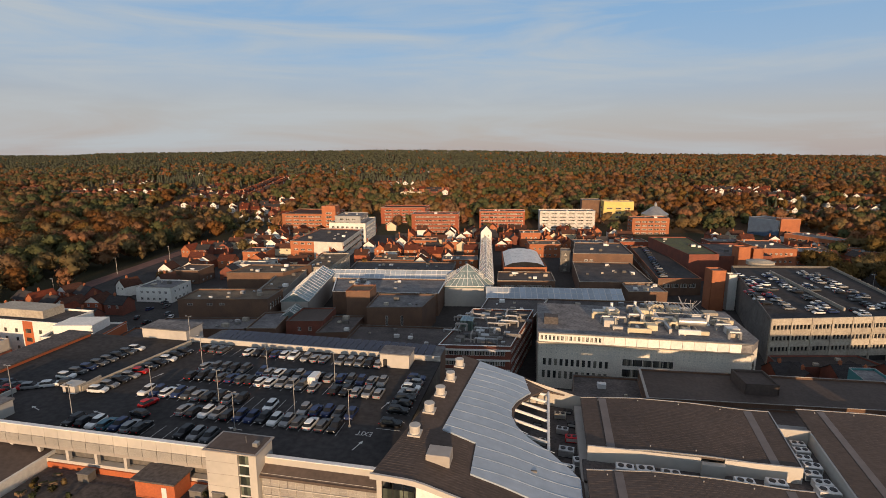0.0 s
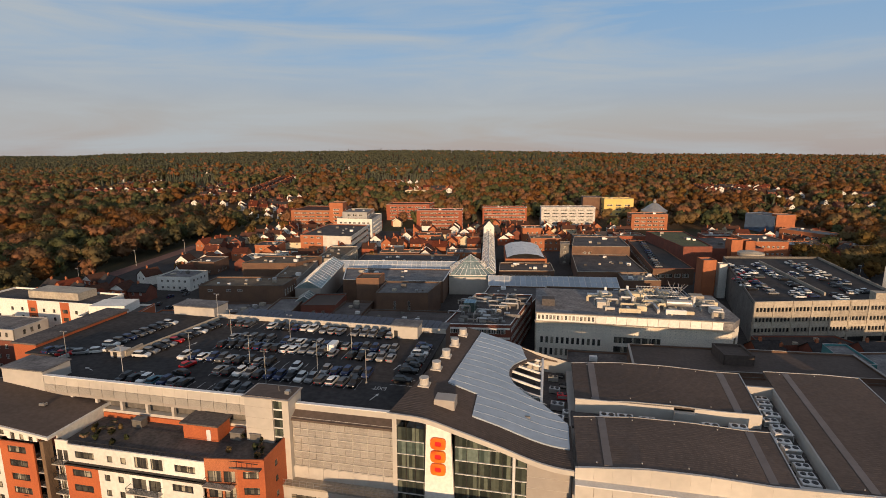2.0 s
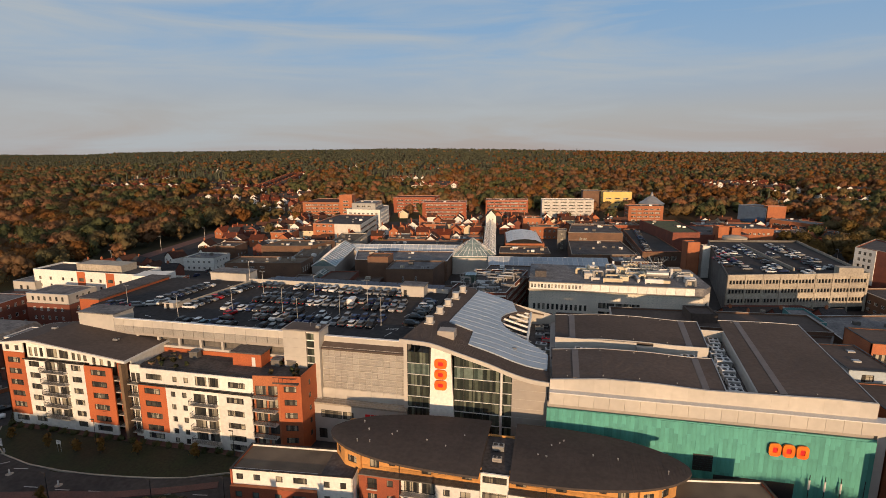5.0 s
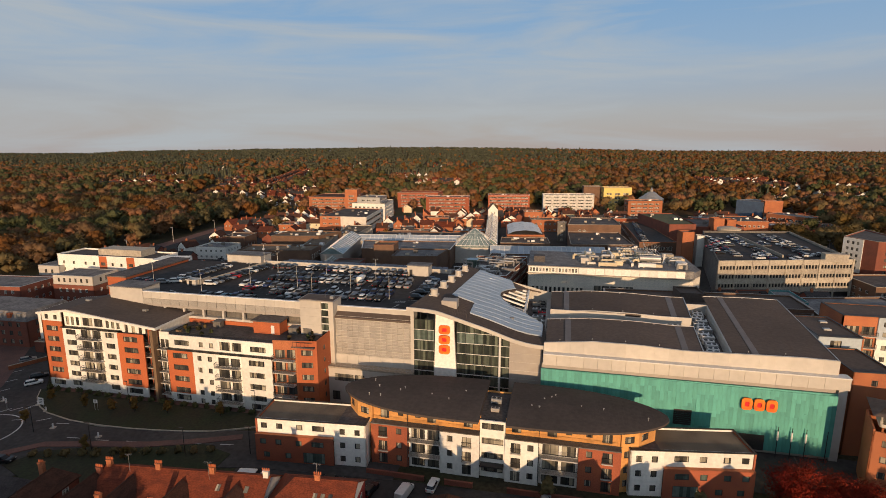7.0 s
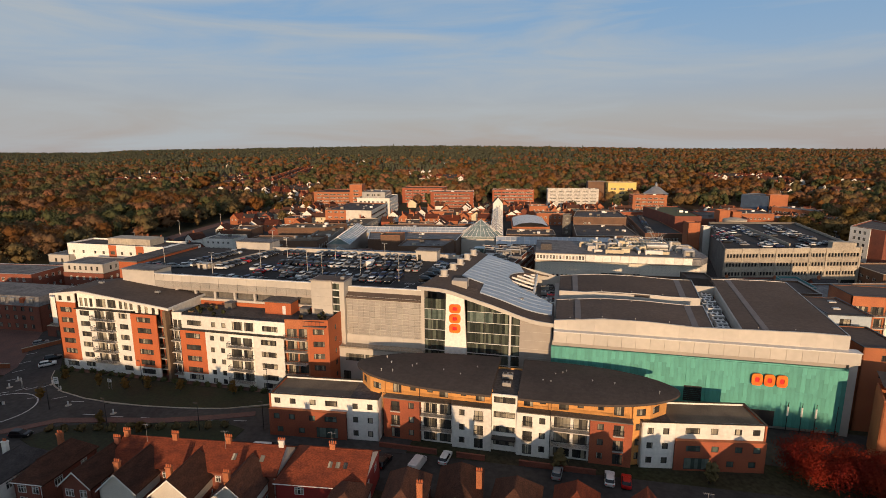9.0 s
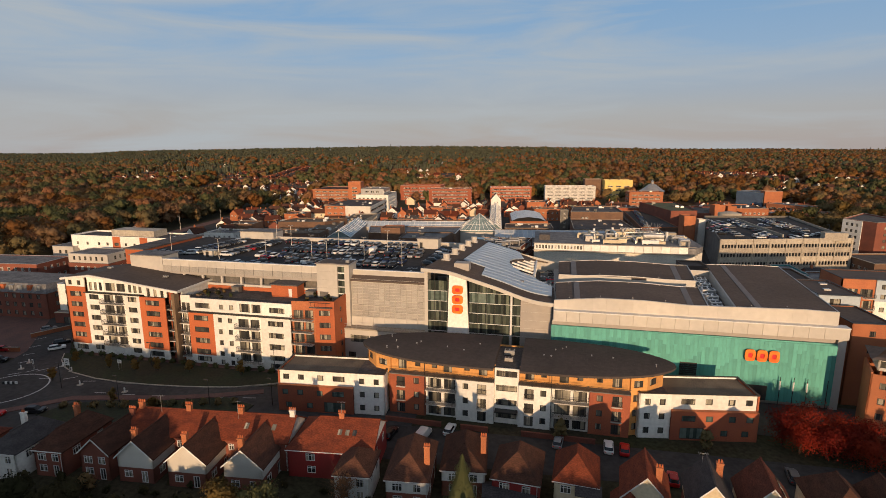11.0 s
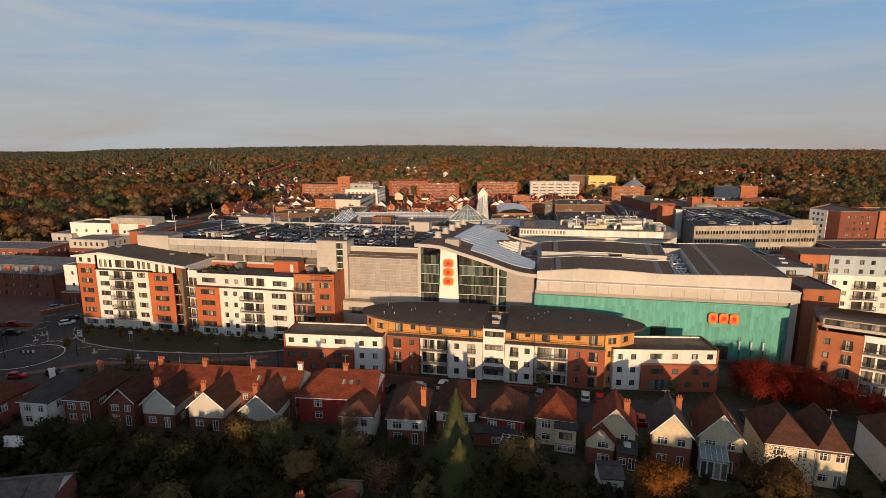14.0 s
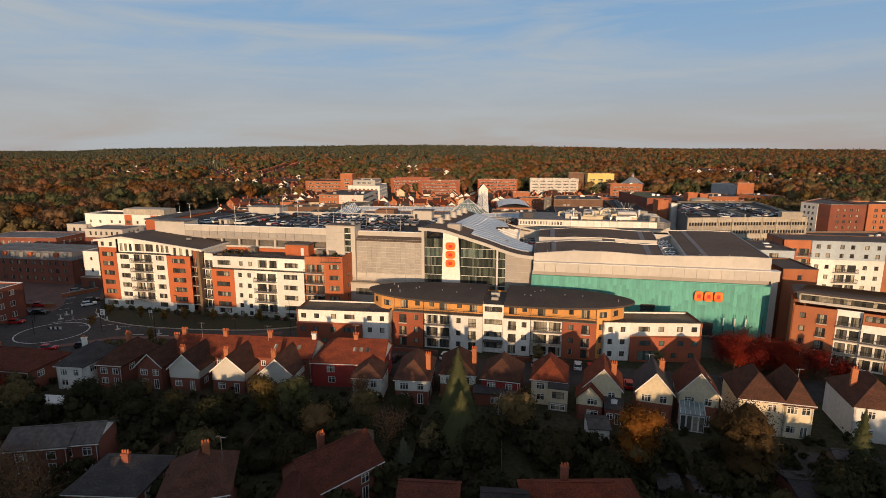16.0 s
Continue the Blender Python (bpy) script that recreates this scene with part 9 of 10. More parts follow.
for i in range(4):
    mb = MB()
    c = [(-11, -11), (11, -11), (11, 11), (-11, 11)]
    mb.face([(*c[i], 10), (*c[(i + 1) % 4], 10), (0, 0, 18.6)])
    part("glazing", mb, M["glassroof"], py)
    fr = MB()
    for k in range(9):
        f = k / 8
        p = tuple(np.array(c[i]) * (1 - f) + np.array(c[(i + 1) % 4]) * f)
        fr.bar((*p, 10.05), (p[0] * abs(2 * f - 1) if 0 else p[0] * (0 if k in (0, 8) else abs(1 - 2 * f) * 0.0), 0 if k in (0, 4, 8) else 0, 18.6) if k in (0, 4, 8) else (p[0] * 0.5, p[1] * 0.5, 14.3), 0.11, n=4)
    for h in (0.33, 0.66):
        a, b = np.array(c[i]) * (1 - h), np.array(c[(i + 1) % 4]) * (1 - h)
        fr.bar((*a, 10 + 8.6 * h), (*b, 10 + 8.6 * h), 0.08, n=4)
    fr.bar((*c[i], 10), (*c[(i + 1) % 4], 10), 0.18, n=4)
    part("frame", fr, M["white_metal"], py)
    mb = MB()
    a, b = c[i], c[(i + 1) % 4]
    mb.face([(*a, 9), (*b, 9), (*b, 10), (*a, 10)])
    part("skirt", mb, M["glassroof"], py)
ch = thing("white_tower", "white gabled tower at the end of the arcade", "tower", pose(-55, 436, G, 0, 0, 9))
for p0, p1 in (((0, 0), (8, 0)), ((8, 0), (8, 9)), ((8, 9), (0, 9)), ((0, 9), (0, 0))):
    wall(ch, p0, p1, 0, 16.0, M["white"], [(2.6, 12.5, 0.7, 1.6, "one"), (5.4, 12.5, 0.7, 1.6, "one")])
part("roof", swap(gable_roof(9, 8, 16, 4.6, 0.35)), M["slate"], ch)
gable_end(ch, (0, 0), (8, 0), 16, 4.55, M["white"])
gable_end(ch, (8, 9), (0, 9), 16, 4.55, M["white"])

# larger buildings farther out
t = quad_block("sixties_offices", "long brick and white concrete offices", [(-181, 392.5), (-143, 393), (-151, 450), (-184, 450)], 12.6, "brick2", "roof_dark", lambda i, L: grid(L, 2, 3, 4.2, 5, 3, 1.2, "three") if i == 0 else [(L / 2, 8.5, L - 6, 1.5, "three"), (L / 2, 4, L - 6, 1.5, "three")] if i == 1 else (), clutter=8)
mb = MB()
mb.box(17.5, -0.35, 0, 38.2, -0.05, 12.8)
part("white_panel", mb, M["pebble"], t)
for z0, z1 in ((0, 3.8), (5.7, 8.3), (10.1, 12.8)):
    mb = MB()
    mb.rings([[(38.2, 0.5, z), (38.5, 0.5, z), (30.5, 57.5, z), (30.2, 57.5, z)] for z in (z0, z1)])
    part("side_panel", mb, M["pebble"], t)
quad_block("white_flats", "white flats with a grey glazed top", [(-183, 463), (-152, 463.5), (-157, 504), (-186, 504)], 15.6, "white", "roof_grey", rows_of(4, 3.4, 4, 2.2, 1.6), clutter=3)
quad_block("penthouse", "grey glazed top storeys of the white flats", [(-180, 468), (-158, 468.5), (-161, 496), (-182, 496)], 20.5, "metal", "roof_grey", rows_of(6, 3.2, 5, 3.4, 1.6, 1.0, 'two', (0, 1)), clutter=2)
quad_block("brick_offices", "orange brick offices with bands of windows", [(-244, 499), (-202, 505), (-202, 545), (-246, 540)], 17.0, "brick2", "tile_brown", rows_of(5, 3.2, 3.4, 2.4, 1.3))
quad_block("brick_clock_tower", "square orange brick tower", [(-204, 496), (-192, 498), (-193, 510), (-205, 508)], 25.0, "brick2", "tile_brown", rows_of(6, 3.4, 4, 1.2, 1.6))
quad_block("brick_offices", "brick offices with an arched attic", [(-171, 562), (-128, 572), (-128, 596), (-172, 586)], 17.5, "brick", "tile_brown", rows_of(5, 3.2, 4.2, 2.6, 1.4))
quad_block("brick_offices", "red brick office block with strip windows", [(-127.5, 517), (-86, 525), (-88, 542), (-129, 534)], 17.5, "brick", "roof_dark", rows_of(5, 3.3, 4.0, 3.3, 1.3, 1.0, 'three'), coping="white_metal", clutter=4)
quad_block("brick_offices", "brown brick office block in five bays", [(-70.5, 552), (-28.5, 559), (-30, 575), (-72, 568)], 17.5, "brick", "roof_dark", rows_of(5, 3.3, 4.0, 3.3, 1.6, 1.0, 'three'), coping="white_metal", clutter=4)
quad_block("wrapped_flats", "flats wrapped in white sheeting and scaffold", [(-14.5, 546), (35, 556), (33, 572), (-16, 562)], 19.5, "wrap", "roof_grey", rows_of(6, 3.1, 4.0, 2.0, 1.1, 1.0, 'two', (0,)), coping="white_metal", clutter=3)
quad_block("yellow_block", "yellow rendered building catching the sun", [(49, 620), (79, 624), (77, 640), (47, 637)], 22.5, "yellow", "roof_grey", rows_of(4, 4.5, 4.5, 1.2, 1.8), clutter=3)
quad_block("yellow_block", "dark flank of the yellow building", [(28, 632), (48, 634), (46, 652), (27, 650)], 22.5, "brick_dark", "roof_grey", None)
quad_block("brick_offices", "orange brick block with a row of windows", [(66, 545.5), (98, 551.5), (97, 566), (64, 560)], 15.2, "brick2", "roof_dark", rows_of(4, 3.4, 2.8, 1.6, 1.5), coping="concrete", clutter=2)
dm = thing("domed_roof", "grey tent-shaped roof with a small lantern", "roof", pose(97.4, 612, G))
mb = MB()
mb.rings([[(r * math.cos(a), r * math.sin(a), z) for a in [2 * math.pi * j / 16 for j in range(16)]] for r, z in ((13, 0), (13, 12), (9, 14.5), (4, 18.5), (1.6, 19.5), (1.6, 21.5), (0.1, 24))])
part("shell", mb, M["metal"], dm)
sc = quad_block("scaffolded_block", "long block behind blue scaffold netting", [(168, 570), (183, 546), (199, 556), (186, 582)], 16.0, "blue_net", "roof_grey", None, coping="metal")
quad_block("brick_offices", "brick stair block beside the scaffold", [(184, 545), (200, 548), (198, 558), (184, 555)], 17.5, "brick2", "roof_grey", None)
quad_block("low_offices", "low grey offices with a brick end", [(178, 522), (200, 492), (215, 500), (194, 532)], 9.0, "brick2", "roof_grey", rows_of(2, 3.6, 3.5, 2, 1.4), clutter=3)
rb = quad_block("right_block", "dark brick block with a white windowed flank", [(150, 306), (168, 308), (166, 350), (143, 322)], 20.0, "brick_old", "roof_dark", rows_of(6, 3.1, 3.2, 1.4, 1.4, 1.0, "two", (0,)), coping="concrete", frame_mat="dark_metal")
wall(rb, (-7.3, 15.9), (-3.2, 6.2), 3, 19.8, M["white"], grid(10.5, 1.4, 5, 3.1, 2.6, 1.3, 1.5, "one"), frame_mat="dark_metal", pane=False)
quad_block("right_block", "orange brick bay with tall windows", [(168.5, 307.5), (181, 310), (180, 328), (168, 326)], 20.5, "brick2", "roof_dark", rows_of(6, 3.1, 4.0, 2.0, 1.6, 1.0, "two", (0,)), coping="concrete", frame_mat="dark_metal")
quad_block("right_block", "tall white block beside the brick one", [(181.2, 309.5), (232, 318), (228, 336), (181, 328)], 20.5, "white", "roof_dark", rows_of(6, 3.1, 4.4, 2.0, 1.4, 1.0, "two", (0,)), coping="concrete", frame_mat="dark_metal")
quad_block("grey_sheds", "brick sheds with white-trimmed flat grey roofs", [(128, 262), (190, 274), (186, 296), (126, 284)], 8.0, "brick_dark", "roof_dark", rows_of(2, 3, 4, 2, 1.2), clutter=8)
quad_block("brick_sheds", "brick sheds with grey roofs", [(110, 190), (165, 200), (162, 226), (108, 216)], 11, "brick2", "roof_dark", rows_of(3, 3.3, 3.5, 1.6, 1.4), clutter=5)
# western fringe
block("white_cottage", "flat-roofed white cottage offices", -207, 283, 4, 19, 16, 7.4, "white", "roof_grey", 2, 3.2, 1.3, 1.3, clutter=3)
block("brown_shop", "brown shop with a white side", -213.5, 318, 5, 15, 16, 7.6, "brick_dark", "roof_brown", 1, 4, 1.4, 1.2, clutter=2)
block("white_shop", "low white shop with flat roof", -196, 345, 5, 22, 10, 6.0, "white", "roof_grey", 1, 4, 1.4, 1.2, clutter=2)
patch("road_3", [(-256, 225), (-247, 225), (-252, 300), (-266, 400), (-275, 400), (-263, 305)], "paving", "road along the edge of the wood", 0.07)


# small pitched houses and shops
def far_house(name, w, d, eave, rise, wallm, roofm, label, gable=False, white_front=False):
    t = thing(name, label, "house", pose(0, 0, -50), "town houses")
    mb = MB()
    mb.rings([[(x, y, z) for x, y in ((0, 0), (w, 0), (w, d), (0, d))] for z in (-1.5, eave)])
    ends = (((0, 0), (w, 0)), ((w, d), (0, d))) if gable else (((w, 0), (w, d)), ((0, d), (0, 0)))
    for k, (p, q) in enumerate(ends):
        mb.face([(*p, eave), (*q, eave), ((p[0] + q[0]) / 2, (p[1] + q[1]) / 2, eave + rise - 0.05)], 1 if white_front and k == 0 else 0)
    part("wall", mb, [M[wallm], M["white"]], t)
    part("roof", swap(gable_roof(d, w, eave, rise, 0.35)) if gable else gable_roof(w, d, eave, rise, 0.35), M[roofm], t)
    c = MB()
    c.box(w * 0.3 - 0.45, d * 0.5 - 0.35, eave + 0.8, w * 0.3 + 0.45, d * 0.5 + 0.35, eave + rise + 1.0)
    c.cyl(w * 0.3 - 0.2, d * 0.5, eave + rise + 1.0, eave + rise + 1.4, 0.13, 0.11, 6)
    c.cyl(w * 0.3 + 0.2, d * 0.5, eave + rise + 1.0, eave + rise + 1.4, 0.13, 0.11, 6)
    part("chimney", c, M["brick2"], t)
    for f, z in ((0.28, 3.3), (0.72, 3.3)):
            part("window", window_mesh(1.1, 1.3, "two", "white_metal", "pane")[2], [], t, at=pose(w * f, -0.01, z))
    return t


FH = [far_house("town_house", 10, 8, 5.4, 3.0, "brick2", "tile_dull", "orange brick house with a dull red tiled roof"),
      far_house("town_house", 8, 9, 5.4, 3.2, "white", "tile_brown", "white gabled house with a brown roof", True, True),
      far_house("town_house", 9, 8, 5.2, 2.9, "brick_old", "slate", "brick house with a slate roof"),
      far_house("town_house", 8, 10, 5.4, 3.4, "brick2", "tile_red", "orange brick gabled house", True),
      far_house("town_house", 12, 8, 5.6, 2.8, "cream", "tile_brown", "cream rendered house with a brown roof"),
      far_house("town_house", 9, 9, 5.2, 3.0, "brick", "tile_brown", "red brick house with a pale gable", True, True)]


def put(x, y, ang, k=None):
    k = rw.randrange(6) if k is None else k
    copy_thing(FH[k], pose(x, y, ground_z(x, y), 0, 0, ang))


for x, y, a in ((62, 238, 12), (73, 236, 100), (80, 240, 12), (92, 240, 100), (97, 244, 12)):
    put(x, y, a, 2)
for i, (x, y, a) in enumerate(((-256, 262, -12), (-246, 260, -12), (-236, 258, -12), (-226, 257, -12), (-252, 242, -10), (-240, 240, -10), (-228, 240, -10), (-216, 262, 4), (-205, 262, 4), (-214, 243, 4), (-203, 243, 4), (-246, 276, -14), (-235, 275, -14))):
    put(x, y, a, (2, 3, 2, 5)[i % 4])
for x, y, a, k in ((-226, 291, -18, 1), (-214, 304, -18, 1), (-231, 327, 8, 1), (-222, 336, 8, 5), (-259, 383, -10, 3), (-250, 386, 8, 2), (-244, 396, 8, 2), (-236, 360, 8, 0), (-224, 352, 8, 5), (-212, 356, 8, 0), (-127, 411, 9, 3), (-116, 412, 9, 3), (-106, 414, 9, 0), (-140, 424, 9, 1)):
    put(x, y, a, k)
taken = [(-184, 390, -140, 510), (-130, 510, -80, 545), (5, 378, 45, 428), (-40, 350, -5, 410), (-60, 300, -30, 440), (46, 340, 145, 450), (-75, 548, -25, 578), (-18, 542, 38, 575), (62, 540, 100, 568), (-248, 495, -190, 548)]
for bx0, by0, bx1, by1, sx, sy, dens in ((-245, 400, -186, 492, 15, 17, 0.85), (-126, 376, -62, 410, 17, 15, 0.8), (-124, 426, -60, 510, 15, 16, 0.8), (-58, 446, 60, 540, 15, 16, 0.82), (104, 452, 260, 540, 19, 19, 0.6), (-190, 512, -132, 556, 16, 16, 0.6), (150, 370, 260, 470, 26, 24, 0.35), (-185, 330, -150, 388, 16, 17, 0.8)):
    y = by0
    while y < by1:
        x = bx0
        while x < bx1:
            if rw.random() < dens and not any(a - 4 < x < c and b - 4 < y < d for a, b, c, d in taken):
                put(x + rw.uniform(-3, 3), y + rw.uniform(-3, 3), 9 + rw.choice((0, 0, 90)) + rw.uniform(-5, 5))
            x += sx
        y += sy
for x, y, w, d, h, m, r in ((-115, 372, 26, 12, 6.5, "brick2", "gravel"), (-72, 381, 22, 14, 6.5, "brick2", "roof_grey"), (-84, 441, 25, 14, 6.8, "brick2", "roof_grey"), (-108, 436, 20, 14, 8, "brick2", "roof_brown"), (-20, 430, 22, 16, 9.5, "brick2", "gravel"), (12, 448, 22, 14, 8.5, "brick_dark", "roof_grey"), (44, 456, 20, 16, 9.0, "brick", "gravel"), (-150, 366, 18, 14, 8, "brick2", "roof_dark"), (150, 440, 26, 16, 9, "brick2", "roof_grey"), (196, 452, 28, 16, 8, "brick2", "roof_dark"), (-205, 372, 16, 16, 8, "brick2", "roof_dark"), (-188, 362, 20, 8, 5, "white", "roof_grey"), (-28, 470, 16, 14, 11, "brick2", "gravel"), (108, 470, 24, 14, 9, "brick_old", "roof_grey")):
    block("shop", "flat-roofed brick shop in the town", x, y, 9, w, d, h, m, r, 2, 3.6, 1.5, 1.4, clutter=4)
SPEC = [(9, 8, 5.0, 2.8, 0, 4, False), (7, 8, 5.0, 3.0, 1, 5, True), (8, 8, 5.0, 2.8, 2, 5, False), (7, 9, 5.0, 3.2, 2, 4, True), (10, 7, 5.0, 2.6, 2, 6, False), (8, 8, 5.0, 2.8, 1, 5, True)]
FM = [M[k] for k in ("brick2", "white", "brick_old", "cream", "tile_red", "tile_brown", "slate", "pane")]
fh = MB()


def far_put(x, y, ang):
    """A small house of the estates on the hill, joined to the rest."""
    w, d, e, r, wi, ri, gab = SPEC[rw.randrange(6)]
    z = ground_z(x, y)
    c, s = math.cos(radians(ang)), math.sin(radians(ang))
    T = lambda p: (x + p[0] * c - p[1] * s, y + p[0] * s + p[1] * c, z + p[2])
    m = MB()
    m.rings([[(a, b, k) for a, b in ((0, 0), (w, 0), (w, d), (0, d))] for k in (-1.5, e)], wi)
    for p, q in ((((0, 0), (w, 0)), ((w, d), (0, d))) if gab else (((w, 0), (w, d)), ((0, d), (0, 0)))):
        m.face([(*p, e), (*q, e), ((p[0] + q[0]) / 2, (p[1] + q[1]) / 2, e + r - 0.05)], wi)
    rf = swap(gable_roof(d, w, e, r, 0.35)) if gab else gable_roof(w, d, e, r, 0.35)
    for f in rf.f:
        m.face([rf.v[i] for i in f], ri)
    m.box(w * 0.3 - 0.45, d * 0.5 - 0.35, e + 0.8, w * 0.3 + 0.45, d * 0.5 + 0.35, e + r + 1.1, 0)
    for f in (0.28, 0.72):
        for k in (0.9, 3.3):
            m.box(w * f - 0.6, -0.03, k, w * f + 0.6, 0, k + 1.3, 7)
    for f, k in zip(m.f, m.mi):
        fh.face([T(m.v[i]) for i in f], k)


for a0, b0, a1, b1 in EST:
    turn = rw.choice((6, 9, -14, 18))
    nx, ny = max(1, int((a1 - a0) / 12.5)), max(1, int((b1 - b0) / 19))
    for j in range(ny):
        for i in range(nx):
            if rw.random() < 0.92:
                far_put(a0 + (i + 0.5) * (a1 - a0) / nx + rw.uniform(-1.5, 1.5), b0 + (j + 0.5) * (b1 - b0) / ny + rw.uniform(-2, 2), turn + rw.uniform(-4, 4))
for (a0, b0), (a1, b1) in zip(STREET, STREET[1:]):
    for i in range(9):
        for s in (-17, 6):
            far_put(a0 + (a1 - a0) * i / 9 + s, b0 + (b1 - b0) * i / 9, 14 + rw.uniform(-4, 4))
for i in range(60):
    far_put(rw.uniform(120, 800), rw.uniform(660, 1000), rw.choice((9, 9, 40, -30)))
for i in range(30):
    far_put(rw.uniform(-800, -150), rw.uniform(850, 1250), rw.choice((9, 9, -30)))
tagged(part("hillside_houses", fh, FM), "brick and white houses of the hillside estates", "houses", kind="stuff")
quad_block("far_block", "pale building among the trees on the hill", [(-182, 818), (-150, 821), (-150, 833), (-182, 830)], 12, "brick2", "roof_grey", rows_of(3, 3.3, 4, 2, 1.4), z0=5)
quad_block("far_block", "white building among the trees on the hill", [(-280, 884), (-252, 886), (-252, 898), (-280, 896)], 9, "white", "roof_grey", rows_of(3, 3.0, 4, 2, 1.4), z0=10)
quad_block("far_block", "cream terrace of flats below the wooded hill", [(-212, 780), (-184, 783), (-184, 793), (-212, 790)], 9, "cream", "tile_brown", rows_of(3, 3.0, 4, 2, 1.4), z0=4)
for f in FH:
    for o in (*f.children_recursive, f):
        bpy.data.objects.remove(o)
# street trees in the town
for x, y, h, r, m in ((-118, 366, 8, 4, "leaf_gold"), (48, 540, 13, 7, "leaf_green"), (-215, 400, 8, 4, "leaf_gold"), (150, 400, 11, 6, "leaf_gold"), (160, 392, 10, 5, "leaf_gold"), (172, 384, 10, 5, "leaf_gold"), (152, 415, 9, 5, "leaf_oak"), (186, 400, 9, 5, "leaf_gold"), (-135, 545, 14, 7, "leaf_green"), (-112, 548, 13, 7, "leaf_beech"), (-78, 548, 12, 4, "leaf_pine"), (-150, 550, 12, 6, "leaf_beech"), (-60, 530, 10, 5, "leaf_oak"), (10, 535, 9, 5, "leaf_oak"), (140, 470, 9, 5, "leaf_oak"), (205, 420, 10, 6, "leaf_oak"), (215, 470, 10, 6, "leaf_green"), (-180, 555, 12, 6, "leaf_green"), (-200, 480, 9, 4, "leaf_oak"), (-228, 410, 9, 5, "leaf_oak")):
    tree(x, y, h, r, m, "autumn street tree in the town", 420, 0.55)
for x, y, h, r, m in ((156, 430, 12, 7, "leaf_gold"), (163, 420, 13, 8, "leaf_gold"), (150, 384, 11, 6.5, "leaf_gold"), (158, 392, 12, 7, "leaf_gold"), (172, 404, 13, 7.5, "leaf_oak"), (182, 416, 13, 8, "leaf_oak"), (192, 424, 12, 7, "leaf_gold"), (178, 392, 11, 6.5, "leaf_gold"), (204, 436, 13, 8, "leaf_oak"), (216, 450, 14, 8, "leaf_oak"), (190, 470, 12, 7, "leaf_green"), (206, 478, 13, 8, "leaf_oak"), (232, 470, 14, 8, "leaf_beech"), (145, 452, 10, 5, "leaf_oak"), (128, 470, 10, 5, "leaf_oak"), (-215, 312, 8, 4.5, "leaf_gold"), (-248, 436, 11, 6, "leaf_gold"), (-236, 470, 11, 6, "leaf_gold")):
    tree(x, y, h, r, m, "broad golden-brown tree beside the car park" if x > 0 else "golden autumn tree between the houses", 1500, 0.42)
for x, y in ((196, 340), (-262, 330), (-258, 370), (-252, 280), (160, 372), (225, 410)):
    t = thing("street_lamp", "tall slim street lamp", "street lamp", pose(x, y, G))
    mb = MB()
    mb.cyl(0, 0, 0, 10 if x != 196 else 24, 0.14 if x != 196 else 0.5, 0.08 if x != 196 else 0.35, 8)
    part("pole", mb, M["metal"], t)
    mb = MB()
    mb.box(-1.4, -0.2, 9.9 if x != 196 else 21, 0.2, 0.2, 10.15 if x != 196 else 24)
    part("lantern", mb, M["metal"], t)

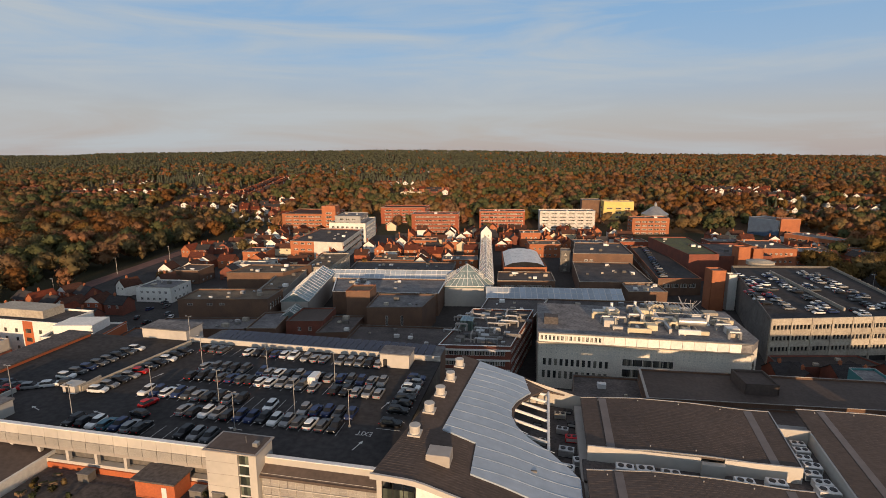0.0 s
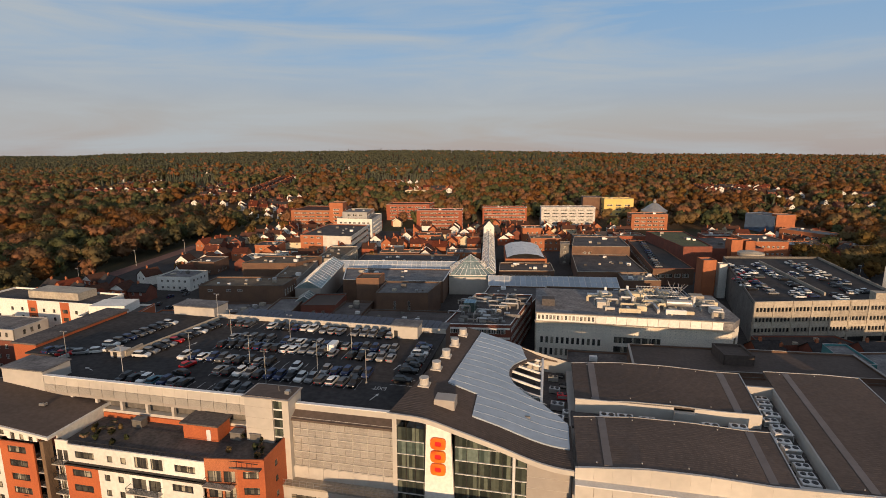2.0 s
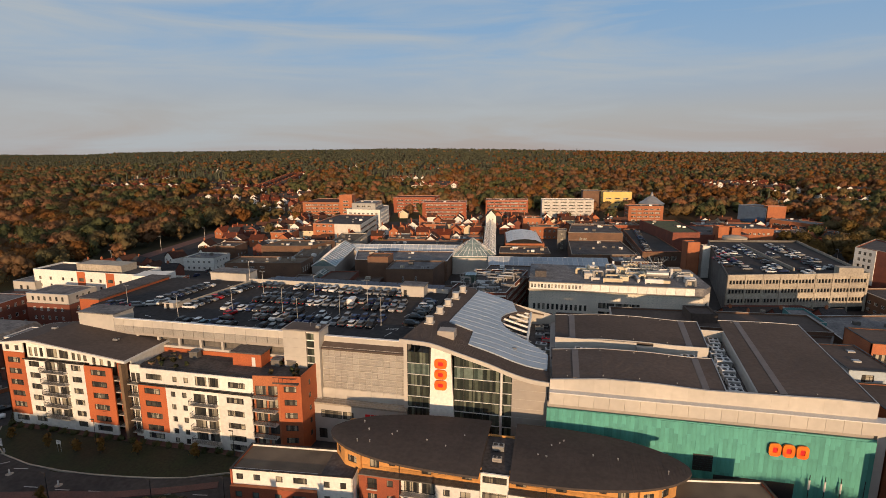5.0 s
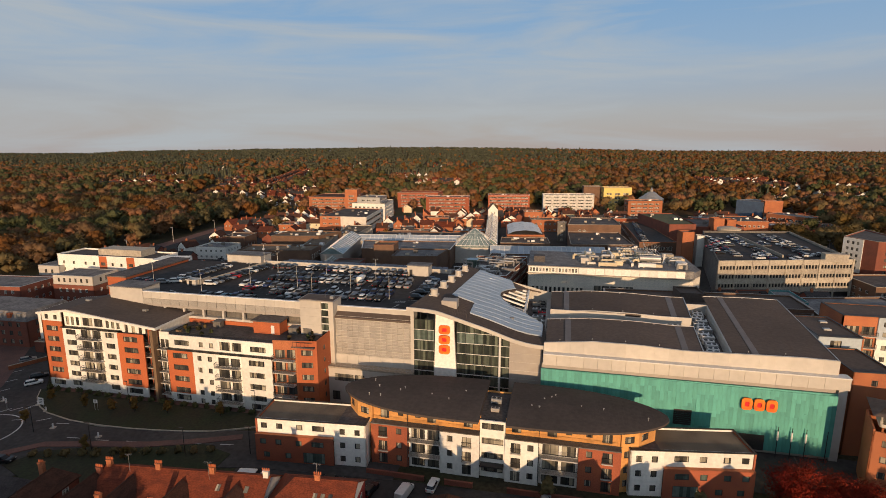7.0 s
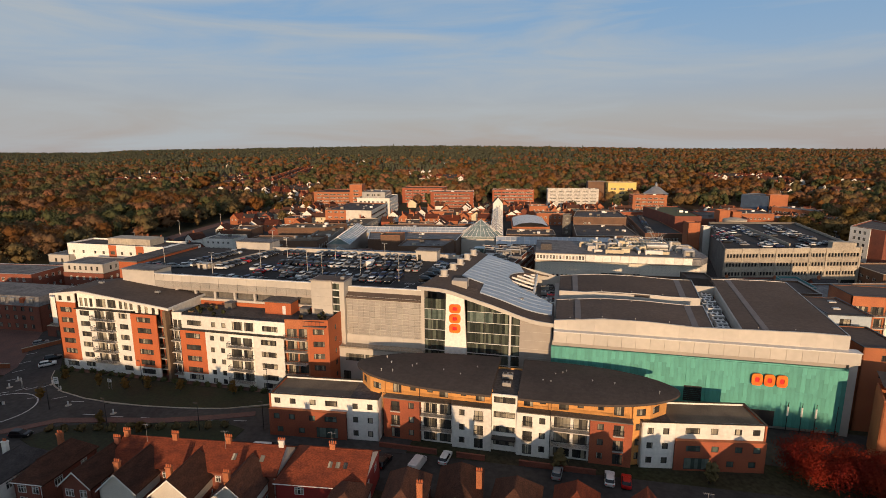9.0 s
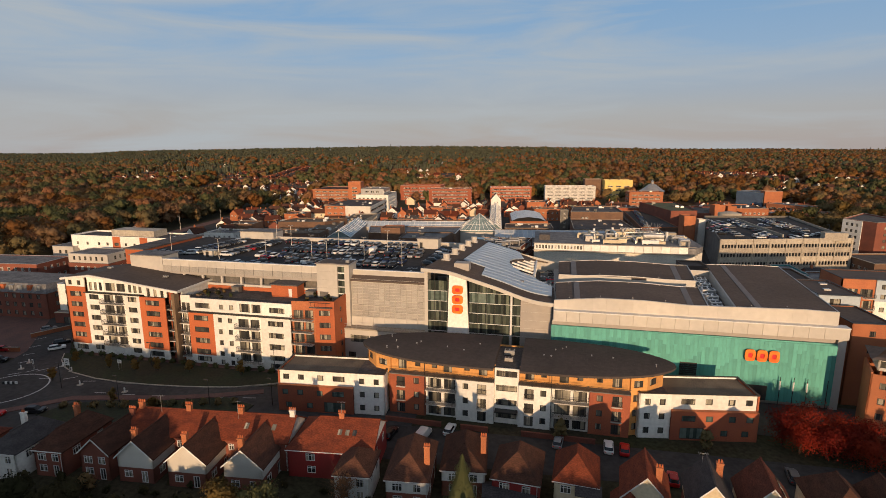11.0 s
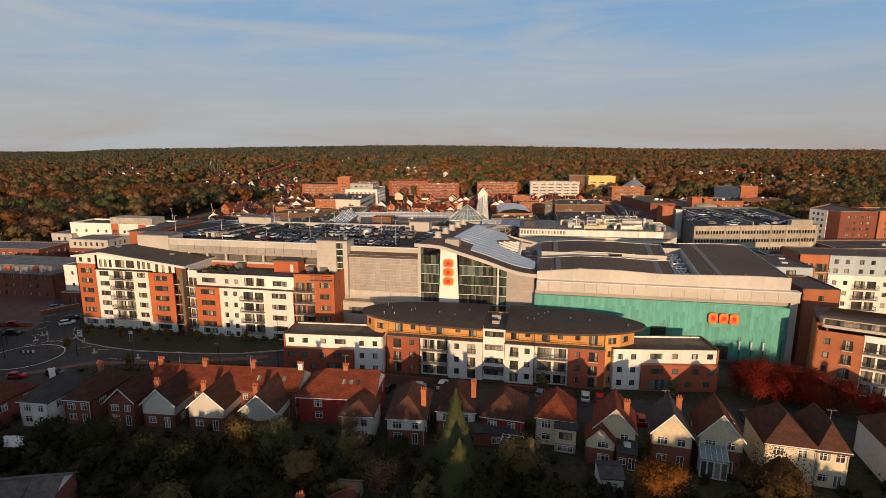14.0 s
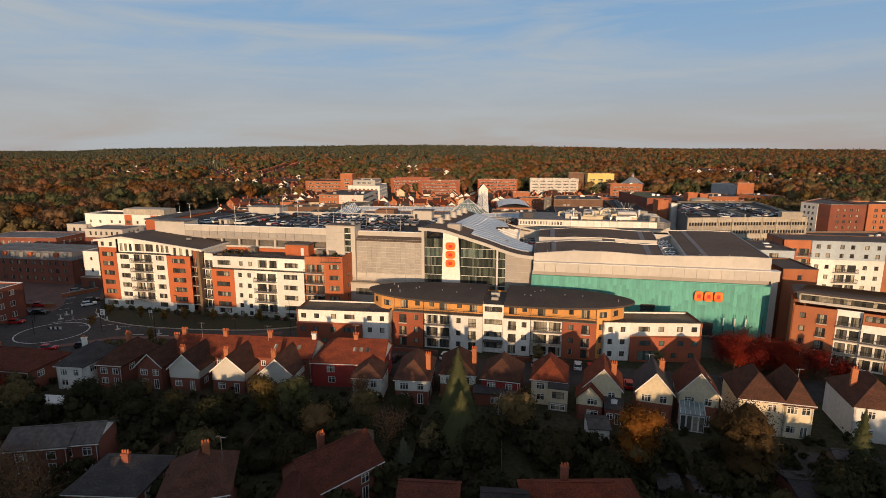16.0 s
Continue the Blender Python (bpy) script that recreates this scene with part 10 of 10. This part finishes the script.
# ---- vehicles ----
def car_proto(paint, long_=4.2, label="", van=False, far=False):
    t = thing("van" if van else "car", label, "van" if van else "car", pose(0, 0, -60))
    h = long_ / 2
    hw = 0.88 if not van else 0.95

    def ring(x0, x1, w, z, c=0.22):
        return [(x0 + c, -w, z), (x1 - c, -w, z), (x1, -w + c, z), (x1, w - c, z), (x1 - c, w, z), (x0 + c, w, z), (x0, w - c, z), (x0, -w + c, z)]
    mb = MB()
    if van:
        mb.rings([ring(-h, h, hw - 0.06, 0.28), ring(-h - 0.03, h + 0.04, hw, 0.55), ring(-h, h - 0.05, hw, 1.05), ring(-h, h - 0.75, hw - 0.03, 1.25), ring(-h + 0.05, h - 1.3, hw - 0.1, 1.88), ring(-h + 0.15, h - 1.45, hw - 0.2, 1.95)])
    else:
        mb.rings([ring(-h + 0.05, h - 0.05, hw - 0.07, 0.24), ring(-h, h, hw, 0.48), ring(-h + 0.02, h - 0.06, hw - 0.01, 0.78), ring(-h + 0.08, h - 0.3, hw - 0.05, 0.90)])
    for sx in (-1, 1):
        x = sx * (h - 0.04)
        for sy in (-0.62, 0.62):
            mb.box(min(x, x + sx * 0.05), sy - 0.16, 0.58, max(x, x + sx * 0.05), sy + 0.16, 0.72, 1 if sx > 0 else 2)
    if far:
        for sx in (-1, 1):
            for sy in (-1, 1):
                mb.rings([[(sx * (h - 0.75) + 0.31 * math.cos(2 * math.pi * j / 8), sy * (hw - 0.19 + o), 0.31 + 0.31 * math.sin(2 * math.pi * j / 8)) for j in range(8)] for o in (-0.02, 0.17)], 3)
    part("body", mb, [paint, M["white_metal"], M["red"], M["rubber"]], t)
    g = MB()
    if van:
        g.rings([ring(h - 1.32, h - 0.72, hw - 0.05, 1.24, 0.1), ring(h - 1.4, h - 1.2, hw - 0.12, 1.84, 0.1)])
        part("windscreen", g, M["car_glass"], t)
    else:
        g.rings([ring(-h + 0.18, h - 1.05, hw - 0.08, 0.89), ring(-h + 0.5, h - 1.75, hw - 0.24, 1.40)])
        part("glasshouse", g, M["car_glass"], t)
        r = MB()
        r.rings([ring(-h + 0.46, h - 1.72, hw - 0.22, 1.38), ring(-h + 0.6, h - 1.9, hw - 0.32, 1.47)])
        part("roof", r, paint, t)
    for sx in (-1, 1) if not far else ():
        for sy in (-1, 1):
            w = MB()
            w.rings([[(sx * (h - 0.75) + 0.31 * math.cos(2 * math.pi * j / 12), sy * (hw - 0.19 + o), 0.31 + 0.31 * math.sin(2 * math.pi * j / 12)) for j in range(12)] for o in (-0.02, 0.17)])
            part("wheel", w, M["rubber"], t)
    return t


CARS = {k: car_proto(M["car_" + k], L, f"{k} hatchback parked in a bay") for k, L in (("silver", 4.2), ("grey", 4.4), ("black", 4.3), ("blue", 4.1), ("white", 4.2), ("red", 3.9), ("teal", 4.1))}
FAR = {k: car_proto(M["car_" + k], L, f"{k} hatchback parked in a row", far=True) for k, L in (("silver", 4.2), ("grey", 4.4), ("black", 4.3), ("blue", 4.1), ("white", 4.2), ("red", 3.9), ("teal", 4.1))}
VAN = car_proto(M["car_white"], 5.0, "white panel van parked in a bay", True)
rk = random.Random(14)
CH = ["black"] * 8 + ["grey"] * 4 + ["silver"] * 4 + ["blue"] * 4 + ["white"] * 3


def park(x, y, z, ang, k=None):
    k = k or rk.choice(CH)
    c = copy_thing(VAN if k == "van" else (FAR if y > 165 else CARS)[k], pose(x, y, z, 0, 0, ang + rk.uniform(-2, 2)))
    tagged(c, group="parked cars")


def row(x0, x1, y, z=20.0, ang=90, skip=(), special={}, step=2.45):
    n = int(round((x1 - x0) / step)) + 1
    for i in range(n):
        if i not in skip and (i in special or rk.random() < 0.9):
            park(x0 + i * step, y + rk.uniform(-0.25, 0.25), z + 0.004, ang + 180 * (rk.random() < 0.5), special.get(i))


row(-95.6, -70.0, 184.2, skip=(3,), special={10: "white"})
row(-67.5, -62, 183.6, special={0: "silver", 1: "silver", 2: "silver"})
row(-58.4, -47.9, 183.4, special={0: "silver"})
row(-88.5, -74, 174.2)
row(-72, -58, 174.0, special={1: "white", 0: "silver"})
row(-88.5, -61, 169.2, special={7: "white", 8: "white"})
park(-60.0, 172.6, 20.004, 90, "van")
row(-57, -45, 174.0, special={0: "silver", 1: "blue"})
row(-58.5, -44, 168.6, special={5: "silver"}, skip=(1,))
row(-93.0, -70, 160.6, special={2: "white", 6: "black"})
park(-88.6, 155.6, 20.004, 75, "red")
park(-87, 151.4, 20.004, 165, "black")
row(-79.5, -46.5, 154.4, special={0: "silver", 2: "white", 8: "white", 11: "white", 12: "grey"})
row(-66, -46, 159.3, skip=(0,), special={4: "silver"})
row(-97.5, -84, 147.0, special={2: "white", 3: "teal"})
row(-74, -69.5, 147.0, special={0: "black", 1: "silver"}, step=2.7)
for i in range(9):
    if i != 1:
        park(-37.8, 157.6 + i * 2.5, 20.004, 0 + 180 * (i % 2))
for i in range(10):
    park(-103.6 + i * 0.42, 158.5 + i * 2.5, 20.004, 4, ["white", "silver", "black", "silver", "red", "black", "black", "white", "black", "black"][i])
for i in range(8):
    park(-116.5 + i * 0.42, 163 + i * 2.5, 20.004, 4)
for i, k in enumerate(("red", "silver", "white", "black")):
    park(-122.5 + i * 3.2, 155.5 + i * 1.6, 20.004, 25, k)
row(-128, -122, 148.6 + 8, special={}, step=2.6)
# right-hand deck, in files from front to back
for x, y0, y1, share in ((74.2, 283, 302, 0.5), (80.4, 272, 332, 0.72), (85.4, 300, 338, 0.4), (88.0, 274, 280, 1.0), (93.6, 276, 338, 0.62), (102.8, 274, 282, 1.0), (103.0, 308, 318, 0.6), (111.4, 284, 346, 0.62), (116.6, 286, 340, 0.45)):
    y = y0
    while y < y1:
        if rk.random() < share:
            # The added white and silver paint stands in for sun glinting off cars.
            park(x + rk.uniform(-0.5, 0.5), y, 13.004, 12 + 180 * (rk.random() < 0.5), rk.choice(CH + ["white"] * 7 + ["silver"] * 4 + ["red"]))
        y += 2.75
# street level
for x, y, a, k in ((-26.5, 106.4, 80, "van"), (8.3, 110.0, 84, "white"), (11.1, 109.8, 84, "red"), (-0.9, 109.8, 84, "silver"), (-21.9, 109.8, 84, "white"), (18.0, 102.4, 84, "red"), (-33, 106, 80, "black"), (-41, 107, 10, "black"), (-57, 104.4, 8, "van"), (-138.7, 128.6, 52, "white"), (-117, 95.5, 20, "red"), (-145.8, 118.5, 15, "black"), (-110, 98.5, 10, "black"), (-152.5, 124.6, 12, "red"), (-143.8, 110, 20, "red"), (-149.5, 117.6, 14, "grey"), (-156, 141, 52, "silver"), (-141.5, 132.5, 52, "black"), (38, 107.5, 82, "grey")):
    park(x, y, G + (0.064 if x > -60 else 0.152), a, k)
for i in range(14):
    park(52 + i * 0.35, 352 + i * 6, 6.004, 10, None)
for i in range(24):
    park(rk.choice((-190, -186, -178, -172)) + rk.uniform(-1, 1), 255 + i * 4.5 + rk.uniform(-1, 1), G + 0.034, 100 + rk.uniform(-20, 20), None)
for f in (*CARS.values(), *FAR.values(), VAN):
    for o in (*f.children_recursive, f):
        bpy.data.objects.remove(o)

# ---- road signs and aerials ----
for x, y, w, h in ((-123.5, 118.2, 1.6, 1.8), (-109.5, 120.3, 1.2, 0.9), (-131.5, 116, 0.5, 1.2)):
    t = thing("road_sign", "pale road sign on two posts", "road sign", pose(x, y, G + 0.06))
    for s in (-w * 0.35, w * 0.35):
        mb = MB()
        mb.cyl(s, 0, 0, 3.0, 0.05, 0.05, 6)
        part("post", mb, M["metal"], t)
    mb = MB()
    mb.box(-w / 2, -0.06, 3.0 - h, w / 2, -0.02, 3.0)
    part("panel", mb, M["white_metal"], t)
    for k in range(3):
        mb = MB()
        mb.box(-w * 0.35, -0.075, 3.0 - h * (0.3 + 0.25 * k), w * (0.3 - 0.1 * k), -0.062, 3.0 - h * (0.2 + 0.25 * k))
        part("bar", mb, M["dark_metal"], t)
for x, y in ((-115, 109), (-96, 106), (-75, 108.5), (-62, 112), (-131, 104), (-70, 126.8), (-104, 124.5), (-140, 112)):
    t = thing("street_lamp", "dark slim street lamp by the road", "street lamp", pose(x, y, G))
    mb = MB()
    mb.cyl(0, 0, 0, 6.5, 0.09, 0.05, 8)
    part("pole", mb, M["dark_metal"], t)
    mb = MB()
    mb.box(-0.9, -0.12, 6.4, 0.1, 0.12, 6.55, 0, 0.03)
    part("lantern", mb, M["dark_metal"], t)
for x, y, z in ((-72, 92, 6.6), (-57, 93, 6.6), (-38.5, 96, 7.0), (-40.8, 52.6, 6.4), (44, 92, 6.0), (20, 95, 5.6)):
    t = thing("tv_aerial", "thin rooftop television aerial", "aerial", pose(x, y, z - 1.2))
    mb = MB()
    mb.bar((0, 0, 0), (0, 0, 3.4), 0.03, n=4)
    part("mast", mb, M["metal"], t)
    mb = MB()
    mb.bar((-0.7, 0, 3.3), (0.8, 0, 3.3), 0.02, n=4)
    for k in range(6):
        mb.bar((-0.6 + k * 0.25, -0.35, 3.3), (-0.6 + k * 0.25, 0.35, 3.3), 0.012, n=3)
    part("elements", mb, M["metal"], t)
